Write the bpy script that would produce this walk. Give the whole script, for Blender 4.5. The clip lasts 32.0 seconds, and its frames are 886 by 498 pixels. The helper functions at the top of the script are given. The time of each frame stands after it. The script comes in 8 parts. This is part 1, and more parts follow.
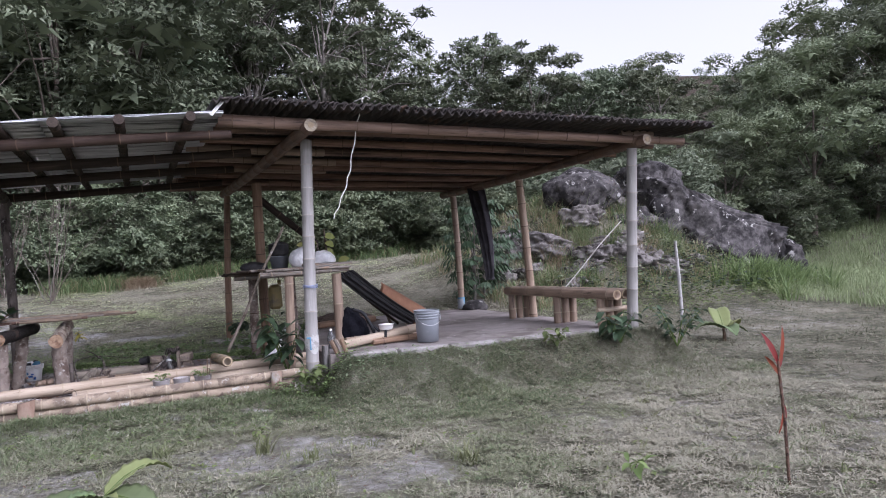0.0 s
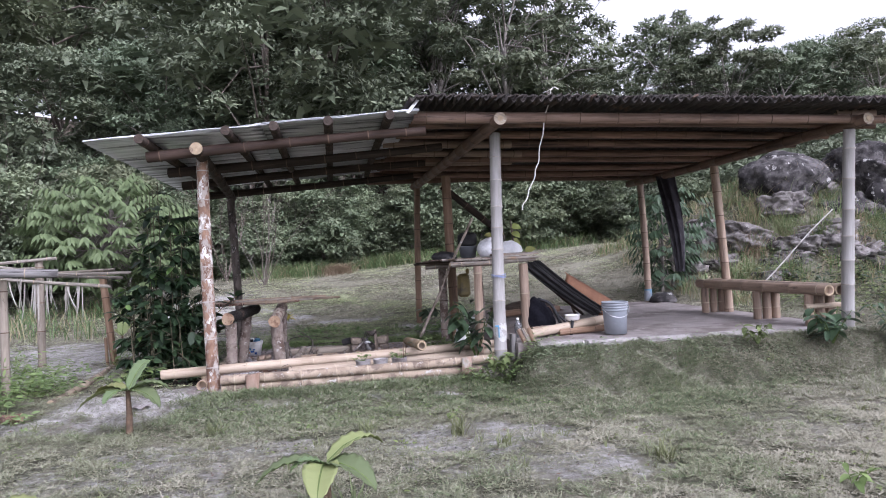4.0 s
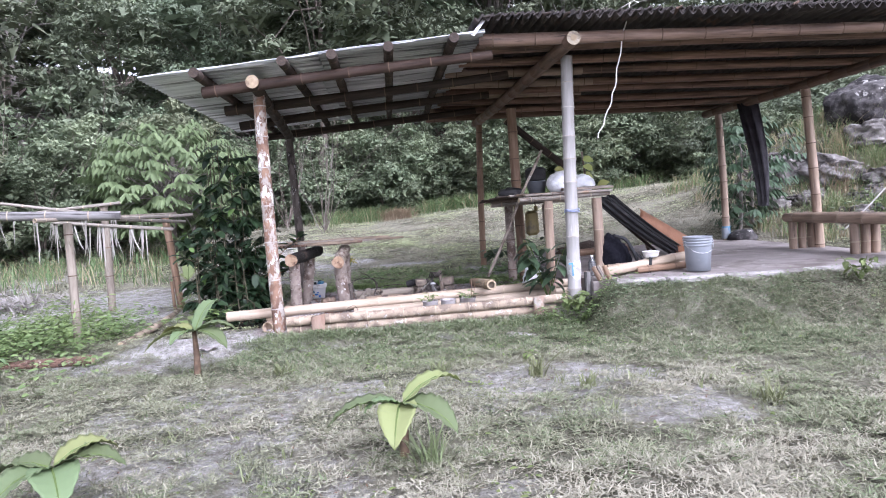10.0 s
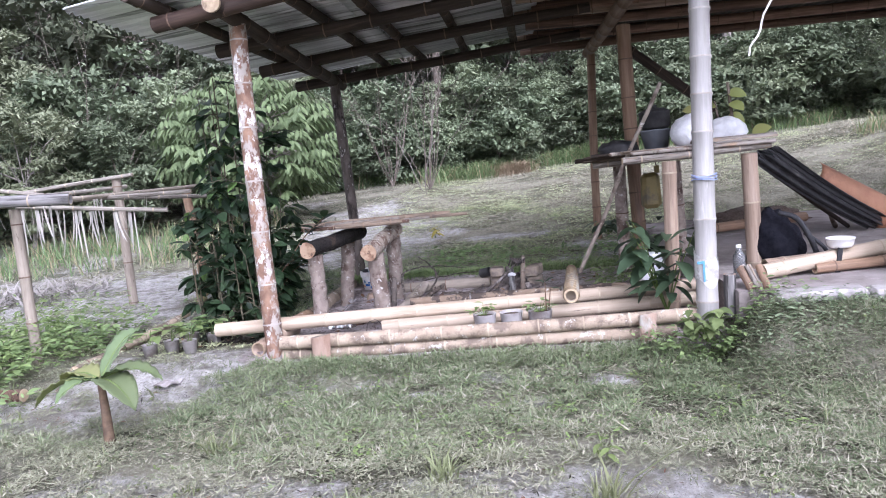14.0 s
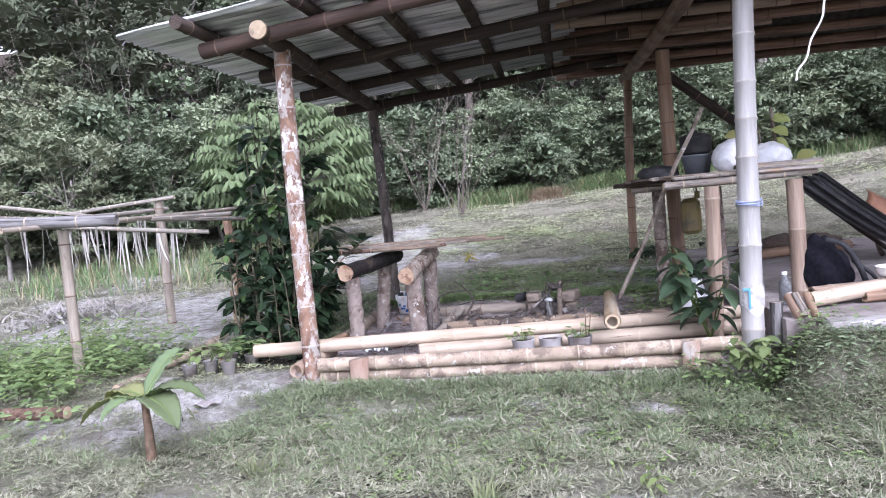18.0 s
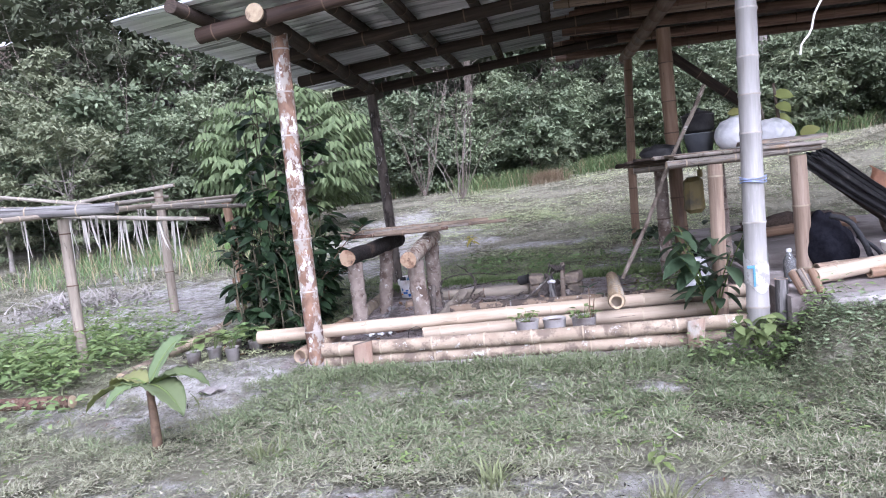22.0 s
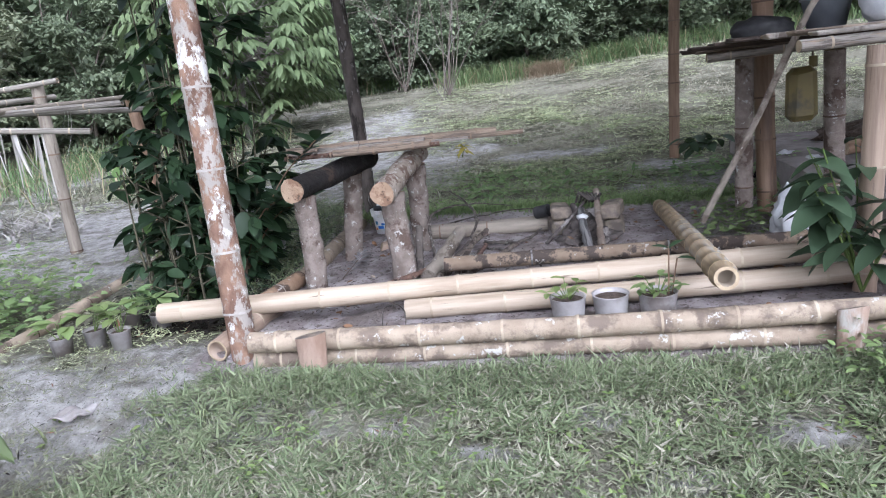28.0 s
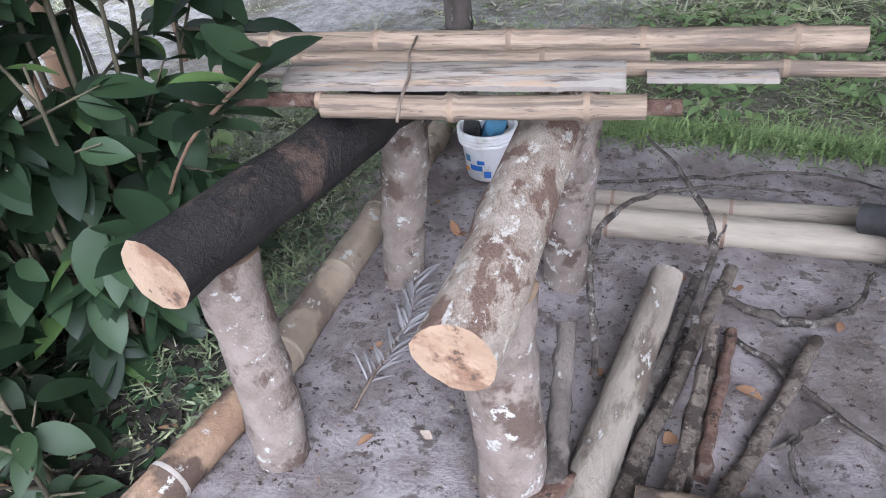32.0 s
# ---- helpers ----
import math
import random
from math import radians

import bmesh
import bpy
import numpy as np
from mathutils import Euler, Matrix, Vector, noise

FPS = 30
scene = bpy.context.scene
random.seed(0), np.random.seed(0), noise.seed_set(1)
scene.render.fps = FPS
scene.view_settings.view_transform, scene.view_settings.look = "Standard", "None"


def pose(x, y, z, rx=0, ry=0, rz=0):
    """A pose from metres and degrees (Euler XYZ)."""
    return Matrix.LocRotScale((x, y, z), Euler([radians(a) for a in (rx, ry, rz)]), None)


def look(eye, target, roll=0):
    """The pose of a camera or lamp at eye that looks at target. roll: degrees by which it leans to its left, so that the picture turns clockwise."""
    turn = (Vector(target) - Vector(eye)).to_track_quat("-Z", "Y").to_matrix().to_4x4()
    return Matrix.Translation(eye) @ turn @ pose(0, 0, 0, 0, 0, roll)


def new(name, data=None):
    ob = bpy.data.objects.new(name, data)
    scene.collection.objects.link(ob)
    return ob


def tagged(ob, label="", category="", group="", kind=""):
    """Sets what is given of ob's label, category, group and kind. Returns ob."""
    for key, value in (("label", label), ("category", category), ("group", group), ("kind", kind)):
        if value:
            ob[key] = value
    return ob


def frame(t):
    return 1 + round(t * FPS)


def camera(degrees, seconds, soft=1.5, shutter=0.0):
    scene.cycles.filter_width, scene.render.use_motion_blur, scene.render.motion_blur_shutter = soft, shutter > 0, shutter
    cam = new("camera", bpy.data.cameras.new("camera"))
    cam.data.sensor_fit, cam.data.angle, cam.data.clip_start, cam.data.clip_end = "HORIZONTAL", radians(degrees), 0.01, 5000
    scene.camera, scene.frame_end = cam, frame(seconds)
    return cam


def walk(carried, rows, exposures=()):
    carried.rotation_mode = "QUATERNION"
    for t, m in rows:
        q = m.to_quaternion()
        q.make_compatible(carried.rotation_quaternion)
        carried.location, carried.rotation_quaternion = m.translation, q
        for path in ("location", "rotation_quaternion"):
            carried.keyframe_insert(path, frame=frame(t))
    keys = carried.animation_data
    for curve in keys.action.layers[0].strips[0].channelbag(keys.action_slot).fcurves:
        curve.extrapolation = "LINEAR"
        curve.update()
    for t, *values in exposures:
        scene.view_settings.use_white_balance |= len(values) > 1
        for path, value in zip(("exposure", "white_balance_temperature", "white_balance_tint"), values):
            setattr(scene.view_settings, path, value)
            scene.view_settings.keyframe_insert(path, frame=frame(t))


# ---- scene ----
cam = camera(65.3, 32.0, 1.0)
METRES, EYE, TILT, LEAN, TURN = 7.8, 1.22, 0.8, 3.2, -23.7
ROWS = [
    (0.0, 0.0002, 0.0063, 0.0016, -0.06, -0.07, -0.09),
    (0.5, 0.0003, 0.0055, 0.0019, 0.57, -0.20, 0.46),
    (1.0, 0.0000, 0.0063, 0.0018, 0.17, 0.20, 0.49),
    (1.5, -0.0001, 0.0062, 0.0016, 0.42, -0.29, 0.87),
    (2.0, -0.0009, 0.0053, 0.0014, 0.61, -0.84, 0.96),
    (2.5, -0.0020, 0.0041, 0.0018, 1.32, -0.63, 1.29),
    (3.0, -0.0042, 0.0028, 0.0027, 3.61, -0.43, 1.11),
    (3.5, -0.0063, 0.0014, 0.0026, 6.26, -0.47, 1.32),
    (4.0, -0.0110, -0.0045, 0.0037, 14.55, -1.03, -0.20),
    (4.5, -0.0153, -0.0063, 0.0036, 22.00, -2.38, -1.84),
    (6.5, -0.0127, -0.0084, 0.0033, 19.69, -1.16, -1.51),
    (7.0, -0.0120, -0.0080, 0.0028, 19.19, -1.46, -0.90),
    (7.5, -0.0119, -0.0085, 0.0040, 20.04, -1.46, 0.23),
    (8.0, -0.0116, -0.0105, 0.0035, 18.93, -2.04, -0.13),
    (8.5, -0.0121, -0.0099, 0.0009, 19.29, -4.23, 0.32),
    (9.0, -0.0175, -0.0066, -0.0047, 14.22, -5.53, 0.46),
    (9.5, -0.0281, 0.0026, -0.0087, 14.78, -8.02, 0.99),
    (10.0, -0.0367, 0.0325, -0.0123, 19.12, -5.31, 1.05),
    (10.5, -0.0459, 0.0708, -0.0152, 20.18, -5.34, 2.64),
    (11.0, -0.0667, 0.1135, -0.0170, 15.71, -7.41, 1.91),
    (11.5, -0.0722, 0.1569, -0.0218, 10.35, -8.29, 1.57),
    (12.0, -0.0692, 0.2012, -0.0155, 16.10, -8.83, 2.69),
    (12.5, -0.0741, 0.2406, -0.0164, 18.80, -7.38, -1.43),
    (13.0, -0.0700, 0.2749, -0.0092, 21.35, -10.53, 0.48),
    (13.5, -0.0584, 0.3046, -0.0064, 32.10, -10.08, 0.99),
    (14.0, -0.0567, 0.3137, -0.0049, 31.41, -9.27, 3.16),
    (14.5, -0.0603, 0.3130, -0.0059, 32.00, -9.18, 3.11),
    (16.5, -0.0611, 0.3117, -0.0051, 30.43, -7.50, 3.70),
    (17.0, -0.0625, 0.3109, -0.0049, 31.63, -7.30, 2.44),
    (17.5, -0.0640, 0.3094, -0.0052, 33.05, -7.15, 2.64),
    (18.0, -0.0642, 0.3094, -0.0054, 33.82, -7.09, 2.92),
    (18.5, -0.0644, 0.3114, -0.0064, 32.53, -7.82, 2.42),
    (19.0, -0.0634, 0.3103, -0.0066, 32.22, -8.21, 2.49),
    (19.5, -0.0642, 0.3121, -0.0072, 31.07, -8.79, 2.91),
    (20.0, -0.0630, 0.3124, -0.0075, 29.39, -9.20, 2.86),
    (20.5, -0.0629, 0.3131, -0.0073, 28.98, -9.64, 3.92),
    (21.0, -0.0643, 0.3114, -0.0074, 30.54, -8.99, 4.07),
    (21.5, -0.0653, 0.3105, -0.0074, 33.90, -8.07, 5.31),
    (22.0, -0.0667, 0.3106, -0.0084, 33.76, -8.24, 3.87),
    (22.5, -0.0741, 0.3114, -0.0108, 30.10, -9.46, 4.26),
    (23.0, -0.0861, 0.3188, -0.0138, 27.14, -11.06, 3.68),
    (23.5, -0.1036, 0.3550, -0.0165, 30.02, -13.70, 5.61),
    (24.0, -0.1185, 0.3855, -0.0171, 29.14, -16.92, 3.19),
    (24.5, -0.1406, 0.4220, -0.0152, 22.40, -18.77, 3.06),
    (25.0, -0.1498, 0.4487, -0.0126, 27.51, -14.25, 1.81),
    (25.4, -0.1541, 0.4691, -0.0008, 35.30, -7.70, -0.90),
    (25.5, -0.1552, 0.4742, 0.0021, 36.78, -5.28, -1.62),
    (27.5, -0.1753, 0.4727, -0.0057, 34.82, -10.75, 2.13),
    (28.0, -0.1885, 0.4811, -0.0178, 32.16, -16.93, 3.90),
    (28.5, -0.2144, 0.5169, -0.0220, 34.76, -17.15, 6.93),
    (29.0, -0.2478, 0.5526, -0.0165, 37.04, -16.98, 5.50),
    (29.5, -0.2855, 0.5915, -0.0105, 35.21, -21.03, 5.14),
    (30.0, -0.3151, 0.6401, -0.0197, 35.76, -24.33, 4.92),
    (30.5, -0.3469, 0.6818, -0.0193, 37.30, -23.73, 4.79),
    (31.0, -0.3691, 0.7115, -0.0193, 35.16, -30.73, 3.89),
    (31.5, -0.3844, 0.7450, -0.0226, 39.64, -32.17, 4.51),
    (32.0, -0.3972, 0.7600, -0.0236, 42.43, -37.71, 2.65),
]
# One frame for the whole place: x runs along the front of the shelter, y away from the lawn, z up.
WB = (5500, 24)
EXPOSURES = [(t, stops, WB[0] + (200 if t < 5 else 90 if t < 15 else 0), WB[1] - 8 * (t > 27)) for t, stops in ((0.0, 0.75), (3.0, 0.88), (4.5, 1.12), (7.0, 1.45), (8.5, 1.55), (10.0, 1.55), (23.0, 1.5), (25.0, 1.4), (28.0, 1.32), (29.0, 1.28), (30.0, 1.12), (31.0, 1.83), (32.0, 1.97))]
walk(cam, [(t, pose(0, 0, EYE, TILT, LEAN, TURN) @ pose(METRES * x, METRES * y, METRES * z, 90 + pitch, roll, yaw)) for t, x, y, z, yaw, pitch, roll in ROWS], EXPOSURES)

# ---- world and light: a bright overcast sky, late in the day ----
world = bpy.data.worlds.new("overcast_sky")
scene.world = world
world.use_nodes = True
wn, wl = world.node_tree.nodes, world.node_tree.links
sky = wn.new("ShaderNodeTexSky")
sky.sky_type = "NISHITA"
sky.sun_disc = False
sky.sun_elevation, sky.sun_rotation = radians(42), radians(150)
sky.dust_density, sky.ozone_density = 4.0, 1.0
pale = wn.new("ShaderNodeHueSaturation")
pale.inputs["Saturation"].default_value = 0.05
wl.new(sky.outputs[0], pale.inputs["Color"])
wl.new(pale.outputs[0], wn["Background"].inputs["Color"])
wn["Background"].inputs["Strength"].default_value = 0.17

sun_data = bpy.data.lights.new("sun", "SUN")
sun_data.energy, sun_data.angle, sun_data.color = 0.6, radians(60), (1.0, 0.97, 0.93)
sun = new("sun", sun_data)
sun.matrix_world = look((3.0, -6.5, 9.5), (0, 0, 0))

# ---- building tools ----
rnd = random.Random(7)
rng = np.random.default_rng(7)


def lattice(ix, iy, seed):
    h = (ix * 374761393 + iy * 668265263 + seed * 974634777) & 0xFFFFFFFF
    h = ((h ^ (h >> 13)) * 1274126177) & 0xFFFFFFFF
    return ((h ^ (h >> 16)) & 0xFFFF) / 65535.0


def value_noise(x, y, seed=0):
    x, y = np.asarray(x, float), np.asarray(y, float)
    ix, iy = np.floor(x).astype(np.int64), np.floor(y).astype(np.int64)
    u, v = x - ix, y - iy
    u, v = u * u * (3 - 2 * u), v * v * (3 - 2 * v)
    a, b = lattice(ix, iy, seed), lattice(ix + 1, iy, seed)
    c, d = lattice(ix, iy + 1, seed), lattice(ix + 1, iy + 1, seed)
    return (a * (1 - u) + b * u) * (1 - v) + (c * (1 - u) + d * u) * v


def fbm(x, y, seed=0, octaves=4):
    x, y = np.asarray(x, float), np.asarray(y, float)
    total, amp, norm = np.zeros(np.broadcast(x, y).shape), 1.0, 0.0
    for o in range(octaves):
        total = total + amp * value_noise(x * 2 ** o, y * 2 ** o, seed + o * 17)
        norm += amp
        amp *= 0.5
    return total / norm


def smooth(a, b, x):
    t = np.clip((np.asarray(x, float) - a) / (b - a), 0, 1)
    return t * t * (3 - 2 * t)


def bow(pts, per=5):
    """A smooth line through points (Catmull-Rom)."""
    q = [Vector(p) for p in pts]
    q = [q[0] * 2 - q[1]] + q + [q[-1] * 2 - q[-2]]
    out = []
    for i in range(1, len(q) - 2):
        a, b_, c, d = q[i - 1], q[i], q[i + 1], q[i + 2]
        for k in range(per):
            t = k / per
            out.append(0.5 * ((2 * b_) + (c - a) * t + (2 * a - 5 * b_ + 4 * c - d) * t * t + (3 * b_ - a - 3 * c + d) * t ** 3))
    return out + [q[-2]]


def taper(values, n):
    """Radii along a smoothed line of n points."""
    return list(np.interp(np.linspace(0, 1, n), np.linspace(0, 1, len(values)), values))


class Builder:
    """Gathers the faces of one mesh, with material slots and a map in metres."""

    def __init__(self):
        self.v, self.f, self.m, self.uv, self.s = [], [], [], [], []

    def face(self, idx, mat=0, uv=None, smooth_face=True):
        self.f.append(tuple(idx))
        self.m.append(mat)
        self.uv.append(uv or [(0.0, 0.0)] * len(idx))
        self.s.append(smooth_face)

    def tube(self, pts, radii, n=12, mat=0, cap=None, hollow=0.0, ring_mats=None, wobble=0.0, seed=0):
        """A tube through pts with a radius at each; cap: the material of its ends; hollow: the wall's thickness at open ends."""
        pts = [Vector(p) for p in pts]
        if not hasattr(radii, "__len__"):
            radii = [radii] * len(pts)
        ax = (pts[-1] - pts[0]).normalized()
        side = ax.orthogonal().normalized()
        base, dist, rings = len(self.v), 0.0, []
        r0 = random.Random(seed)
        off = [1 + wobble * (r0.random() - 0.5) for _ in range(n)]
        frames = []
        for i, p in enumerate(pts):
            d = (pts[min(i + 1, len(pts) - 1)] - pts[max(i - 1, 0)])
            d = d.normalized() if d.length > 1e-9 else ax
            side = (side - d * side.dot(d)).normalized()
            up = d.cross(side)
            frames.append((d, side.copy(), up))
            if i:
                dist += (p - pts[i - 1]).length
            ring = []
            for k in range(n):
                a = 2 * math.pi * k / n
                ring.append(len(self.v))
                w = off[k] * (1 + wobble * 0.5 * math.sin(3 * a + i * 1.7 + seed))
                self.v.append(p + (side * math.cos(a) + up * math.sin(a)) * radii[i] * w)
            rings.append((ring, dist))
        for i in range(len(rings) - 1):
            (ra, da), (rb, db) = rings[i], rings[i + 1]
            mm = ring_mats[i] if ring_mats else mat
            for k in range(n):
                j = (k + 1) % n
                self.face((ra[k], ra[j], rb[j], rb[k]), mm, [(k / n, da), ((k + 1) / n, da), ((k + 1) / n, db), (k / n, db)])
        capm = mat if cap is None else cap
        for end in (0, -1):
            ring = rings[end][0]
            d = frames[end][0] * (1 if end == 0 else -1)
            p, r = pts[end], radii[end]
            copy = [len(self.v) + k for k in range(n)]
            self.v.extend([self.v[k].copy() for k in ring])
            if hollow > 0:
                inner = [len(self.v) + k for k in range(n)]
                q = max(0.15, 1 - hollow / max(r, 1e-6))
                self.v.extend([p + (self.v[k] - p) * q for k in ring])
                deep = [len(self.v) + k for k in range(n)]
                self.v.extend([self.v[k] + d * min(0.06, r * 2) for k in inner])
                for k in range(n):
                    j = (k + 1) % n
                    fa, fb = (copy[k], inner[k], inner[j], copy[j]), (inner[k], deep[k], deep[j], inner[j])
                    self.face(fa if end == 0 else fa[::-1], capm, None, False)
                    self.face(fb if end == 0 else fb[::-1], mat)
                self.face(deep[::-1] if end == 0 else deep, mat, None, False)
            else:
                self.face(copy[::-1] if end == 0 else copy, capm, [(0.5 + 0.5 * math.cos(6.283 * k / n), 0.5 + 0.5 * math.sin(6.283 * k / n)) for k in range(n)], False)
        return self

    def lathe(self, profile, centre=(0, 0, 0), n=24, mats=0, lean=None):
        c = Vector(centre)
        m = lean or Matrix.Identity(3)
        rings = []
        for r, z in profile:
            rings.append([len(self.v) + k for k in range(n)])
            self.v.extend([c + m @ Vector((r * math.cos(6.28319 * k / n), r * math.sin(6.28319 * k / n), z)) for k in range(n)])
        for i in range(len(rings) - 1):
            mm = mats if isinstance(mats, int) else mats[i]
            for k in range(n):
                j = (k + 1) % n
                z0, z1 = profile[i][1], profile[i + 1][1]
                self.face((rings[i][k], rings[i][j], rings[i + 1][j], rings[i + 1][k]), mm, [(k / n, z0), ((k + 1) / n, z0), ((k + 1) / n, z1), (k / n, z1)])
        return self

    def block(self, size, m, mat=0, bevel=0.006, jitter=0.0, seed=0):
        """A box with chamfered, slightly uneven edges, placed by the matrix m."""
        r0 = random.Random(seed)
        bm = bmesh.new()
        sx, sy, sz = (s / 2 for s in size)
        b = min(bevel, sx * 0.8, sy * 0.8, sz * 0.8)
        for x in (-1, 1):
            for y in (-1, 1):
                for z in (-1, 1):
                    j = Vector([(r0.random() - 0.5) * 2 * jitter for _ in range(3)])
                    for a in range(3):
                        q = [sx - b, sy - b, sz - b]
                        q[a] = (sx, sy, sz)[a]
                        bm.verts.new(Vector((x * q[0], y * q[1], z * q[2])) + j)
        bmesh.ops.convex_hull(bm, input=bm.verts)
        bm.verts.index_update()
        base = len(self.v)
        for v in bm.verts:
            self.v.append(m @ v.co)
        for f in bm.faces:
            self.face([base + v.index for v in f.verts], mat, [(v.co.x, v.co.y + v.co.z) for v in f.verts], False)
        bm.free()
        return self

    def grid(self, fn, nu, nv, mat=0, thick=0.0, flat=False):
        """A sheet of nu x nv cells from fn(u, v); thick: its thickness downwards."""
        def lay(dz, flip):
            base = len(self.v)
            for j in range(nv + 1):
                for i in range(nu + 1):
                    p = Vector(fn(i / nu, j / nv))
                    p.z += dz
                    self.v.append(p)
            for j in range(nv):
                for i in range(nu):
                    a = base + j * (nu + 1) + i
                    q = (a, a + 1, a + nu + 2, a + nu + 1)
                    uv = [(i / nu, j / nv), ((i + 1) / nu, j / nv), ((i + 1) / nu, (j + 1) / nv), (i / nu, (j + 1) / nv)]
                    self.face(q[::-1] if flip else q, mat, uv[::-1] if flip else uv, not flat)
            return base
        a = lay(0, False)
        if thick:
            b = lay(-thick, True)
            edge = [j for j in range(nu + 1)] + [(nu + 1) * j + nu for j in range(1, nv + 1)]
            edge += [(nu + 1) * nv + i for i in range(nu - 1, -1, -1)] + [(nu + 1) * j for j in range(nv - 1, 0, -1)]
            for k in range(len(edge)):
                p, q = edge[k], edge[(k + 1) % len(edge)]
                self.face((a + p, b + p, b + q, a + q), mat, None, False)
        return self

    def mesh(self, name, mats, at=(0, 0, 0)):
        me = bpy.data.meshes.new(name)
        o = Vector(at)
        me.from_pydata([tuple(Vector(p) - o) for p in self.v], [], self.f)
        for mt in mats:
            me.materials.append(mt)
        me.polygons.foreach_set("material_index", self.m)
        me.polygons.foreach_set("use_smooth", self.s)
        layer = me.uv_layers.new(name="metres")
        layer.data.foreach_set("uv", [c for q in self.uv for p in q for c in p])
        me.update()
        return me


def place_of(ob):
    p = Vector()
    while ob:
        p += ob.location
        ob = ob.parent
    return p


def part(name, b, mats, parent, label=""):
    """One mesh object under a thing or a part; b: a Builder in world metres, or a mesh that is local already."""
    if isinstance(mats, bpy.types.Material):
        mats = [mats]
    me = b.mesh(name, mats, place_of(parent)) if isinstance(b, Builder) else b
    ob = new(name, me)
    ob.parent = parent
    if label:
        ob["label"] = label
    return ob


def thing(name, at, label, category, group="", kind=""):
    ob = new(name)
    ob.empty_display_size = 0.1
    ob.location = at
    return tagged(ob, label, category, group, kind)


def solo(name, b, mats, at, label, category, group="", kind=""):
    """A thing of one mesh."""
    if isinstance(mats, bpy.types.Material):
        mats = [mats]
    ob = new(name, b.mesh(name, mats, at))
    ob.location = at
    return tagged(ob, label, category, group, kind)


def culm(p0, p1, r0, r1=None, node=0.33, first=0.12, n=14, bend=0.012, hollow=0.0, seed=1, bump=1.07):
    """A bamboo culm from p0 to p1: internodes, raised node rings, a slight bend, cut ends. Slots: skin, node, cut."""
    r0_, b = random.Random(seed), Builder()
    p0, p1 = Vector(p0), Vector(p1)
    r1 = r0 if r1 is None else r1
    length = (p1 - p0).length
    d = (p1 - p0).normalized()
    o = d.orthogonal().normalized()
    o = Matrix.Rotation(r0_.random() * 6.28, 3, d) @ o
    stops, x = [0.0], first
    mats_ = []
    while x < length - 0.05:
        stops += [x - 0.014, x - 0.005, x + 0.005, x + 0.014]
        x += node * (0.86 + 0.28 * r0_.random())
    stops.append(length)
    pts, rad, rm = [], [], []
    for i, s in enumerate(stops):
        f = s / length
        k = (i - 1) % 4
        big = bump if 0 < i < len(stops) - 1 and k in (1, 2) else 1.0
        pts.append(p0 + d * s + o * bend * math.sin(f * math.pi) * length * 0.5)
        rad.append((r0 + (r1 - r0) * f) * big)
        if i < len(stops) - 1:
            rm.append(1 if 0 < i and k == 1 and i < len(stops) - 2 else 0)
    b.tube(pts, rad, n, 0, 2, hollow, rm, 0.03, seed)
    return b


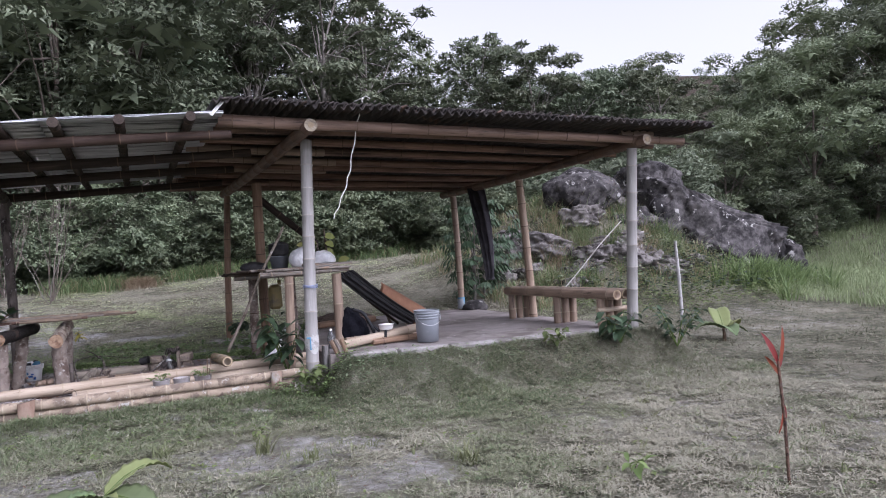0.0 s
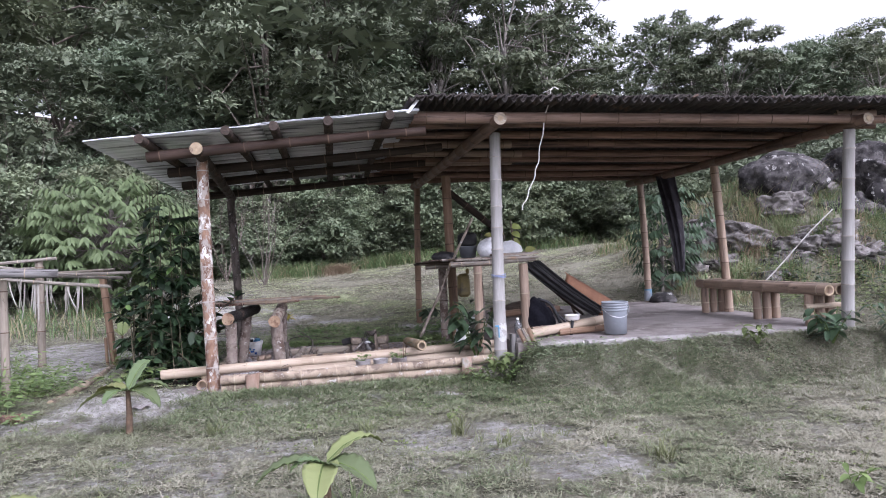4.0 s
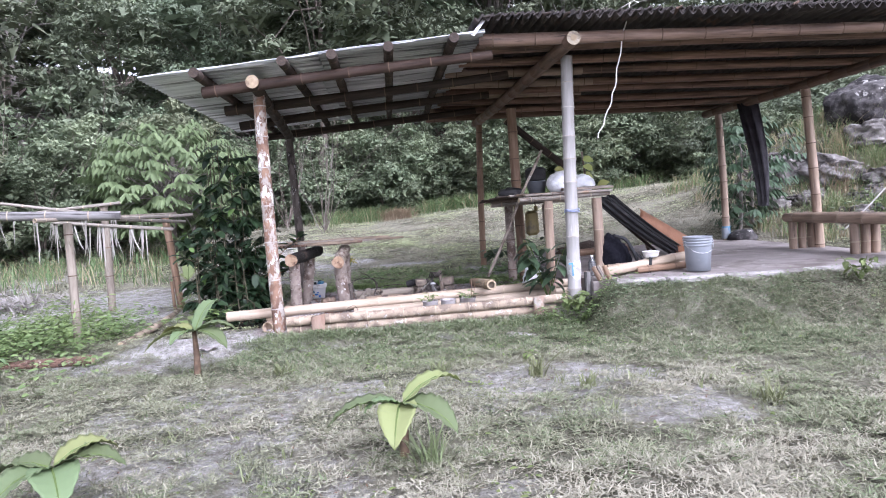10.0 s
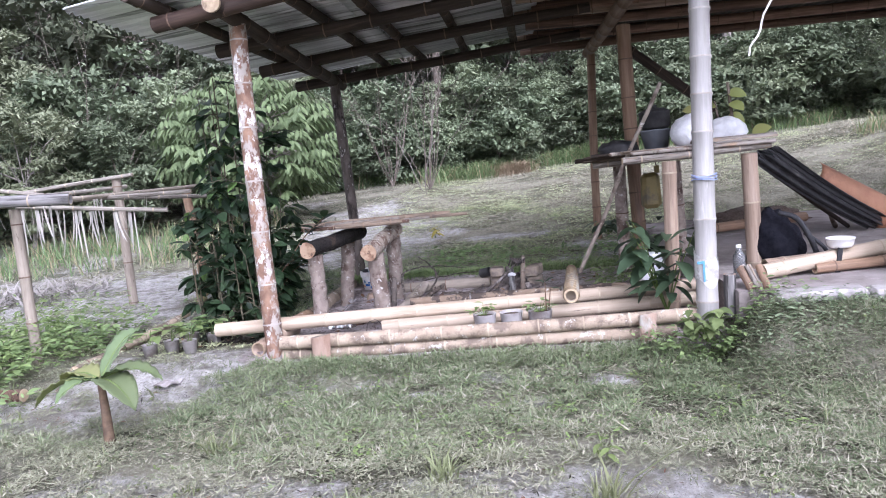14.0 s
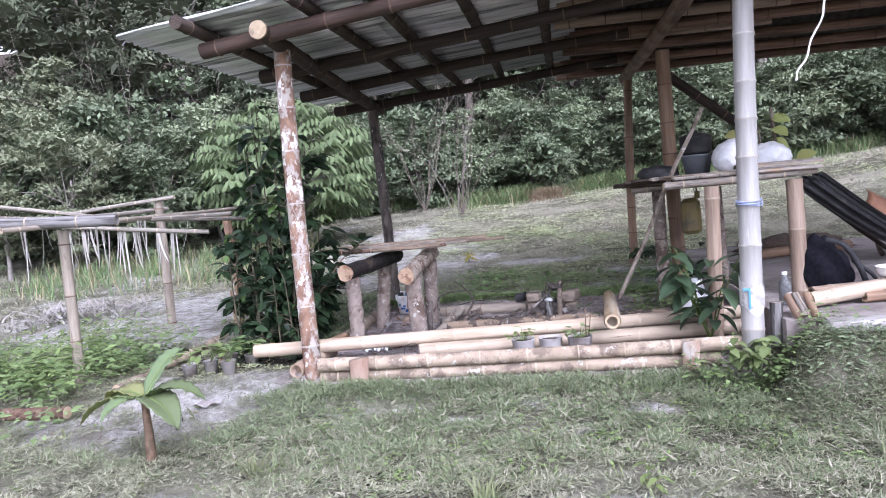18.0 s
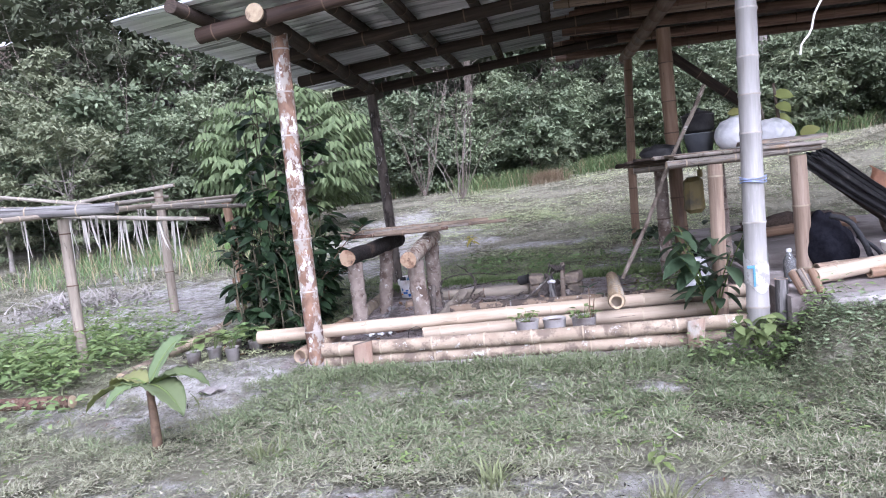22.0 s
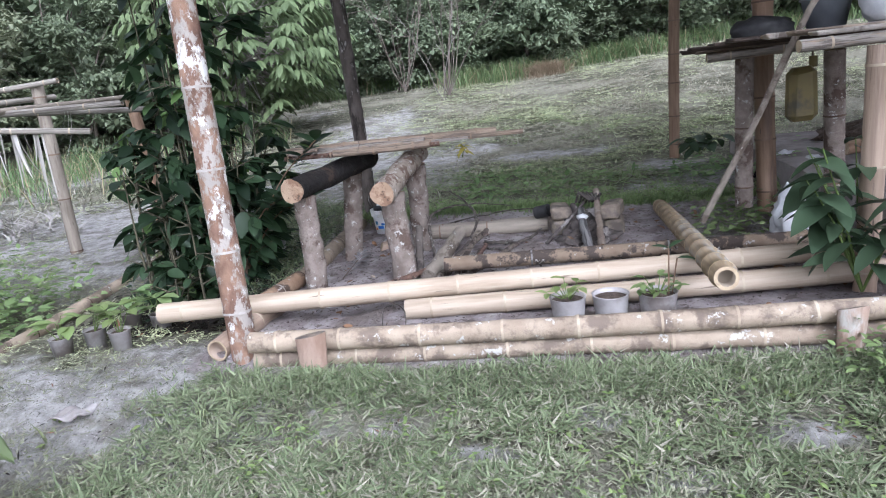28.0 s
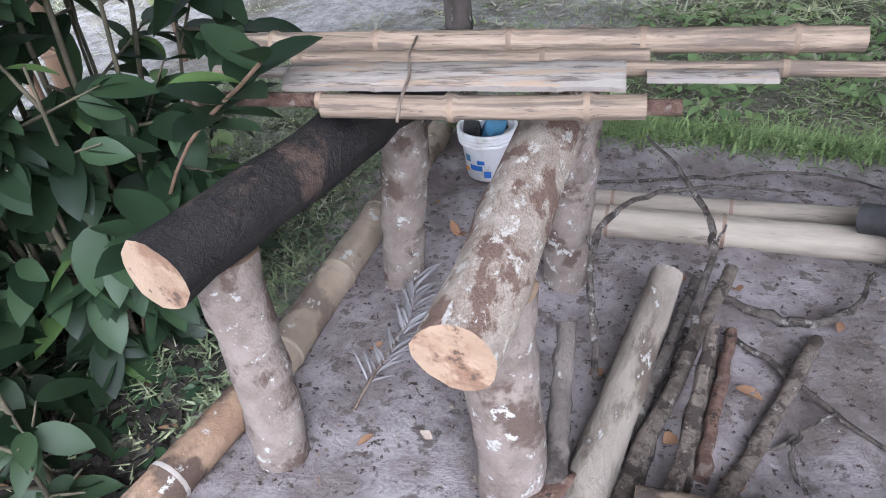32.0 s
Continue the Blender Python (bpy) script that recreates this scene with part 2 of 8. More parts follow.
def leaf_mesh(name, base, axis, normal, length, width, mats, droop=0.15, fold=0.18, detail=2, pick=None):
    """Many leaves in one mesh. base, axis, normal: (n, 3); detail -1: a pointed triangle, 0: a diamond, 1: a bent diamond of four faces, 2: an oval of eight, folded on the midrib."""
    n = len(base)
    axis = axis / np.maximum(np.linalg.norm(axis, axis=1, keepdims=True), 1e-9)
    side = np.cross(axis, normal)
    side = side / np.maximum(np.linalg.norm(side, axis=1, keepdims=True), 1e-9)
    up = np.cross(side, axis)
    length, width = np.broadcast_to(length, (n,))[:, None], np.broadcast_to(width, (n,))[:, None]
    if detail <= 0:
        prof = None
    elif detail == 1:
        prof = [(0.0, 0.0), (0.45, 1.0), (1.0, 0.0)]
    elif detail == 2:
        prof = [(0.0, 0.0), (0.22, 0.78), (0.55, 0.95), (0.82, 0.5), (1.0, 0.0)]
    else:
        prof = [(0.0, 0.06), (0.10, 0.55), (0.28, 0.92), (0.5, 1.0), (0.7, 0.82), (0.87, 0.45), (1.0, 0.0)]
    cols, index, count = [], [], 0
    if detail < 0:
        cols = [base + side * width * 0.5, base + axis * length - up * length * droop, base - side * width * 0.5]
        count = 3
    elif prof is None:
        mid = base + axis * length * 0.5
        cols = [base, mid + side * width * 0.5, base + axis * length - up * length * droop, mid - side * width * 0.5]
        count = 4
    for f, w in prof or ():
        mid = base + axis * length * f - up * length * droop * f * f
        cols.append(mid)
        ids = [count]
        count += 1
        if w > 0:
            cols.append(mid + side * width * w * 0.5 + up * width * w * fold)
            cols.append(mid - side * width * w * 0.5 + up * width * w * fold)
            ids += [count, count + 1]
            count += 2
        index.append(ids)
    faces = [] if prof else [tuple(range(count))]
    for a, c in zip(index[:-1], index[1:]):
        if len(a) == 1 and len(c) == 3:
            faces += [(a[0], c[0], c[1]), (a[0], c[2], c[0])]
        elif len(a) == 3 and len(c) == 3:
            faces += [(a[0], c[0], c[1], a[1]), (a[0], a[2], c[2], c[0])]
        else:
            faces += [(a[0], c[0], a[1]), (a[0], a[2], c[0])]
    verts = np.stack(cols, axis=1).reshape(-1, 3)
    me = bpy.data.meshes.new(name)
    me.vertices.add(len(verts))
    me.vertices.foreach_set("co", verts.astype(np.float32).ravel())
    lens = [len(f) for f in faces]
    flat = np.concatenate([np.array(f) for f in faces])
    loops = (flat[None, :] + (np.arange(n) * count)[:, None]).ravel()
    me.loops.add(len(loops))
    me.loops.foreach_set("vertex_index", loops.astype(np.int32))
    starts = np.concatenate([[0], np.cumsum(lens)[:-1]])
    me.polygons.add(n * len(faces))
    me.polygons.foreach_set("loop_start", (starts[None, :] + (np.arange(n) * len(flat))[:, None]).ravel().astype(np.int32))
    if not isinstance(mats, (list, tuple)):
        mats = [mats]
    for mt in mats:
        me.materials.append(mt)
    if pick is not None:
        me.polygons.foreach_set("material_index", np.repeat(pick, len(faces)).astype(np.int32))
    me.polygons.foreach_set("use_smooth", np.ones(n * len(faces), bool))
    me.update(calc_edges=True)
    return me


def blade_mesh(name, base, height, width, lean, mats, bend=0.5, pick=None, segs=2):
    """Grass blades: tapering strips that rise from base and bend over along lean (n, 2)."""
    n = len(base)
    height, width = np.broadcast_to(height, (n,)), np.broadcast_to(width, (n,))
    ln = np.linalg.norm(lean, axis=1, keepdims=True)
    dirn = lean / np.maximum(ln, 1e-6)
    cross = np.stack([-dirn[:, 1], dirn[:, 0], np.zeros(n)], 1)
    cols = []
    for k in range(segs):
        f = k / segs
        p = base.copy()
        p[:, :2] += lean * height[:, None] * (f * (1 - bend) + bend * f * f)
        p[:, 2] += height * (f - 0.35 * bend * f * f)
        w = (width * (1 - 0.55 * f))[:, None] * 0.5
        cols += [p + cross * w, p - cross * w]
    p = base.copy()
    p[:, :2] += lean * height[:, None]
    p[:, 2] += height * (1 - 0.35 * bend)
    cols.append(p)
    verts = np.stack(cols, 1).reshape(-1, 3)
    count = 2 * segs + 1
    faces = [(2 * k, 2 * k + 1, 2 * k + 3, 2 * k + 2) for k in range(segs - 1)] + [(2 * segs - 2, 2 * segs - 1, 2 * segs)]
    me = bpy.data.meshes.new(name)
    me.vertices.add(len(verts))
    me.vertices.foreach_set("co", verts.astype(np.float32).ravel())
    lens = [len(f) for f in faces]
    flat = np.concatenate([np.array(f) for f in faces])
    loops = (flat[None, :] + (np.arange(n) * count)[:, None]).ravel()
    me.loops.add(len(loops))
    me.loops.foreach_set("vertex_index", loops.astype(np.int32))
    starts = np.concatenate([[0], np.cumsum(lens)[:-1]])
    me.polygons.add(n * len(faces))
    me.polygons.foreach_set("loop_start", (starts[None, :] + (np.arange(n) * len(flat))[:, None]).ravel().astype(np.int32))
    for mt in (mats if isinstance(mats, (list, tuple)) else [mats]):
        me.materials.append(mt)
    if pick is not None:
        me.polygons.foreach_set("material_index", np.repeat(pick, len(faces)).astype(np.int32))
    me.update(calc_edges=True)
    return me


def unit(n, g=None):
    v = (g or rng).normal(size=(n, 3))
    return v / np.linalg.norm(v, axis=1, keepdims=True)

# ---- materials ----
def surf(name, c1, c2, scale=12.0, stain=None, stain_scale=3.0, stain_from=0.55, stain_to=0.68, rough=0.75, bump=0.25, bump_scale=60.0,
         stretch=(1, 1, 1), coord="Object", spread=0.12, island=False, metal=0.0, rough_var=0.12, stain2=None, stain2_scale=9.0, stain2_from=0.6, stain2_to=0.7, spec=0.3):
    """A worn surface: two tones by fine noise, stains by coarse noise, relief, a tone of its own for each object or each island."""
    mt = bpy.data.materials.new(name)
    mt.use_nodes = True
    nd, lk = mt.node_tree.nodes, mt.node_tree.links
    bs = nd["Principled BSDF"]
    tc = nd.new("ShaderNodeTexCoord")
    mp = nd.new("ShaderNodeMapping")
    mp.inputs["Scale"].default_value = stretch
    lk.new(tc.outputs[coord], mp.inputs["Vector"])
    info = nd.new("ShaderNodeNewGeometry") if island else nd.new("ShaderNodeObjectInfo")
    pick = info.outputs["Random Per Island"] if island else info.outputs["Random"]
    shift = nd.new("ShaderNodeVectorMath")
    shift.operation = "ADD"
    mul = nd.new("ShaderNodeMath")
    mul.operation, mul.inputs[1].default_value = "MULTIPLY", 37.0
    lk.new(pick, mul.inputs[0])
    lk.new(mp.outputs[0], shift.inputs[0])
    lk.new(mul.outputs[0], shift.inputs[1])

    def cloud(s, detail=5.0, rough_=0.6):
        t = nd.new("ShaderNodeTexNoise")
        t.inputs["Scale"].default_value, t.inputs["Detail"].default_value, t.inputs["Roughness"].default_value = s, detail, rough_
        lk.new(shift.outputs[0], t.inputs["Vector"])
        return t.outputs["Fac"]

    def ramp(src, a, b):
        r = nd.new("ShaderNodeMapRange")
        r.interpolation_type = "SMOOTHSTEP"
        r.inputs["From Min"].default_value, r.inputs["From Max"].default_value = a, b
        lk.new(src, r.inputs["Value"])
        return r.outputs[0]

    def mix(fac, a, b, mode="MIX"):
        x = nd.new("ShaderNodeMix")
        x.data_type, x.blend_type = "RGBA", mode
        if hasattr(fac, "is_linked"):
            lk.new(fac, x.inputs["Factor"])
        else:
            x.inputs["Factor"].default_value = fac
        for src, sock in ((a, x.inputs["A"]), (b, x.inputs["B"])):
            if hasattr(src, "is_linked"):
                lk.new(src, sock)
            else:
                sock.default_value = (*src, 1)
        return x.outputs["Result"]

    col = mix(ramp(cloud(scale), 0.3, 0.7), c1, c2)
    if stain:
        col = mix(ramp(cloud(stain_scale, 6.0, 0.65), stain_from, stain_to), col, stain)
    if stain2:
        col = mix(ramp(cloud(stain2_scale, 6.0, 0.7), stain2_from, stain2_to), col, stain2)
    if spread:
        hs = nd.new("ShaderNodeHueSaturation")
        vr = nd.new("ShaderNodeMapRange")
        vr.inputs["To Min"].default_value, vr.inputs["To Max"].default_value = 1 - spread, 1 + spread
        lk.new(pick, vr.inputs["Value"])
        lk.new(vr.outputs[0], hs.inputs["Value"])
        lk.new(col, hs.inputs["Color"])
        col = hs.outputs[0]
    lk.new(col, bs.inputs["Base Color"])
    rr = nd.new("ShaderNodeMapRange")
    rr.inputs["To Min"].default_value, rr.inputs["To Max"].default_value = max(0.02, rough - rough_var), min(1, rough + rough_var)
    lk.new(cloud(scale * 0.6), rr.inputs["Value"])
    lk.new(rr.outputs[0], bs.inputs["Roughness"])
    bs.inputs["Metallic"].default_value = metal
    bs.inputs["Specular IOR Level"].default_value = spec
    if bump:
        bp = nd.new("ShaderNodeBump")
        bp.inputs["Strength"].default_value, bp.inputs["Distance"].default_value = bump, 0.02
        lk.new(cloud(bump_scale, 6.0, 0.7), bp.inputs["Height"])
        lk.new(bp.outputs[0], bs.inputs["Normal"])
    return mt


def leafy(name, dark, light, rough=0.5, translucent=0.25, hue=0.02, odd=None, odd_share=0.06, clump=0.45, clump_scale=1.3):
    """Leaves: a tone for each leaf, light that comes through, and now and then an odd colour."""
    mt = bpy.data.materials.new(name)
    mt.use_nodes = True
    nd, lk = mt.node_tree.nodes, mt.node_tree.links
    bs, out = nd["Principled BSDF"], nd["Material Output"]
    g = nd.new("ShaderNodeNewGeometry")
    cr = nd.new("ShaderNodeValToRGB")
    cr.color_ramp.elements[0].color = (*dark, 1)
    cr.color_ramp.elements[1].color = (*light, 1)
    if odd:
        cr.color_ramp.elements[1].position = 1 - odd_share
        e = cr.color_ramp.elements.new(1 - odd_share * 0.6)
        e.color = (*odd, 1)
    oi = nd.new("ShaderNodeObjectInfo")
    hs = nd.new("ShaderNodeHueSaturation")
    for a, b, sock in ((0.5 - hue, 0.5 + hue, "Hue"), (0.8, 1.2, "Value")):
        r = nd.new("ShaderNodeMapRange")
        r.inputs["To Min"].default_value, r.inputs["To Max"].default_value = a, b
        lk.new(oi.outputs["Random"], r.inputs["Value"])
        lk.new(r.outputs[0], hs.inputs[sock])
    tc = nd.new("ShaderNodeTexCoord")
    ns = nd.new("ShaderNodeTexNoise")
    ns.inputs["Scale"].default_value, ns.inputs["Detail"].default_value = clump_scale, 3.0
    lk.new(tc.outputs["Object"], ns.inputs["Vector"])
    mixv = nd.new("ShaderNodeMath")
    mixv.operation = "MULTIPLY_ADD"
    mixv.inputs[1].default_value = 1 - clump
    lk.new(g.outputs["Random Per Island"], mixv.inputs[0])
    half = nd.new("ShaderNodeMath")
    half.operation, half.inputs[1].default_value = "MULTIPLY", clump
    lk.new(ns.outputs["Fac"], half.inputs[0])
    lk.new(half.outputs[0], mixv.inputs[2])
    lk.new(g.outputs["Random Per Island"] if odd else mixv.outputs[0], cr.inputs["Fac"])
    lk.new(cr.outputs[0], hs.inputs["Color"])
    lk.new(hs.outputs[0], bs.inputs["Base Color"])
    bs.inputs["Roughness"].default_value = rough
    bs.inputs["Specular IOR Level"].default_value = 0.25
    tr = nd.new("ShaderNodeBsdfTranslucent")
    lk.new(hs.outputs[0], tr.inputs["Color"])
    mx = nd.new("ShaderNodeMixShader")
    mx.inputs[0].default_value = translucent
    lk.new(bs.outputs[0], mx.inputs[1])
    lk.new(tr.outputs[0], mx.inputs[2])
    lk.new(mx.outputs[0], out.inputs["Surface"])
    return mt


STREAK = (5, 1.1, 1)
M = {}
M["fresh"] = surf("fresh_bamboo", (0.335, 0.268, 0.198), (0.415, 0.342, 0.262), 2, (0.255, 0.192, 0.134), 0.9, 0.50, 0.72, 0.55, 0.08, 20, STREAK, "UV", 0.1, spec=0.3, stain2=(0.165, 0.128, 0.096), stain2_scale=3.2, stain2_from=0.60, stain2_to=0.68)
M["tan"] = surf("tan_bamboo", (0.250, 0.180, 0.130), (0.340, 0.255, 0.190), 2.5, (0.150, 0.105, 0.078), 0.9, 0.46, 0.72, 0.55, 0.08, 20, STREAK, "UV", 0.14, spec=0.35, stain2=(0.10, 0.073, 0.056), stain2_scale=1.9, stain2_from=0.58, stain2_to=0.70)
M["brown"] = surf("brown_bamboo", (0.180, 0.110, 0.068), (0.270, 0.180, 0.118), 2.5, (0.095, 0.061, 0.043), 0.9, 0.5, 0.75, 0.6, 0.12, 24, STREAK, "UV", 0.16, stain2=(0.060, 0.043, 0.034), stain2_scale=4.0, stain2_from=0.62, stain2_to=0.70)
M["roofbrown"] = surf("dark_brown_bamboo", (0.120, 0.072, 0.051), (0.235, 0.146, 0.104), 2.5, (0.052, 0.034, 0.028), 0.9, 0.47, 0.68, 0.6, 0.08, 24, STREAK, "UV", 0.36)
M["frame_grey"] = surf("greyed_thin_bamboo", (0.17, 0.152, 0.128), (0.27, 0.245, 0.208), 2.5, (0.095, 0.08, 0.068), 1.4, 0.48, 0.66, 0.8, 0.12, 30, STREAK, "UV", 0.16)
M["redtan"] = surf("reddish_tan_bamboo", (0.205, 0.135, 0.101), (0.290, 0.198, 0.152), 2.5, (0.115, 0.075, 0.058), 0.9, 0.46, 0.72, 0.55, 0.08, 20, STREAK, "UV", 0.14, spec=0.35, stain2=(0.068, 0.048, 0.04), stain2_scale=1.9, stain2_from=0.56, stain2_to=0.68)
M["umber"] = surf("dark_red_brown_pole", (0.040, 0.025, 0.019), (0.075, 0.048, 0.036), 2.5, (0.024, 0.018, 0.016), 1.0, 0.5, 0.72, 0.7, 0.12, 30, STREAK, "UV", 0.12)
M["dark"] = surf("dark_pole", (0.026, 0.019, 0.015), (0.058, 0.042, 0.032), 2.5, (0.11, 0.075, 0.055), 1.2, 0.58, 0.75, 0.8, 0.2, 40, STREAK, "UV", 0.18)
M["pale"] = surf("pale_grey_bamboo", (0.245, 0.233, 0.222), (0.318, 0.305, 0.291), 3, (0.205, 0.190, 0.172), 1.5, 0.50, 0.75, 0.55, 0.06, 24, STREAK, "UV", 0.05, stain2=(0.39, 0.378, 0.365), stain2_scale=2.2, stain2_from=0.58, stain2_to=0.72)
M["lichen"] = surf("lichened_bamboo", (0.115, 0.064, 0.045), (0.285, 0.175, 0.118), 11, (0.32, 0.285, 0.25), 20, 0.48, 0.57, 0.8, 0.6, 80, (1, 1, 0.6), "Object", 0.05, stain2=(0.58, 0.565, 0.535), stain2_scale=13, stain2_from=0.555, stain2_to=0.615)
M["mossy"] = surf("weathered_bamboo", (0.245, 0.190, 0.138), (0.345, 0.280, 0.208), 8, (0.150, 0.115, 0.088), 7, 0.48, 0.60, 0.75, 0.4, 60, (1, 1, 1), "Object", 0.1, stain2=(0.44, 0.42, 0.385), stain2_scale=15, stain2_from=0.60, stain2_to=0.64)
M["umberred"] = surf("red_brown_beam_pole", (0.115, 0.070, 0.051), (0.20, 0.132, 0.098), 2.5, (0.06, 0.042, 0.035), 0.9, 0.48, 0.72, 0.65, 0.15, 30, STREAK, "UV", 0.12)
M["slab"] = surf("rough_grey_stone", (0.105, 0.094, 0.088), (0.235, 0.217, 0.203), 7, (0.055, 0.048, 0.045), 3.2, 0.48, 0.62, 0.96, 1.0, 18, stain2=(0.33, 0.315, 0.30), stain2_scale=9.0, stain2_from=0.58, stain2_to=0.66)
M["node"] = surf("bamboo_node", (0.43, 0.365, 0.27), (0.27, 0.21, 0.15), 14, rough=0.75, bump=0.15)
M["nodedark"] = surf("dark_bamboo_node", (0.085, 0.056, 0.040), (0.185, 0.128, 0.090), 8, rough=0.8, bump=0.1)
M["nodegrey"] = surf("grey_bamboo_node", (0.40, 0.375, 0.345), (0.24, 0.21, 0.18), 12, rough=0.75, bump=0.1)
M["cut"] = surf("cut_bamboo", (0.40, 0.32, 0.215), (0.29, 0.22, 0.145), 30, (0.15, 0.108, 0.075), 12, 0.55, 0.7, 0.8, 0.2)
M["cutwood"] = surf("cut_wood_end", (0.270, 0.182, 0.118), (0.370, 0.265, 0.180), 10, (0.200, 0.118, 0.074), 13, 0.47, 0.60, 0.85, 0.6, 70, stain2=(0.085, 0.058, 0.042), stain2_scale=26, stain2_from=0.58, stain2_to=0.65)
M["bark"] = surf("pale_flaky_bark", (0.235, 0.188, 0.148), (0.360, 0.305, 0.250), 26, (0.150, 0.098, 0.072), 17, 0.50, 0.57, 0.92, 1.0, 55, (1, 0.6, 1), stain2=(0.47, 0.44, 0.395), stain2_scale=30, stain2_from=0.56, stain2_to=0.62)
M["charred"] = surf("charred_bark", (0.007, 0.006, 0.006), (0.018, 0.015, 0.013), 18, (0.060, 0.040, 0.030), 6, 0.56, 0.64, 0.72, 1.0, 30, stain2=(0.095, 0.078, 0.065), stain2_scale=16, stain2_from=0.63, stain2_to=0.70)
M["legbark"] = surf("grey_brown_bark", (0.190, 0.150, 0.125), (0.295, 0.245, 0.208), 17, (0.115, 0.080, 0.062), 9, 0.50, 0.60, 0.92, 0.9, 60, stain2=(0.475, 0.455, 0.415), stain2_scale=27, stain2_from=0.585, stain2_to=0.64)
M["silver"] = surf("silvered_bamboo", (0.195, 0.172, 0.148), (0.285, 0.255, 0.222), 7, (0.105, 0.085, 0.070), 4.5, 0.50, 0.60, 0.8, 0.35, 40, (2.2, 1.1, 1), "UV", 0.12, stain2=(0.275, 0.200, 0.138), stain2_scale=2.2, stain2_from=0.51, stain2_to=0.62)
M["greytan"] = surf("greyed_tan_bamboo", (0.285, 0.235, 0.172), (0.37, 0.312, 0.235), 2.5, (0.175, 0.138, 0.105), 1.4, 0.48, 0.66, 0.75, 0.12, 24, STREAK, "UV", 0.1, stain2=(0.42, 0.375, 0.31), stain2_scale=2.1, stain2_from=0.56, stain2_to=0.68)
M["slattan"] = surf("weathered_tan_bamboo", (0.205, 0.150, 0.106), (0.310, 0.240, 0.176), 7, (0.130, 0.100, 0.076), 4.0, 0.46, 0.60, 0.75, 0.25, 30, (2.2, 1.1, 1), "UV", 0.16, stain2=(0.072, 0.056, 0.046), stain2_scale=9, stain2_from=0.58, stain2_to=0.66)
M["noderim"] = surf("tan_bamboo_rim", (0.285, 0.205, 0.140), (0.150, 0.110, 0.080), 18, rough=0.75, bump=0.2)
M["edgebrown"] = surf("orange_brown_stained_bamboo", (0.205, 0.128, 0.080), (0.315, 0.220, 0.145), 7, (0.085, 0.058, 0.042), 6, 0.47, 0.58, 0.8, 0.5, 50, (1, 1, 1), "Object", 0.05, stain2=(0.36, 0.34, 0.31), stain2_scale=17, stain2_from=0.61, stain2_to=0.66)
M["mottled"] = surf("mottled_bamboo", (0.180, 0.130, 0.090), (0.270, 0.208, 0.150), 9, (0.062, 0.047, 0.038), 9, 0.47, 0.55, 0.85, 0.5, 60, (1, 1, 1), "Object", 0.05, stain2=(0.40, 0.38, 0.35), stain2_scale=24, stain2_from=0.60, stain2_to=0.65)
M["stickbark"] = surf("dull_stick_bark", (0.120, 0.094, 0.074), (0.215, 0.176, 0.142), 45, (0.060, 0.045, 0.036), 22, 0.50, 0.58, 0.95, 1.0, 90, stain2=(0.33, 0.30, 0.265), stain2_scale=30, stain2_from=0.60, stain2_to=0.65)
M["greytwig"] = surf("grey_brown_twig", (0.085, 0.070, 0.058), (0.160, 0.136, 0.115), 45, (0.045, 0.036, 0.030), 22, 0.50, 0.58, 0.95, 1.0, 90, stain2=(0.30, 0.28, 0.25), stain2_scale=30, stain2_from=0.58, stain2_to=0.63)
M["dusty"] = surf("dusty_old_bamboo", (0.205, 0.174, 0.138), (0.275, 0.236, 0.190), 5, (0.155, 0.128, 0.102), 2.0, 0.50, 0.66, 0.85, 0.15, 24, (2.2, 1.1, 1), "UV", 0.08, stain2=(0.100, 0.080, 0.065), stain2_scale=5.5, stain2_from=0.60, stain2_to=0.68)
M["plank"] = surf("lichened_grey_wood", (0.180, 0.150, 0.120), (0.270, 0.232, 0.190), 12, (0.110, 0.086, 0.066), 9, 0.50, 0.60, 0.9, 0.8, 60, (1, 0.4, 1), "Object", 0.05, stain2=(0.40, 0.385, 0.35), stain2_scale=18, stain2_from=0.60, stain2_to=0.66)
M["peg"] = surf("red_brown_peg", (0.215, 0.135, 0.096), (0.330, 0.240, 0.185), 9, (0.40, 0.37, 0.33), 6, 0.52, 0.62, 0.9, 0.5, 50, (1, 1, 0.4), "Object", 0.08)
M["twig"] = surf("dry_wood", (0.115, 0.086, 0.066), (0.195, 0.155, 0.122), 14, (0.29, 0.25, 0.215), 8, 0.55, 0.7, 0.9, 0.5, 50)
M["redwood"] = surf("red_brown_bark", (0.098, 0.055, 0.040), (0.190, 0.118, 0.086), 45, (0.235, 0.190, 0.160), 22, 0.57, 0.64, 0.9, 1.0, 80, stain2=(0.045, 0.032, 0.026), stain2_scale=26, stain2_from=0.56, stain2_to=0.62)
M["ash"] = surf("burnt_wood", (0.045, 0.038, 0.034), (0.12, 0.10, 0.09), 16, (0.30, 0.27, 0.25), 9, 0.56, 0.68, 0.95, 0.4, 50)
M["brick"] = surf("old_brick", (0.195, 0.155, 0.118), (0.270, 0.220, 0.172), 14, (0.120, 0.100, 0.084), 6, 0.48, 0.62, 0.95, 0.6, 60)
M["oldsheet"] = surf("blackened_corrugated_sheet", (0.020, 0.018, 0.017), (0.055, 0.045, 0.040), 6, (0.12, 0.072, 0.05), 2, 0.57, 0.72, 0.8, 0.15, 40, spread=0.15)
M["tarsheet"] = surf("black_bitumen_sheet", (0.012, 0.012, 0.013), (0.03, 0.03, 0.031), 8, (0.07, 0.065, 0.06), 3, 0.58, 0.7, 0.5, 0.12, 40, spread=0.1)
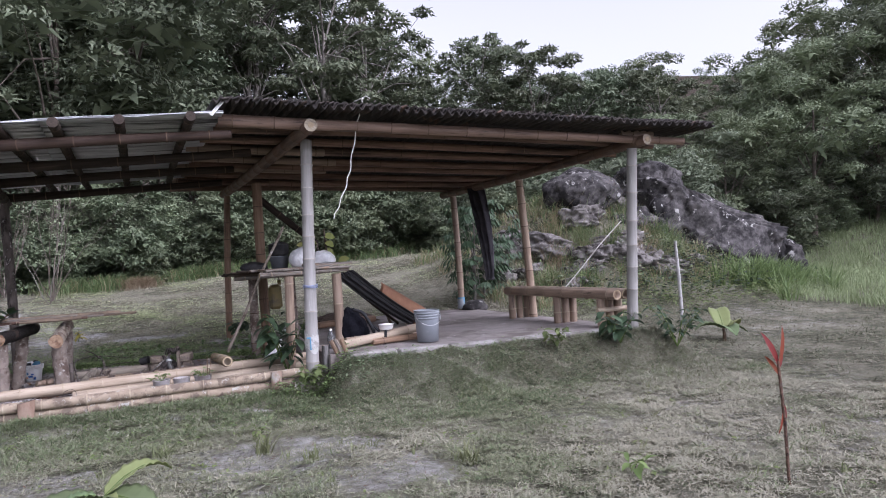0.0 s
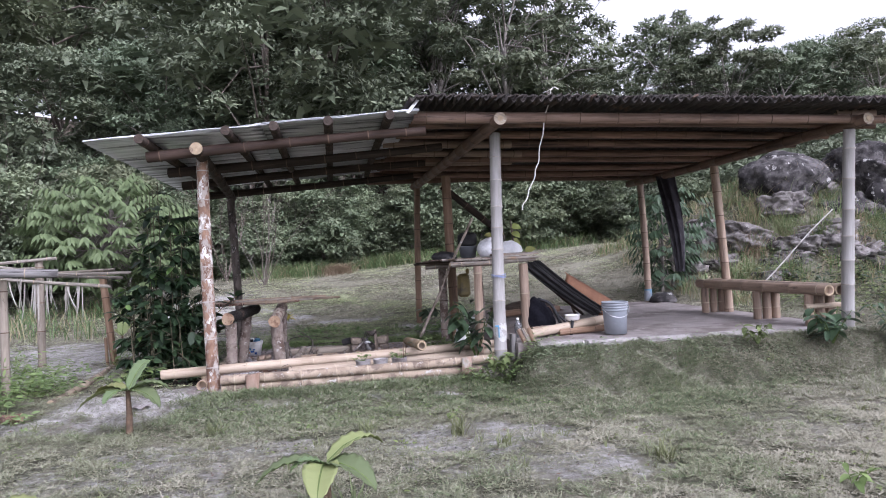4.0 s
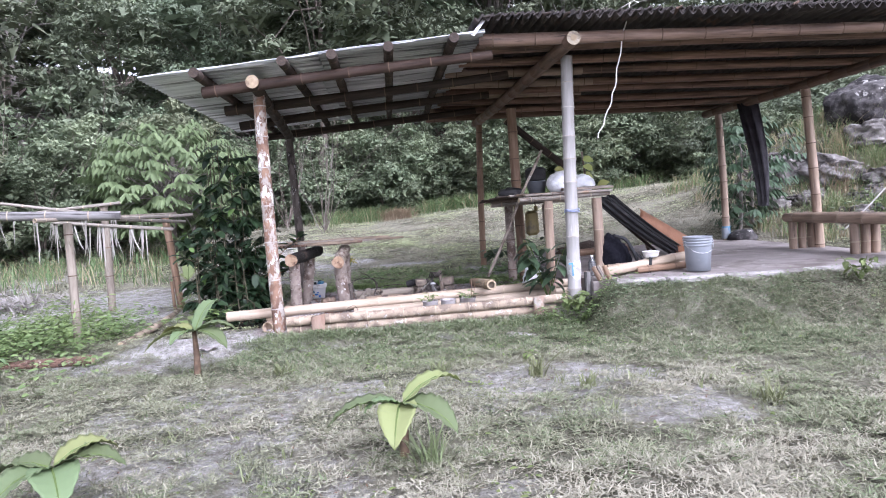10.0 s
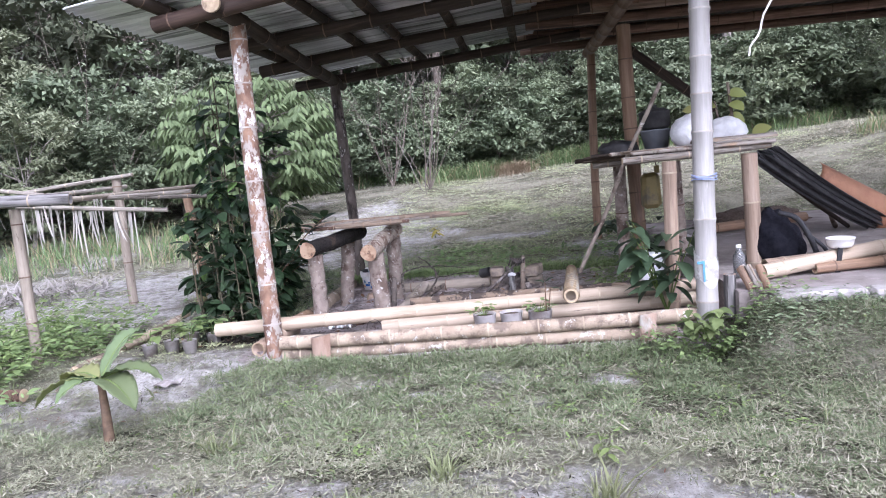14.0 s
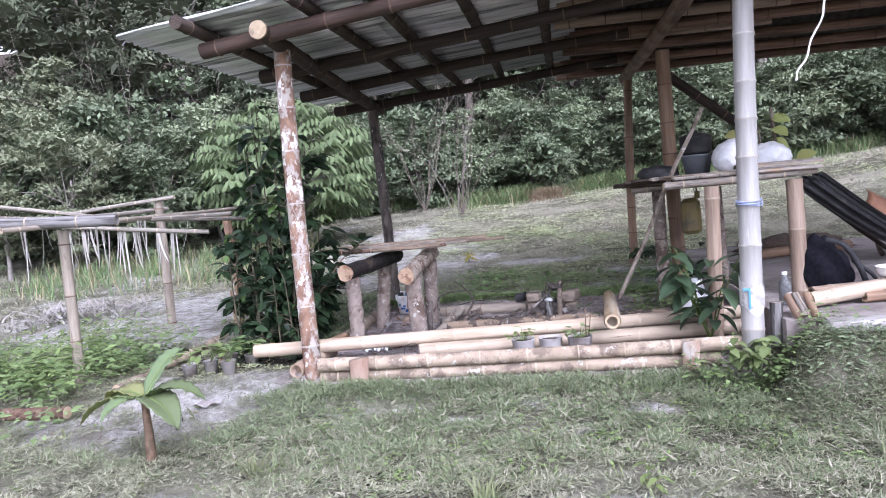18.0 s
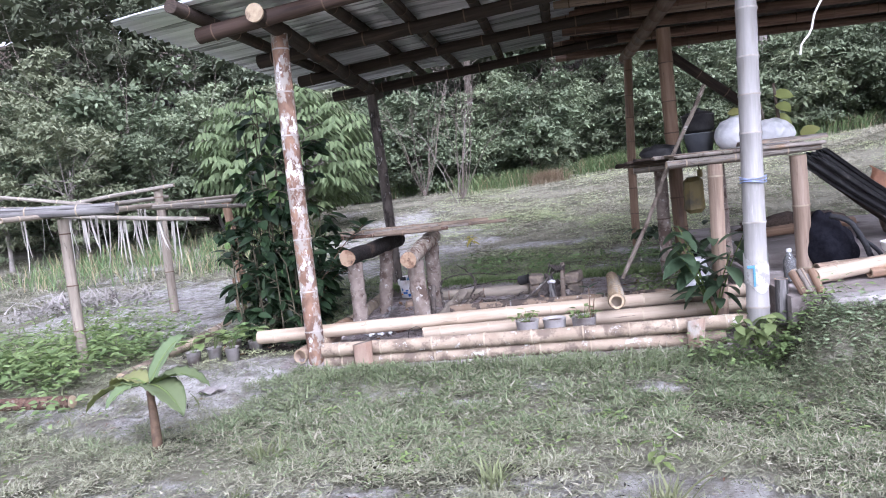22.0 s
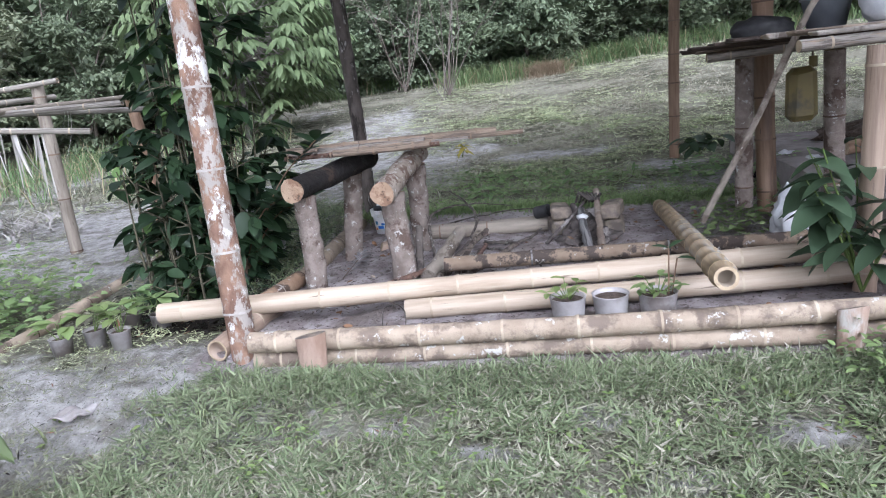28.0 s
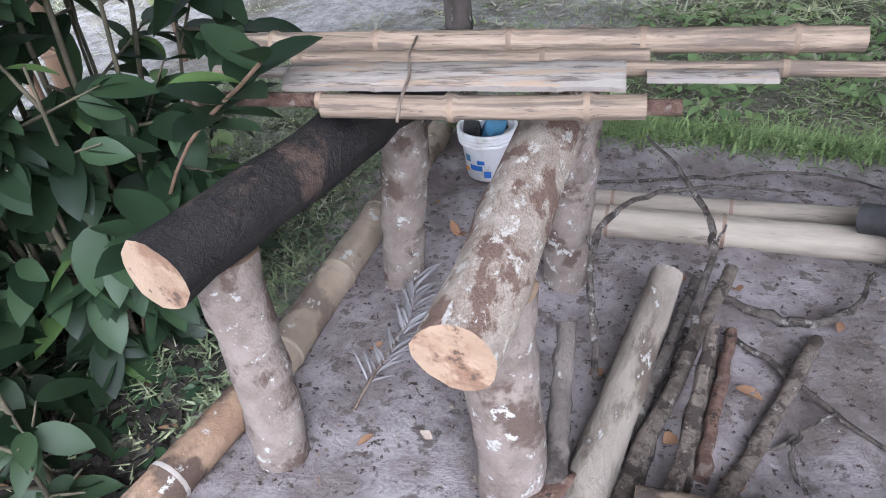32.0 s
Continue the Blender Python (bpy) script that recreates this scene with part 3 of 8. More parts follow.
M["zinc"] = surf("galvanised_sheet", (0.48, 0.495, 0.51), (0.72, 0.735, 0.75), 2.6, (0.20, 0.205, 0.21), 1.6, 0.49, 0.62, 0.36, 0.08, 60, (0.3, 9, 1), "Object", 0.28, metal=0.5)
M["rustboard"] = surf("brown_ridge_sheet", (0.24, 0.115, 0.065), (0.32, 0.165, 0.095), 7, (0.17, 0.08, 0.05), 3, 0.5, 0.7, 0.6, 0.12, 50)
M["concrete"] = surf("old_concrete", (0.27, 0.25, 0.24), (0.37, 0.35, 0.335), 8, (0.16, 0.145, 0.13), 3.5, 0.48, 0.66, 0.95, 0.35, 50)
M["earthfloor"] = surf("trodden_earth_floor", (0.205, 0.180, 0.170), (0.275, 0.245, 0.232), 5, (0.140, 0.118, 0.106), 1.6, 0.48, 0.66, 0.95, 0.4, 35, stain2=(0.33, 0.30, 0.285), stain2_scale=3.5, stain2_from=0.58, stain2_to=0.68)
M["pail"] = surf("grey_plastic", (0.195, 0.212, 0.232), (0.245, 0.262, 0.282), 5, (0.36, 0.36, 0.36), 6, 0.6, 0.75, 0.45, 0.05)
M["white"] = surf("white_plastic", (0.70, 0.69, 0.67), (0.78, 0.77, 0.76), 6, (0.55, 0.52, 0.48), 7, 0.58, 0.7, 0.4, 0.04)
M["bagwhite"] = surf("white_plastic_bag", (0.52, 0.52, 0.525), (0.62, 0.62, 0.625), 9, (0.43, 0.435, 0.445), 5, 0.5, 0.7, 0.35, 0.35, 18)
M["blue"] = surf("blue_print", (0.03, 0.11, 0.35), (0.04, 0.14, 0.40), 8, rough=0.5, bump=0)
M["cyan"] = surf("pale_blue_print", (0.07, 0.20, 0.33), (0.10, 0.25, 0.38), 8, rough=0.5, bump=0)
M["orange"] = surf("orange_print", (0.75, 0.30, 0.05), (0.70, 0.26, 0.05), 8, rough=0.5, bump=0)
M["black"] = surf("black_cloth", (0.006, 0.006, 0.009), (0.013, 0.013, 0.017), 40, rough=0.95, bump=0.4, bump_scale=140, spec=0.08)
M["blackbits"] = surf("black_webbing", (0.02, 0.02, 0.022), (0.035, 0.035, 0.038), 60, rough=0.8, bump=0.3, bump_scale=200)
M["sooty"] = surf("sooty_pot", (0.015, 0.015, 0.016), (0.04, 0.038, 0.038), 12, rough=0.6, bump=0.1)
M["greypan"] = surf("grey_basin", (0.13, 0.14, 0.155), (0.18, 0.19, 0.205), 8, rough=0.5, bump=0.05)
M["yellow"] = surf("yellowed_can", (0.16, 0.125, 0.045), (0.12, 0.095, 0.04), 6, (0.07, 0.06, 0.04), 4, 0.5, 0.7, 0.5, 0.1)
M["rope"] = surf("white_rope", (0.62, 0.60, 0.56), (0.74, 0.72, 0.68), 40, rough=0.9, bump=0.3)
M["string"] = surf("blue_string", (0.20, 0.25, 0.42), (0.28, 0.33, 0.5), 40, rough=0.9, bump=0.1)
M["net"] = surf("black_plastic_sheet", (0.020, 0.018, 0.022), (0.045, 0.04, 0.046), 10, rough=0.5, bump=0.3, bump_scale=14)
M["glassy"] = surf("clear_bottle_plastic", (0.20, 0.205, 0.21), (0.31, 0.315, 0.32), 14, (0.48, 0.48, 0.48), 18, 0.56, 0.64, 0.15, 0.4, 30)
M["glassy"].node_tree.nodes["Principled BSDF"].inputs["Transmission Weight"].default_value = 0.65
M["potplastic"] = surf("thin_clear_pot", (0.27, 0.25, 0.24), (0.36, 0.34, 0.33), 12, (0.17, 0.145, 0.13), 5, 0.45, 0.66, 0.35, 0.05)
M["potsoil"] = surf("potting_soil", (0.05, 0.036, 0.028), (0.12, 0.09, 0.07), 60, rough=1.0, bump=0.6, bump_scale=90)
# Leaf litter, its near-black tone holding the shade below the bush.
M["shadelitter"] = surf("litter_and_shade", (0.012, 0.010, 0.008), (0.040, 0.032, 0.025), 30, (0.075, 0.058, 0.042), 8, 0.58, 0.7, 0.9, 0.5, 60)
M["rock"] = surf("dark_boulder", (0.032, 0.029, 0.029), (0.125, 0.115, 0.112), 8.0, (0.022, 0.020, 0.020), 2.2, 0.47, 0.58, 0.95, 1.0, 13, stain2=(0.42, 0.405, 0.385), stain2_scale=4.6, stain2_from=0.60, stain2_to=0.65)
M["trunk"] = surf("tree_bark", (0.10, 0.08, 0.065), (0.19, 0.16, 0.135), 9, (0.32, 0.30, 0.27), 4, 0.58, 0.7, 0.95, 0.5, 30)
M["palebark"] = surf("pale_tree_bark", (0.150, 0.132, 0.116), (0.250, 0.228, 0.206), 9, (0.10, 0.085, 0.072), 4, 0.55, 0.7, 0.95, 0.4, 30)
M["stem"] = surf("brown_stem", (0.10, 0.06, 0.04), (0.17, 0.11, 0.07), 20, rough=0.8, bump=0.2)
M["bananastem"] = surf("banana_stem", (0.075, 0.05, 0.035), (0.14, 0.095, 0.06), 25, (0.13, 0.13, 0.05), 9, 0.55, 0.7, 0.8, 0.4)
M["bushstem"] = surf("dark_green_brown_stem", (0.052, 0.048, 0.030), (0.105, 0.090, 0.058), 20, rough=0.8, bump=0.2)
M["oldpost"] = surf("dark_lichened_post", (0.066, 0.054, 0.046), (0.140, 0.118, 0.102), 14, (0.032, 0.026, 0.022), 8, 0.5, 0.60, 0.9, 0.8, 40, (1, 1, 0.4), "Object", 0.05, stain2=(0.31, 0.29, 0.265), stain2_scale=16, stain2_from=0.58, stain2_to=0.64)
M["oldbar"] = surf("blackened_grey_pole", (0.125, 0.118, 0.115), (0.235, 0.225, 0.215), 3, (0.050, 0.046, 0.044), 1.2, 0.48, 0.58, 0.8, 0.2, 30, STREAK, "UV", 0.05)
M["limewash"] = surf("worn_lime_wash", (0.40, 0.388, 0.375), (0.50, 0.488, 0.472), 14, (0.29, 0.275, 0.26), 20, 0.5, 0.62, 0.85, 0.2, 40)
M["ringskin"] = surf("olive_brown_bamboo", (0.150, 0.110, 0.068), (0.245, 0.185, 0.115), 2.5, (0.215, 0.195, 0.168), 0.7, 0.50, 0.62, 0.6, 0.1, 24, STREAK, "UV", 0.05)
M["ringpale"] = surf("pale_yellow_ring", (0.40, 0.315, 0.185), (0.30, 0.228, 0.135), 14, rough=0.7, bump=0.1)
M["greenstem"] = surf("green_stem", (0.08, 0.12, 0.03), (0.13, 0.18, 0.05), 20, rough=0.6, bump=0.1)
M["pipe"] = surf("white_pipe", (0.33, 0.315, 0.295), (0.42, 0.405, 0.38), 8, (0.22, 0.20, 0.18), 4, 0.5, 0.65, 0.6, 0.05)

L = {}
L["forest_a"] = leafy("forest_leaf", (0.038, 0.052, 0.029), (0.269, 0.308, 0.199), 0.48, 0.2, clump=0.5, clump_scale=1.0)
L["forest_b"] = leafy("dark_forest_leaf", (0.030, 0.043, 0.025), (0.230, 0.269, 0.170), 0.48, 0.2, clump=0.5, clump_scale=1.0)
L["forest_c"] = leafy("light_forest_leaf", (0.058, 0.078, 0.040), (0.314, 0.356, 0.220), 0.5, 0.22, clump=0.5, clump_scale=1.0)
L["shrub"] = leafy("shrub_leaf", (0.032, 0.048, 0.025), (0.240, 0.282, 0.172), 0.5, 0.22, clump=0.5, clump_scale=1.6)
L["bush"] = leafy("dark_glossy_leaf", (0.010, 0.021, 0.010), (0.042, 0.075, 0.034), 0.45, 0.25, odd=(0.12, 0.20, 0.06), odd_share=0.06)
L["bright"] = leafy("bright_green_leaf", (0.080, 0.118, 0.052), (0.200, 0.268, 0.128), 0.5, 0.3)
L["banana"] = leafy("banana_leaf", (0.120, 0.168, 0.082), (0.205, 0.262, 0.132), 0.45, 0.35)
L["bananayellow"] = leafy("yellowing_banana_leaf", (0.235, 0.28, 0.115), (0.32, 0.35, 0.155), 0.5, 0.35)
L["redleaf"] = leafy("red_cordyline_leaf", (0.13, 0.022, 0.02), (0.24, 0.05, 0.035), 0.4, 0.25)
L["weed"] = leafy("weed_leaf", (0.075, 0.118, 0.042), (0.285, 0.365, 0.155), 0.5, 0.3)
L["weedlight"] = leafy("light_weed_leaf", (0.110, 0.165, 0.055), (0.280, 0.370, 0.140), 0.5, 0.34)
L["creeper"] = leafy("creeper_leaf", (0.085, 0.112, 0.060), (0.290, 0.335, 0.205), 0.5, 0.28)
L["lush"] = leafy("lush_lawn_blade", (0.216, 0.240, 0.123), (0.562, 0.591, 0.369), 0.6, 0.25, 0.0)
L["vine"] = leafy("broad_vine_leaf", (0.027, 0.047, 0.025), (0.081, 0.115, 0.064), 0.42, 0.2)
L["fresh"] = leafy("fresh_green_blade", (0.118, 0.174, 0.062), (0.370, 0.470, 0.207), 0.55, 0.28, 0.0)
L["yellowleaf"] = leafy("yellow_leaf", (0.32, 0.30, 0.05), (0.42, 0.38, 0.08), 0.5, 0.3)
L["yellowgreen"] = leafy("yellow_green_leaf", (0.20, 0.22, 0.07), (0.33, 0.34, 0.12), 0.5, 0.3)
L["deadleaf"] = leafy("dead_leaf", (0.16, 0.09, 0.05), (0.33, 0.20, 0.11), 0.8, 0.1)
L["strip"] = leafy("dry_palm_strip", (0.27, 0.25, 0.22), (0.58, 0.55, 0.51), 0.8, 0.2)
L["frond"] = leafy("grey_dry_frond", (0.13, 0.12, 0.12), (0.36, 0.34, 0.34), 0.85, 0.1)
L["verd"] = leafy("fresh_lawn_blade", (0.070, 0.098, 0.045), (0.290, 0.335, 0.190), 0.6, 0.25, 0.0)
L["lawn"] = leafy("lawn_blade", (0.075, 0.085, 0.046), (0.36, 0.36, 0.25), 0.6, 0.2, 0.0)
L["lawndry"] = leafy("dry_lawn_blade", (0.215, 0.20, 0.145), (0.415, 0.395, 0.31), 0.8, 0.15, 0.0)
L["tall"] = leafy("tall_grass_blade", (0.070, 0.105, 0.042), (0.225, 0.290, 0.130), 0.6, 0.25)
L["talldry"] = leafy("dry_tall_grass_blade", (0.24, 0.19, 0.12), (0.38, 0.31, 0.21), 0.8, 0.2)
L["field"] = leafy("field_grass_blade", (0.135, 0.160, 0.075), (0.285, 0.320, 0.170), 0.6, 0.25)
L["fieldlight"] = leafy("light_field_grass_blade", (0.220, 0.250, 0.125), (0.400, 0.430, 0.250), 0.6, 0.25)
# Forest leaf in a lighter colour that stands for light on the leaf tops.
L["litedge"] = leafy("lit_edge_leaf", (0.050, 0.066, 0.040), (0.330, 0.370, 0.255), 0.5, 0.22, clump=0.5, clump_scale=1.0)

# ---- the ground ----
PIT = 0.152     # level of the trodden floor beside the hearth
SLAB = 0.385    # level of the earth floor under the roof


def ground_z(x, y):
    """Height of the ground: a level lawn, a hearth floor cut into it, and a slope that climbs to the woods."""
    x, y = np.asarray(x, float), np.asarray(y, float)
    z = 0.055 * np.clip(y - 6.4, 0, 11.5) + 0.05 * smooth(6.6, 9.2, y) + 0.03 * smooth(3.5, 6.5, y) * smooth(0.5, -1.5, x)
    z = z + 0.16 * np.clip(y - 18.5, 0, 14) + 0.25 * np.clip(y - 27, 0, 40)
    z = z + 2.0 * np.exp(-((x - 9.4) / 2.5) ** 2 - ((y - 13.2) / 2.3) ** 2)
    z = z + 0.2 * smooth(10, 17, y) + 0.055 * np.clip(x + 1, 0, 8) * smooth(9.8, 17, y) * smooth(9, 7.5, x)
    front = 6.30 - 0.115 * (x - 1.6)
    z = np.maximum(z, 0.352 * smooth(front - 0.60, front - 0.02, y) * smooth(1.45, 1.75, x) * smooth(5.5, 4.9, x) * smooth(11, 10.4, y))
    z = z + 0.088 * smooth(5.9, 6.45, y) * smooth(1.6, 1.2, x) * smooth(7.5, 6.6, y)
    z = z + 0.22 * np.clip(x - 16, 0, 40) * smooth(2, 12, y)
    z = z + 0.16 * np.clip(-x - 9, 0, 40) * smooth(6, 14, y)
    z = z + (fbm(x * 0.5, y * 0.5, 3, 3) - 0.5) * 0.06 + (fbm(x * 2.5, y * 2.5, 5, 3) - 0.5) * 0.03
    heap = np.exp(-((x + 2.0) / 0.75) ** 2 - ((y - 6.15) / 0.6) ** 2)
    z = z + heap * (0.16 * np.abs(fbm(x * 2.6 + y * 1.8, y * 5.5 - x * 1.5, 45, 4) - 0.5) + 0.10 * (fbm(x * 5, y * 8, 46, 4) - 0.5))
    pit = smooth(-1.42, -1.34, x) * smooth(6.53, 6.60, y) * smooth(1.75, 1.6, x) * (1 - smooth(8.78, 8.92, y + 0.1 * (fbm(x * 3, y, 9, 2) - 0.5)))
    z = z * (1 - pit) + pit * (PIT + (fbm(x * 1.6, y * 1.6, 8, 3) - 0.5) * 0.03 + (fbm(x * 6, y * 6, 18, 4) - 0.5) * 0.045 + (np.abs(fbm(x * 14, y * 14, 19, 2) - 0.5)) * 0.05)
    under = smooth(1.55, 1.7, x) * smooth(5.0, 4.85, x) * smooth(front + 0.06, front + 0.18, y) * smooth(10.35, 10.2, y)
    return z * (1 - under) + under * 0.28


def bare(x, y):
    """How bare the soil is: 1 for open sand, 0 for closed turf."""
    x, y = np.asarray(x, float), np.asarray(y, float)
    n = fbm(x * 0.9, y * 0.9, 21, 4)
    s = smooth(0.54, 0.76, n) * 0.45
    for cx, cy, rx, ry, k in ((0.75, 4.55, 0.75, 0.5, 1.0), (1.3, 3.9, 0.7, 0.35, 0.9), (-1.2, 4.6, 0.8, 0.5, 0.7), (-1.35, 3.6, 0.8, 0.6, 0.8), (-1.9, 6.2, 0.70, 0.55, 1.0), (-1.6, 6.45, 0.42, 0.36, 1.05), (-2.3, 5.95, 0.7, 0.35, 0.95),
                              (-0.6, 4.75, 0.5, 0.3, 0.7), (0.3, 4.9, 0.4, 0.25, 0.7), (-3.4, 8.9, 1.7, 1.2, 1.15), (-2.2, 12.6, 0.8, 2.6, 1.0), (-2.35, 9.5, 0.6, 0.7, 1.2), (-2.05, 10.2, 0.6, 0.55, 1.3), (-1.4, 10.95, 0.7, 0.32, 1.4), (-0.65, 11.4, 0.6, 0.22, 1.2), (-1.7, 9.6, 0.7, 0.8, 0.9), (1.8, 9.6, 0.9, 0.4, 0.7), (7.0, 11.0, 1.0, 0.8, 0.4), (-0.43, 6.13, 0.15, 0.10, 0.95), (-0.13, 5.97, 0.16, 0.09, 0.95), (0.84, 6.07, 0.15, 0.09, 0.95), (0.50, 5.86, 0.17, 0.08, 0.9), (0.24, 6.17, 0.14, 0.07, 0.9)):
        d = ((x - cx) / rx) ** 2 + ((y - cy) / ry) ** 2
        s = np.maximum(s, 0.62 * k * smooth(1.5, 0.1, d + (fbm(x * 3, y * 3, 31, 4) - 0.5) * 2.2))
    pit = smooth(-1.42, -1.34, x) * smooth(6.46, 6.52, y) * smooth(1.75, 1.6, x) * smooth(8.95, 8.8, y)
    s = np.maximum(s, pit * 1.0)
    s = s * (1 - 0.75 * smooth(0.9, 1.5, x) * smooth(4.7, 5.2, y) * smooth(6.6, 6.3, y)) * np.where(x > 1.6, 0.6, 1.0)
    s = s * (1 - 0.85 * smooth(9.6, 11, y) * smooth(-0.6, 0.6, x))
    for cx, cy, rx, ry in ((1.15, 9.4, 0.55, 0.32), (1.0, 10.1, 0.35, 0.2), (0.2, 10.9, 0.7, 0.22)):
        s = np.maximum(s, 0.75 * smooth(1.5, 0.1, ((x - cx) / rx) ** 2 + ((y - cy) / ry) ** 2 + (fbm(x * 3, y * 3, 32, 4) - 0.5) * 2.2))
    return np.clip(s, 0, 1)


def steps(parts):
    out = []
    for a, b, d in parts:
        out.append(np.arange(a, b, d))
    return np.concatenate(out + [np.array([parts[-1][1]])])


gx = steps([(-600, -100, 100), (-100, -20, 8), (-20, -6.5, 0.6), (-6.5, -2.8, 0.1), (-2.8, -1.45, 0.034), (-1.45, 1.75, 0.034), (1.75, 3.4, 0.045), (3.4, 5.4, 0.07), (5.4, 7, 0.12), (7, 24, 0.6), (24, 100, 8), (100, 600, 100)])
gy = steps([(-600, -100, 100), (-100, -4, 8), (-4, 1, 0.3), (1, 3, 0.08), (3, 5.5, 0.05), (5.5, 6.45, 0.034), (6.45, 8.95, 0.034), (8.95, 9.4, 0.06), (9.4, 13, 0.12), (13, 40, 0.6), (40, 100, 6), (100, 600, 100)])
XX, YY = np.meshgrid(gx, gy)
ZZ = ground_z(XX, YY)
gm = bpy.data.meshes.new("ground")
nx, ny = len(gx), len(gy)
gm.vertices.add(nx * ny)
gm.vertices.foreach_set("co", np.stack([XX, YY, ZZ], -1).astype(np.float32).ravel())
ii, jj = np.meshgrid(np.arange(nx - 1), np.arange(ny - 1))
a_ = (jj * nx + ii).ravel()
quads = np.stack([a_, a_ + 1, a_ + nx + 1, a_ + nx], -1)
gm.loops.add(quads.size)
gm.loops.foreach_set("vertex_index", quads.astype(np.int32).ravel())
gm.polygons.add(len(quads))
gm.polygons.foreach_set("loop_start", (np.arange(len(quads)) * 4).astype(np.int32))
gm.polygons.foreach_set("use_smooth", np.ones(len(quads), bool))
gm.update(calc_edges=True)
attr = gm.attributes.new("bare", "FLOAT", "POINT")
attr.data.foreach_set("value", bare(XX, YY).astype(np.float32).ravel())
attr = gm.attributes.new("floor", "FLOAT", "POINT")
attr.data.foreach_set("value", (smooth(-1.5, -1.38, XX) * smooth(6.44, 6.5, YY) * smooth(1.8, 1.6, XX) * smooth(8.98, 8.84, YY)).astype(np.float32).ravel())

attr = gm.attributes.new("litter", "FLOAT", "POINT")
wood = np.where(XX < 6, smooth(19.0, 21.0, YY), smooth(13.5, 16, np.hypot(XX - 6, YY - 9)) * smooth(13, 15.5, YY))
wood = np.maximum(wood, smooth(-5, -7.5, XX) * smooth(14.5, 17, YY))
attr.data.foreach_set("value", wood.astype(np.float32).ravel())


def ground_material():
    mt = bpy.data.materials.new("turf_and_sand")
    mt.use_nodes = True
    nd, lk = mt.node_tree.nodes, mt.node_tree.links
    bs = nd["Principled BSDF"]
    tc = nd.new("ShaderNodeTexCoord")

    def cloud(s, d=6.0, r=0.65):
        t = nd.new("ShaderNodeTexNoise")
        t.inputs["Scale"].default_value, t.inputs["Detail"].default_value, t.inputs["Roughness"].default_value = s, d, r
        lk.new(tc.outputs["Object"], t.inputs["Vector"])
        return t.outputs["Fac"]

    def ramp(src, a, b):
        r = nd.new("ShaderNodeMapRange")
        r.interpolation_type = "SMOOTHSTEP"
        r.inputs["From Min"].default_value, r.inputs["From Max"].default_value = a, b
        lk.new(src, r.inputs["Value"])
        return r.outputs[0]

    def mix(fac, a, b):
        x = nd.new("ShaderNodeMix")
        x.data_type = "RGBA"
        lk.new(fac, x.inputs["Factor"])
        for src, sock in ((a, x.inputs["A"]), (b, x.inputs["B"])):
            if isinstance(src, tuple):
                sock.default_value = (*src, 1)
            else:
                lk.new(src, sock)
        return x.outputs["Result"]

    turf = mix(ramp(cloud(9), 0.35, 0.65), (0.100, 0.093, 0.066), (0.215, 0.202, 0.150))
    turf = mix(ramp(cloud(75, 4), 0.50, 0.58), turf, (0.055, 0.062, 0.032))
    turf = mix(ramp(cloud(1.1), 0.42, 0.66), turf, (0.285, 0.27, 0.21))
    sand = mix(ramp(cloud(14), 0.35, 0.65), (0.33, 0.312, 0.296), (0.56, 0.538, 0.515))
    sand = mix(ramp(cloud(3.0), 0.5, 0.64), sand, (0.245, 0.226, 0.20))
    sand = mix(ramp(cloud(90, 3), 0.60, 0.66), sand, (0.095, 0.085, 0.07))
    sand = mix(ramp(cloud(160, 2), 0.62, 0.68), sand, (0.58, 0.56, 0.54))
    floor_ = mix(ramp(cloud(7), 0.35, 0.65), (0.285, 0.240, 0.230), (0.50, 0.448, 0.440))
    floor_ = mix(ramp(cloud(2.0), 0.5, 0.66), floor_, (0.215, 0.178, 0.158))
    floor_ = mix(ramp(cloud(22, 8), 0.54, 0.62), floor_, (0.20, 0.168, 0.152))
    floor_ = mix(ramp(cloud(48), 0.59, 0.65), floor_, (0.09, 0.07, 0.06))
    at = nd.new("ShaderNodeAttribute")
    at.attribute_name = "bare"
    at2 = nd.new("ShaderNodeAttribute")
    at2.attribute_name = "floor"
    add = nd.new("ShaderNodeMath")
    add.operation = "ADD"
    lk.new(at.outputs["Fac"], add.inputs[0])
    sub = nd.new("ShaderNodeMath")
    sub.operation, sub.inputs[1].default_value = "MULTIPLY_ADD", 2.2
    sub.inputs[2].default_value = -1.1
    lk.new(cloud(10, 8, 0.75), sub.inputs[0])
    lk.new(sub.outputs[0], add.inputs[1])
    col = mix(ramp(add.outputs[0], 0.1, 0.78), turf, sand)
    col = mix(at2.outputs["Fac"], col, floor_)
    at3 = nd.new("ShaderNodeAttribute")
    at3.attribute_name = "litter"
    col = mix(at3.outputs["Fac"], col, mix(ramp(cloud(12), 0.4, 0.62), (0.030, 0.024, 0.018), (0.085, 0.066, 0.048)))
    lk.new(col, bs.inputs["Base Color"])
    bs.inputs["Roughness"].default_value = 0.97
    bs.inputs["Specular IOR Level"].default_value = 0.12
    bp = nd.new("ShaderNodeBump")
    bp.inputs["Strength"].default_value, bp.inputs["Distance"].default_value = 1.0, 0.045
    lk.new(cloud(34, 10, 0.78), bp.inputs["Height"])
    lk.new(bp.outputs[0], bs.inputs["Normal"])
    return mt


gm.materials.append(ground_material())
ground = tagged(new("ground", gm), "thin mown lawn with bare sandy patches and trodden earth", "ground", kind="structure")


def gz(x, y):
    return float(ground_z(x, y))


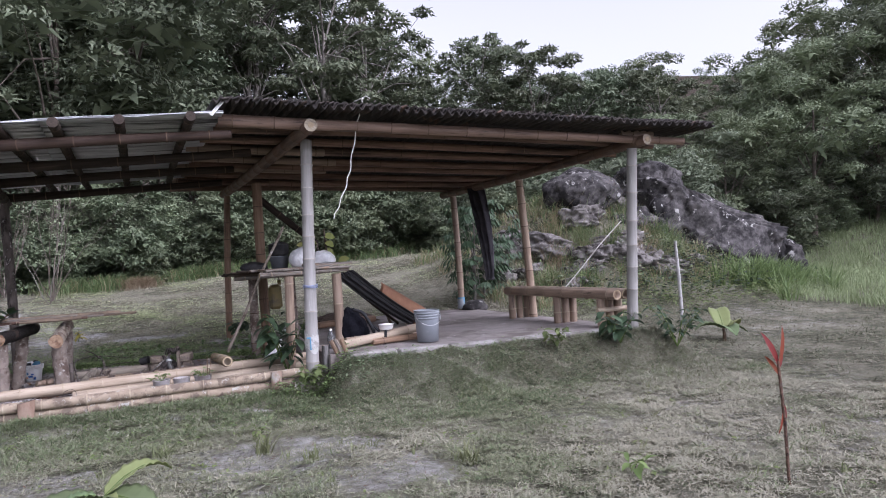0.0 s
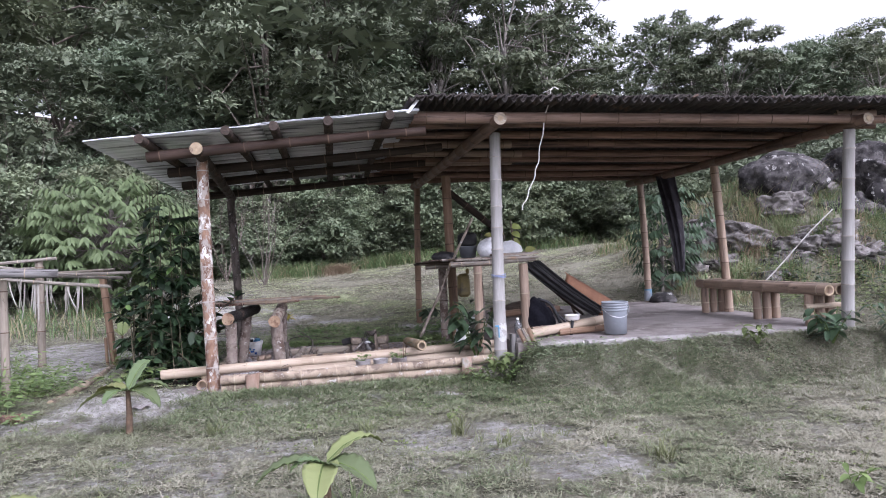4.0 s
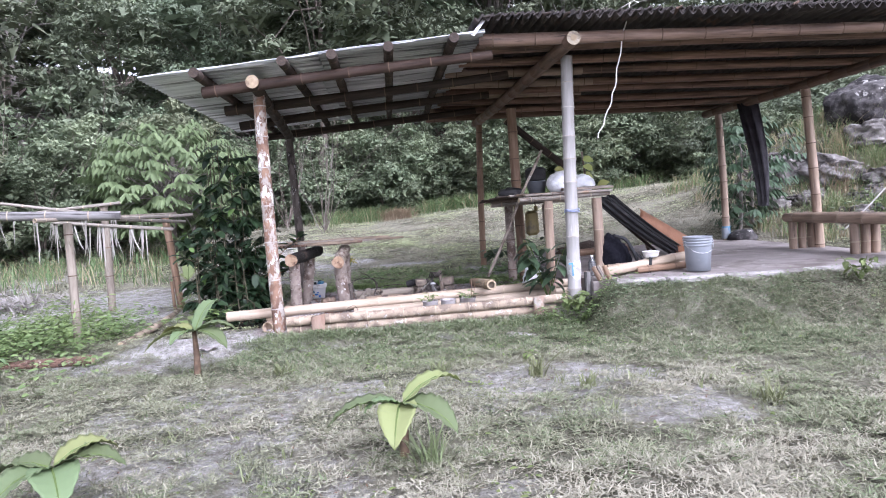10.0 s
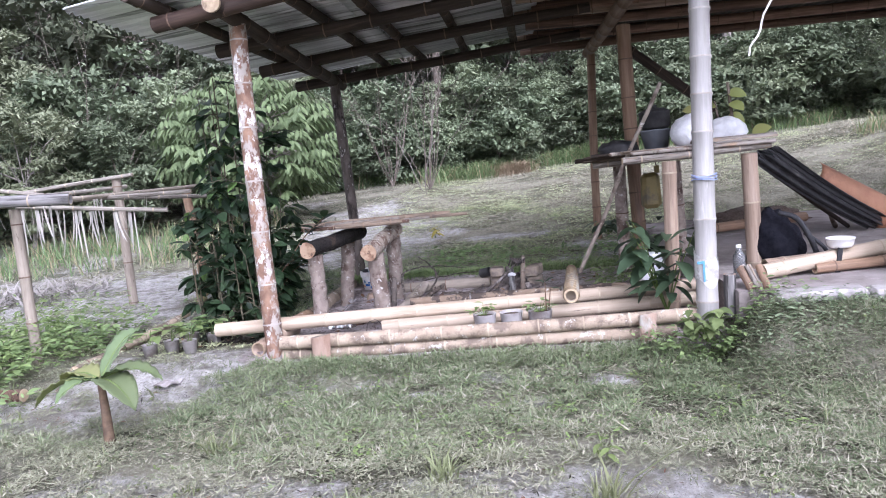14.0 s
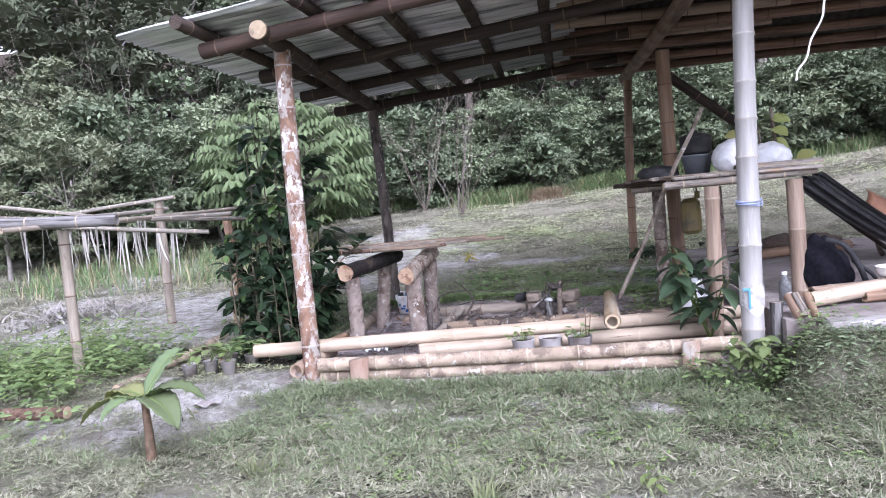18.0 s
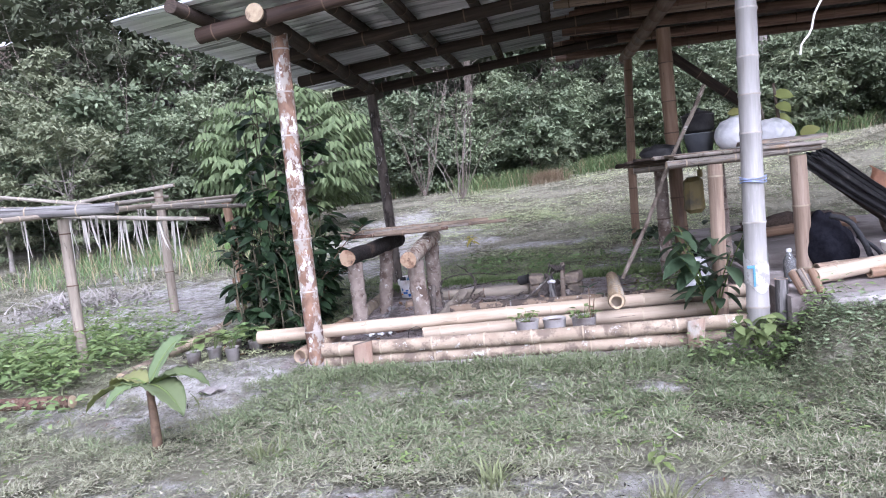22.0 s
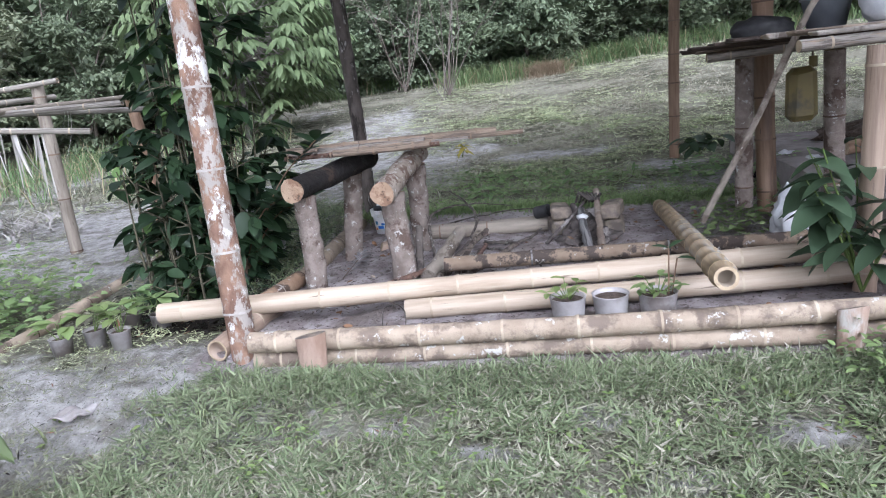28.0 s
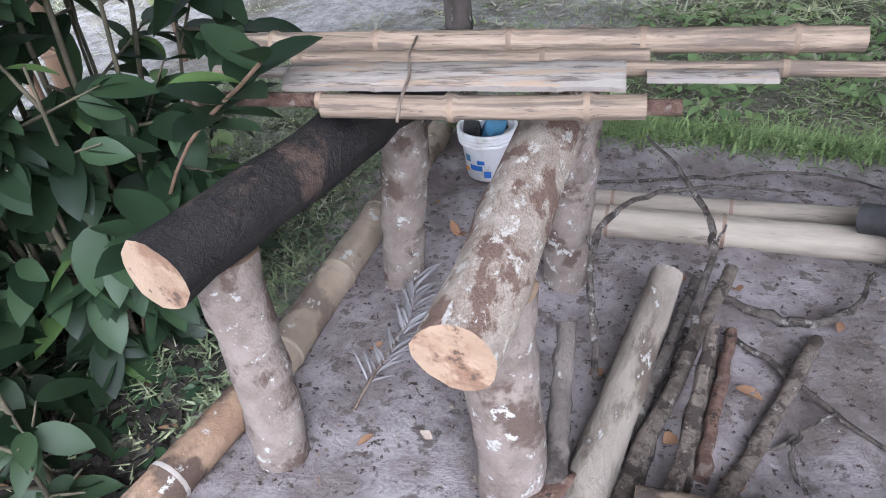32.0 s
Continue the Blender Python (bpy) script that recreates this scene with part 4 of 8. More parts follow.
# ---- the floor under the roof: trodden earth behind a low concrete edge ----
def slab_front(x):
    return 6.30 - 0.115 * (x - 1.6)


b = Builder()
b.grid(lambda u, v: (1.62 + 3.3 * u, slab_front(1.62 + 3.3 * u) + 0.1 + v * (10.25 - slab_front(1.62 + 3.3 * u)), SLAB - 0.006 + 0.02 * (float(fbm(u * 9, v * 9, 4, 3)) - 0.5)), 44, 44, 0)
b.grid(lambda u, v: (1.62 + 3.3 * u, slab_front(1.62 + 3.3 * u) + 0.1, 0.1 + v * (SLAB - 0.1)), 30, 2, 0)
b.grid(lambda u, v: (4.92, slab_front(4.92) + 0.1 + u * 4.3, SLAB - 0.28 + v * 0.28), 30, 2, 0)
b.grid(lambda u, v: (1.62, 10.3 - u * 3.9, SLAB - 0.28 + v * 0.28), 30, 2, 0)
b.grid(lambda u, v: (4.92 - 3.3 * u, 10.32, SLAB - 0.28 + v * 0.28), 30, 2, 0)
solo("floor", b, M["earthfloor"], (3.2, 8.0, SLAB), "trodden grey earth floor under the bamboo roof", "floor", kind="structure")
kerb = thing("kerb", (3.2, 6.1, 0.2), "low worn concrete edge of the shelter floor", "kerb", kind="structure")
x0 = 1.78
for k, w in enumerate((0.46, 0.5, 0.7, 0.56, 0.48, 0.44)):
    x1 = x0 + w
    ya, yb = slab_front(x0 + 0.01), slab_front(x1 - 0.01)
    b = Builder()
    mm = Matrix.Translation(((x0 + x1) / 2, (ya + yb) / 2 + 0.05, 0.235)) @ Matrix.Rotation(math.atan2(yb - ya, x1 - x0), 4, "Z")
    b.block((w - 0.012, 0.15 + 0.02 * rnd.random(), 0.31 + 0.02 * rnd.random()), mm, 0, 0.02, 0.008, k)
    part("kerb_stone", b, M["concrete"], kerb)
    x0 = x1

# ---- the bamboo shelter ----
def bam(name, parent, p0, p1, r, skin="brown", ring="nodedark", label="", end="cut", **kw):
    return part(name, culm(p0, p1, r, **kw), [M[skin], M[ring], M[end]], parent, label)


shelter = thing("shelter", (3.1, 8.0, 0.3), "open bamboo shelter with a blackened corrugated roof", "shelter", kind="structure")
bam("post", shelter, (1.47, 6.50, 0.2), (1.545, 6.62, 2.43), 0.061, "pale", "nodegrey", "pale grey bamboo post with raised rings", r1=0.054, node=0.24, seed=3, bend=0.004)
bam("post", shelter, (4.78, 5.98, 0.2), (4.75, 5.78, 2.26), 0.059, "pale", "nodegrey", "pale grey bamboo post with raised rings", r1=0.052, node=0.26, seed=4, bend=0.004)
bam("post", shelter, (4.80, 8.00, 0.3), (4.73, 8.08, 2.24), 0.051, "tan", seed=5, node=0.27)
bam("post", shelter, (4.78, 10.20, 0.3), (4.72, 10.18, 2.22), 0.051, "tan", seed=6, node=0.27)
bam("post", shelter, (1.17, 10.35, 0.25), (1.23, 10.37, 2.30), 0.045, "brown", seed=7, node=0.27)
bam("post", shelter, (1.37, 8.32, 0.2), (1.33, 8.34, 2.22), 0.056, "brown", seed=8, node=0.27)
part("wrap", Builder().tube([(4.775, 10.2, 0.40), (4.772, 10.2, 0.56)], [0.064, 0.06], 14, 0, None, 0, None, 0.06, 4), M["pail"], shelter, "grey-blue plastic wrapped round the post's foot")
# beams that run back from the two front posts, their cut ends showing at the front
beam_right = bam("beam", shelter, (4.76, 5.55, 2.315), (4.70, 10.55, 2.265), 0.054, "umberred", seed=12, end="greytan")
beam_left = bam("beam", shelter, (1.475, 6.10, 2.475), (1.21, 10.6, 2.335), 0.060, "umberred", seed=11, end="greytan")
for x_, y_, z_ in ((1.475, 6.10, 2.475), (4.76, 5.55, 2.315)):
    part("beam_end", Builder().tube([(x_, y_ - 0.006, z_), (x_, y_ + 0.02, z_)], 0.026, 12, 0, 0), M["cut"], beam_left if x_ < 2 else beam_right, "pale heart of the cut beam end")


def roof_point(u, v):
    """The underside of the main roof: u to the right along the front, v back."""
    fl, fr, br, bl = Vector((0.70, 6.17, 2.665)), Vector((5.36, 5.33, 2.41)), Vector((5.20, 10.65, 2.40)), Vector((0.45, 10.55, 2.475))
    return fl * (1 - u) * (1 - v) + fr * u * (1 - v) + br * u * v + bl * (1 - u) * v


# the front purlin is reddish tan, those behind it a darker brown
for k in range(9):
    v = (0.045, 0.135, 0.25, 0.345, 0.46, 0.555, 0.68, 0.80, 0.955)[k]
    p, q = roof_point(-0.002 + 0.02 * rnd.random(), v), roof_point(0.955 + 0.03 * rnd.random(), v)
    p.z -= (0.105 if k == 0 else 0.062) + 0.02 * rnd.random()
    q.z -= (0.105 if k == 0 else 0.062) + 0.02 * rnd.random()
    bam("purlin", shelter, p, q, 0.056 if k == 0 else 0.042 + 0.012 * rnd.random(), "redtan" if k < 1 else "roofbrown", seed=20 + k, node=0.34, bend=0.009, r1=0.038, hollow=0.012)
# a second layer of shorter poles at the left edge
for k, v in enumerate((0.33, 0.45, 0.57, 0.80)):
    p, q = roof_point(-0.02, v), roof_point(0.28 + 0.1 * rnd.random(), v + 0.01)
    p.z -= 0.09
    q.z -= 0.085
    bam("purlin", shelter, p, q, 0.042, "tan", seed=40 + k, node=0.3, hollow=0.014)

# roof sheets: narrow, overlapping, ridged from front to back
nsh = 6
for k in range(nsh):
    ua, ub = k / nsh - 0.008, (k + 1) / nsh + 0.008
    sag = 0.012 * rnd.random()
    fr_ = 0.02 * (rnd.random() - 0.5)

    def sheet(u, v, ua=ua, ub=ub, k=k, fr_=fr_, sag=sag):
        p = roof_point(ua + (ub - ua) * u, -0.01 + fr_ + v * 1.03)
        w = (ua + (ub - ua) * u) * 4.75
        p.z += 0.02 + 0.022 * math.sin(w * 2 * math.pi / 0.082) + 0.007 * (k % 2) + sag * math.sin(v * 9) + 0.012 * math.sin(w * 3.1)
        return p
    b = Builder()
    b.grid(sheet, 88, 8, 0, 0.012)
    part("roof_sheet", b, M["oldsheet"], shelter)
# a second and third layer of black sheet along the front edge
for k in range(12):
    lay = k % 2
    ua, ub = (k // 2) / 6 + 0.04 * lay - 0.01, min(1.0, (k // 2 + 1) / 6 + 0.04 * lay + 0.01)

    def lap(u, v, ua=ua, ub=ub, k=k, lay=lay):
        w = ua + (ub - ua) * u
        p = roof_point(w, -0.016 + 0.012 * lay + v * (0.10 + 0.05 * lay))
        p.z += 0.006 + 0.022 * lay + 0.022 * math.sin(w * 4.75 * 2 * math.pi / 0.082 + lay * 1.3) + 0.010 * math.sin(w * 17 + k)
        return p
    b = Builder()
    b.grid(lap, 88, 3, 0, 0.012)
    part("roof_sheet", b, M["oldsheet"], shelter)
# loose black offcuts that edge the front of the roof
for k in range(58):
    u = 0.012 + k * 0.0170
    p = roof_point(u, -0.012)
    b = Builder()
    mm = Matrix.Translation(p + Vector((0, 0.03 + 0.03 * rnd.random(), 0.004))) @ Matrix.Rotation(radians(-28 + 16 * rnd.random()), 4, "Y") @ Matrix.Rotation(radians(8 * rnd.random() - 14), 4, "X")
    b.block((0.062, 0.17, 0.014), mm, 0, 0.004, 0.006, k)
    part("roof_edge_strip", b, M["oldsheet"], shelter)
# a pole end and a pale batten that lie on the roof
b = Builder()
p = roof_point(0.80, 0.16)
b.tube([p + Vector((-0.25, 0.0, 0.06)), p + Vector((0.35, 0.05, 0.16))], 0.035, 10, 0, 1, 0.01)
solo("roof_pole", b, [M["silver"], M["cut"]], p + Vector((0, 0, 0.05)), "short weathered pole lying on the dark roof", "pole")
# bamboo gutter-like spacer under the right beam's front end
bam("bracket", shelter, (4.60, 5.76, 2.40), (4.92, 5.66, 2.37), 0.045, "tan", seed=60, hollow=0.015)

# ---- the lean-to with its zinc roof ----
leanto = thing("lean_to", (-0.6, 8.0, 0.1), "bamboo lean-to with a galvanised corrugated roof on dark poles", "shelter", kind="structure")
bam("post", leanto, (-1.199, 6.58, -0.1), (-1.250, 6.745, 2.25), 0.058, "lichen", "nodegrey", "red-brown bamboo post with white lichen patches", r1=0.054, node=0.30, seed=71, bend=0.01, bump=1.05)
bam("post", leanto, (-1.25, 9.02, 0.0), (-1.325, 9.08, 2.10), 0.049, "oldpost", "oldpost", "dark weathered post with grey lichen", seed=72, node=0.4)
beam_low = bam("beam", leanto, (-1.232, 6.37, 2.302), (-1.345, 9.42, 2.14), 0.052, "dark", "nodedark", "", seed=73)
cap_end = Builder().tube([(-1.2318, 6.362, 2.3025), (-1.232, 6.38, 2.3015)], 0.056, 16, 0, 0)
part("beam_end", cap_end, M["cut"], beam_low, "pale freshly cut beam end")


def lean_point(u, v):
    fl, fr, br, bl = Vector((-2.165, 6.42, 2.345)), Vector((0.74, 6.20, 2.535)), Vector((0.62, 9.55, 2.44)), Vector((-2.02, 9.42, 2.245))
    return fl * (1 - u) * (1 - v) + fr * u * (1 - v) + br * u * v + bl * (1 - u) * v


for k, (v, ua, ub) in enumerate(((0.045, 0.165, 1.03), (0.33, 0.15, 1.15), (0.63, 0.12, 1.15), (0.94, 0.10, 1.16))):
    p, q = lean_point(ua, v), lean_point(ub, v)
    p.z -= 0.115
    q.z -= 0.115
    bam("purlin", leanto, p, q, 0.05, "umber" if k == 0 else "dark", "nodedark", "", seed=80 + k, node=0.36, r1=0.04, hollow=0.012)
for k, u in enumerate((0.172, 0.42, 0.56, 0.72, 0.905)):
    p, q = lean_point(u, -0.055), lean_point(u + 0.02, 1.0)
    p.z -= 0.012
    q.z -= 0.045
    part("rafter", culm(p, q, 0.042, seed=90 + k, node=0.3, r1=0.036), [M["dark"], M["nodedark"], M["dark"]], leanto)
# zinc sheets: ridges along the front, four courses from back to front
for k in range(4):
    va, vb = k / 4 - 0.015, (k + 1) / 4 + 0.025
    for h, (ua, ub) in enumerate(((0.0, 0.52), (0.50, 1.0))):
        def zinc(u, v, ua=ua, ub=ub, va=va, vb=vb, k=k, h=h):
            p = lean_point(ua + (ub - ua) * u, va + (vb - va) * v)
            p.z += 0.036 + 0.015 * math.sin((va + (vb - va) * v) * 3.2 * 2 * math.pi / 0.076) + 0.006 * ((k + h) % 2) + 0.004 * math.sin(u * 7 + k)
            return p
        b = Builder()
        b.grid(zinc, 10, 96, 0, 0.004)
        part("roof_sheet", b, M["zinc"], leanto)
# a thin tube added as the sky-lit front lip of the zinc
b = Builder()
b.tube([lean_point(u, -0.016) + Vector((0, 0, 0.037 + 0.005 * math.sin(u * 23))) for u in np.linspace(0.0, 1.0, 22)], 0.0055, 6)
part("front_edge", b, M["zinc"], leanto, "thin lip added along the zinc sheets to catch the sky")
# the bent ridge strip where both roofs meet
b = Builder()
p = lean_point(1.0, 0.0)
b.block((0.17, 0.05, 0.006), Matrix.Translation(p + Vector((-0.05, -0.05, 0.075))) @ Matrix.Rotation(radians(-50), 4, "Y") @ Matrix.Rotation(radians(35), 4, "X"), 0, 0.003)
part("ridge_strip", b, M["white"], leanto, "bright bent metal strip")

# ---- round the hearth ----
def pole(name, p0, p1, r, skin, ring, label, group="", **kw):
    p = (Vector(p0) + Vector(p1)) / 2
    return solo(name, culm(p0, p1, r, **kw), [M[skin], M[ring], M["cut"]], (p.x, p.y, p.z - r), label, "bamboo pole", group)


edge = thing("retaining_wall", (0.1, 6.55, 0.0), "two stacked weathered bamboo poles held by short stakes", "retaining wall", kind="structure")
part("upper_pole", culm((-1.13, 6.52, 0.219), (1.47, 6.55, 0.238), 0.044, r1=0.041, node=0.29, seed=101, bend=0.006), [M["mossy"], M["node"], M["cut"]], edge)
part("lower_pole", culm((-1.13, 6.55, 0.132), (1.30, 6.56, 0.142), 0.043, r1=0.041, node=0.31, seed=102, bend=0.004), [M["mossy"], M["node"], M["cut"]], edge, "mossy half-buried bamboo pole")
for k, (x, h, y, w) in enumerate(((-0.85, 0.268, 6.452, 0.125), (1.12, 0.275, 6.455, 0.10))):
    def peg(u, v, x=x, h=h, y=y, w=w, k=k):
        a = 6.2832 * u
        wide = w * (0.36 + 0.16 * v + 0.02 * math.sin(3 * a + k))
        return (x + wide * math.cos(a) + 0.012 * (v - 0.5), y + 0.028 * math.sin(a) * (0.8 + 0.2 * v), -0.05 + (h + 0.05) * v + 0.012 * math.cos(a + k) * v)
    b = Builder().grid(peg, 16, 8, 0)
    b.grid(lambda u, v: tuple(Vector(peg(u, 1.0)).lerp(Vector((x, y, h)), v)), 16, 2, 1)
    part("stake", b, [M["peg"], M["brick"]], edge, "short weathered red-brown wooden peg")
pole("bamboo_pole", (-1.718, 6.84, 0.258), (1.60, 7.12, 0.302), 0.047, "fresh", "node", "long pale freshly cut bamboo pole on the earth", "loose poles", r1=0.044, node=0.32, seed=111, bend=0.006, hollow=0.012)
pole("bamboo_pole", (-0.553, 6.885, 0.199), (1.58, 7.0, 0.235), 0.045, "fresh", "node", "pale freshly cut bamboo pole on the earth", "loose poles", node=0.31, seed=112, bend=0.005, hollow=0.012)
pole("bamboo_pole", (-0.772, 7.147, 0.205), (1.15, 7.32, 0.225), 0.024, "silver", "node", "thin greyed bamboo pole behind the pale ones", "loose poles", node=0.36, seed=113, bend=0.01)
pole("bamboo_pole", (-0.58, 7.075, 0.232), (1.40, 7.205, 0.262), 0.035, "fresh", "node", "pale bamboo pole behind the long one", "loose poles", node=0.36, seed=114)
pole("bamboo_pole", (-0.454, 7.42, 0.245), (1.50, 7.53, 0.235), 0.038, "mottled", "oldbar", "mottled weathered bamboo pole beside the hearth", "loose poles", node=0.74, first=0.45, seed=115, bend=0.008, bump=1.10)
pole("hollow_pole", (-1.305, 6.55, 0.178), (-1.235, 7.05, 0.19), 0.048, "tan", "node", "short hollow bamboo pole with an open end", "loose poles", node=0.5, first=0.3, seed=116, hollow=0.008)
pole("edge_pole", (-1.36, 7.05, 0.185), (-1.29, 7.52, 0.185), 0.046, "edgebrown", "nodegrey", "orange-brown bamboo pole along the floor's edge", "edge poles", node=0.9, first=0.235, seed=117)
pole("edge_pole", (-1.295, 7.56, 0.16), (-1.31, 9.0, 0.175), 0.05, "mossy", "node", "weathered bamboo pole along the floor's edge", "edge poles", node=0.34, seed=118)
pole("bamboo_pole", (-0.75, 8.38, 0.185), (0.07, 8.40, 0.19), 0.046, "dusty", "nodedark", "dusty tan bamboo pole lying behind the hearth", "back poles", node=0.34, seed=119)
pole("bamboo_pole", (-0.75, 8.50, 0.18), (0.05, 8.53, 0.185), 0.038, "dusty", "nodedark", "dusty tan bamboo pole lying behind the hearth", "back poles", node=0.36, seed=120)
# thick ringed bamboo with its open end over the pale poles
b = culm((0.70, 6.40, 0.425), (0.785, 8.60, 0.215), 0.042, r1=0.04, node=0.15, first=0.07, seed=121, hollow=0.012, bump=1.2, bend=0.004)
solo("ringed_bamboo", b, [M["ringskin"], M["ringpale"], M["cut"]], (0.75, 7.4, 0.2), "thick short-jointed bamboo with pale rings, resting across the poles", "bamboo pole")


# ---- log bench with a top of split bamboo ----
def log(p0, p1, r, skin, seed, cut="cutwood", n=20, wob=0.07):
    p0, p1 = Vector(p0), Vector(p1)
    pts, rad, r0_ = [], [], random.Random(seed)
    m_ = 12
    for i in range(m_ + 1):
        f = i / m_
        pts.append(p0.lerp(p1, f) + Vector([(r0_.random() - 0.5) * 0.012 for _ in range(3)]) * (0 < i < m_))
        rad.append(r * (1 + 0.08 * (r0_.random() - 0.5)))
    return Builder().tube(pts, rad, n, 0, 1, 0, None, wob, seed), [M[skin], M[cut]]


bench = thing("log_bench", (-0.95, 7.7, PIT), "rough bench of two logs on stumps with a split bamboo top", "bench")
for p0, p1, r, skin, nm, lb in (((-1.16, 7.288, 0.712), (-0.98, 8.15, 0.745), 0.061, "charred", "log", "charred black log with a pale sawn end"),
                                ((-0.70, 7.285, 0.66), (-0.68, 8.20, 0.745), 0.061, "bark", "log", "pale flaky bark log with an orange sawn end")):
    b, mts = log(p0, p1, r, skin, int(r * 1000) + len(skin))
    part(nm, b, mts, bench, lb)
for x, y, x2, y2, top, r, k in ((-1.16, 7.42, -1.15, 7.43, 0.66, 0.056, 1), (-0.675, 7.46, -0.695, 7.47, 0.63, 0.063, 2), (-1.145, 8.05, -1.06, 8.02, 0.68, 0.055, 3), (-0.71, 8.14, -0.68, 8.06, 0.69, 0.058, 4)):
    b, mts = log((x, y, PIT - 0.12), (x2, y2, top), r, "legbark", 300 + k)
    part("leg", b, mts, bench)


def slat(p0, p1, r, skin="silver", seed=1, half=True):
    """A split or whole culm of the bench top."""
    p0, p1 = Vector(p0), Vector(p1)
    if not half:
        return culm(p0, p1, r, node=0.24, first=0.02 + 0.1 * (seed % 3), seed=seed, bend=0.012, hollow=0.01, bump=1.2)
    b, d = Builder(), (p1 - p0)
    s = d.normalized().cross(Vector((0, 0, 1))).normalized()
    length = d.length
    r0_ = random.Random(seed)
    joint = 0.1 + 0.15 * r0_.random()

    def fn(u, v):
        a = (u - 0.5) * 2.4
        q = abs(((v * length - joint) % 0.31) - 0.005) < 0.012 or v * length > length - 0.022
        k = r * (1.10 if q else 1.0) * (1 + 0.03 * math.sin(v * 19 + seed) * math.sin(u * 5))
        return p0 + d * v + s * math.sin(a) * k + Vector((0, 0, 1)) * (math.cos(a) - 0.35) * k * 0.6
    b.grid(fn, 6, 48, 0, 0.008)
    return b


zt = 0.848
for k, (p0, p1, r, skin, half) in enumerate((((-1.39, 7.876, zt), (-0.178, 8.029, zt), 0.023, "slattan", False), ((-1.26, 7.955, zt - 0.01), (-0.84, 8.005, zt - 0.01), 0.015, "dark", False),
                                              ((-1.19, 7.815, zt - 0.004), (-0.527, 7.906, zt - 0.004), 0.017, "slattan", False), ((-1.335, 7.762, zt - 0.008), (-0.90, 7.80, zt - 0.012), 0.019, "silver", True),
                                              ((-0.525, 7.831, zt - 0.006), (-0.322, 7.858, zt - 0.006), 0.019, "silver", True), ((-0.60, 7.862, zt - 0.012), (-0.02, 7.912, zt - 0.006), 0.013, "slattan", False),
                                              ((-1.14, 7.724, zt + 0.002), (-0.557, 7.804, zt + 0.002), 0.054, "silver", True), ((-1.03, 7.627, zt - 0.006), (-0.513, 7.700, zt - 0.006), 0.020, "slattan", False),
                                              ((-1.31, 7.636, zt - 0.012), (-0.98, 7.672, zt - 0.014), 0.013, "redwood", False), ((-0.56, 7.705, zt - 0.012), (-0.462, 7.722, zt - 0.012), 0.013, "redwood", False))):
    part("slat", slat(p0, p1, r, skin, 400 + k, half), [M[skin], M["noderim"], M["cut"]], bench)
tie = bow([(-0.958, 7.895, zt + 0.024), (-0.945, 7.84, zt + 0.026), (-0.925, 7.77, zt + 0.034), (-0.90, 7.70, zt + 0.022), (-0.885, 7.625, zt + 0.016), (-0.882, 7.594, zt - 0.01)])
part("tie", Builder().tube(tie, 0.0028, 6, 0, None, 0, None, 0.3, 2), M["twig"], bench, "thin dark vine tie")

# ---- hearth: bricks, burnt sticks, firewood ----
def brick(name, c, size, rz, tilt, seed, label):
    b = Builder()
    m_ = Matrix.Translation(c) @ Matrix.Rotation(radians(rz), 4, "Z") @ Matrix.Rotation(radians(tilt), 4, "Y")
    b.block(size, m_, 0, 0.014, 0.006, seed)
    return solo(name, b, M["brick"], (c[0], c[1], c[2] - size[2] / 2), label, "brick", "hearth bricks")


brick("brick", (0.15, 8.30, 0.20), (0.125, 0.22, 0.09), 8, 0, 1, "old sooty clay brick of the hearth")
brick("brick", (0.15, 8.31, 0.292), (0.12, 0.21, 0.075), 2, 4, 2, "old sooty clay brick of the hearth")
brick("brick", (0.47, 8.24, 0.20), (0.12, 0.21, 0.09), -6, 0, 3, "tan clay brick of the hearth")
brick("brick", (0.46, 8.25, 0.292), (0.115, 0.2, 0.085), -14, -3, 4, "tan clay brick of the hearth")


def stick(p0, p1, r, skin="twig", seed=1, name="stick", label="dry stick of firewood on the earth", kinks=14, bendy=0.007, cat="firewood", group="firewood"):
    r0_ = random.Random(seed)
    p0, p1 = Vector(p0), Vector(p1)
    pts = [p0.lerp(p1, i / kinks) + (Vector([(r0_.random() - 0.5) * bendy for _ in range(3)]) if 0 < i < kinks else Vector()) for i in range(kinks + 1)]
    rad = [r * (1 - 0.22 * i / kinks) * (0.90 + 0.20 * r0_.random()) for i in range(kinks + 1)]
    b = Builder().tube(pts, rad, 10, 0, 1, 0, None, 0.12, seed)
    lo = min(pts, key=lambda q: q.z)
    return solo(name, b, [M[skin], M["cutwood"] if r > 0.02 else M[skin]], lo - Vector((0, 0, r)), label, cat, group)


stick((0.30, 8.05, 0.17), (0.23, 8.36, 0.31), 0.022, "ash", 1, label="half-burnt stick propped on the hearth")
stick((0.30, 7.72, 0.165), (0.27, 8.25, 0.30), 0.026, "oldbar", 2, label="grey burnt stick in the hearth")
stick((0.37, 7.86, 0.165), (0.375, 8.32, 0.40), 0.022, "twig", 3, label="dark stick leaning on the hearth")
stick((0.06, 8.02, 0.16), (0.30, 8.28, 0.34), 0.012, "ash", 4, label="thin burnt stick on the hearth")
stick((0.33, 7.9, 0.16), (0.50, 8.08, 0.18), 0.02, "ash", 5, label="charred stub of wood in the ashes")
stick((0.20, 8.02, 0.17), (0.26, 8.12, 0.20), 0.03, "ash", 6, label="charred stub of wood in the ashes")
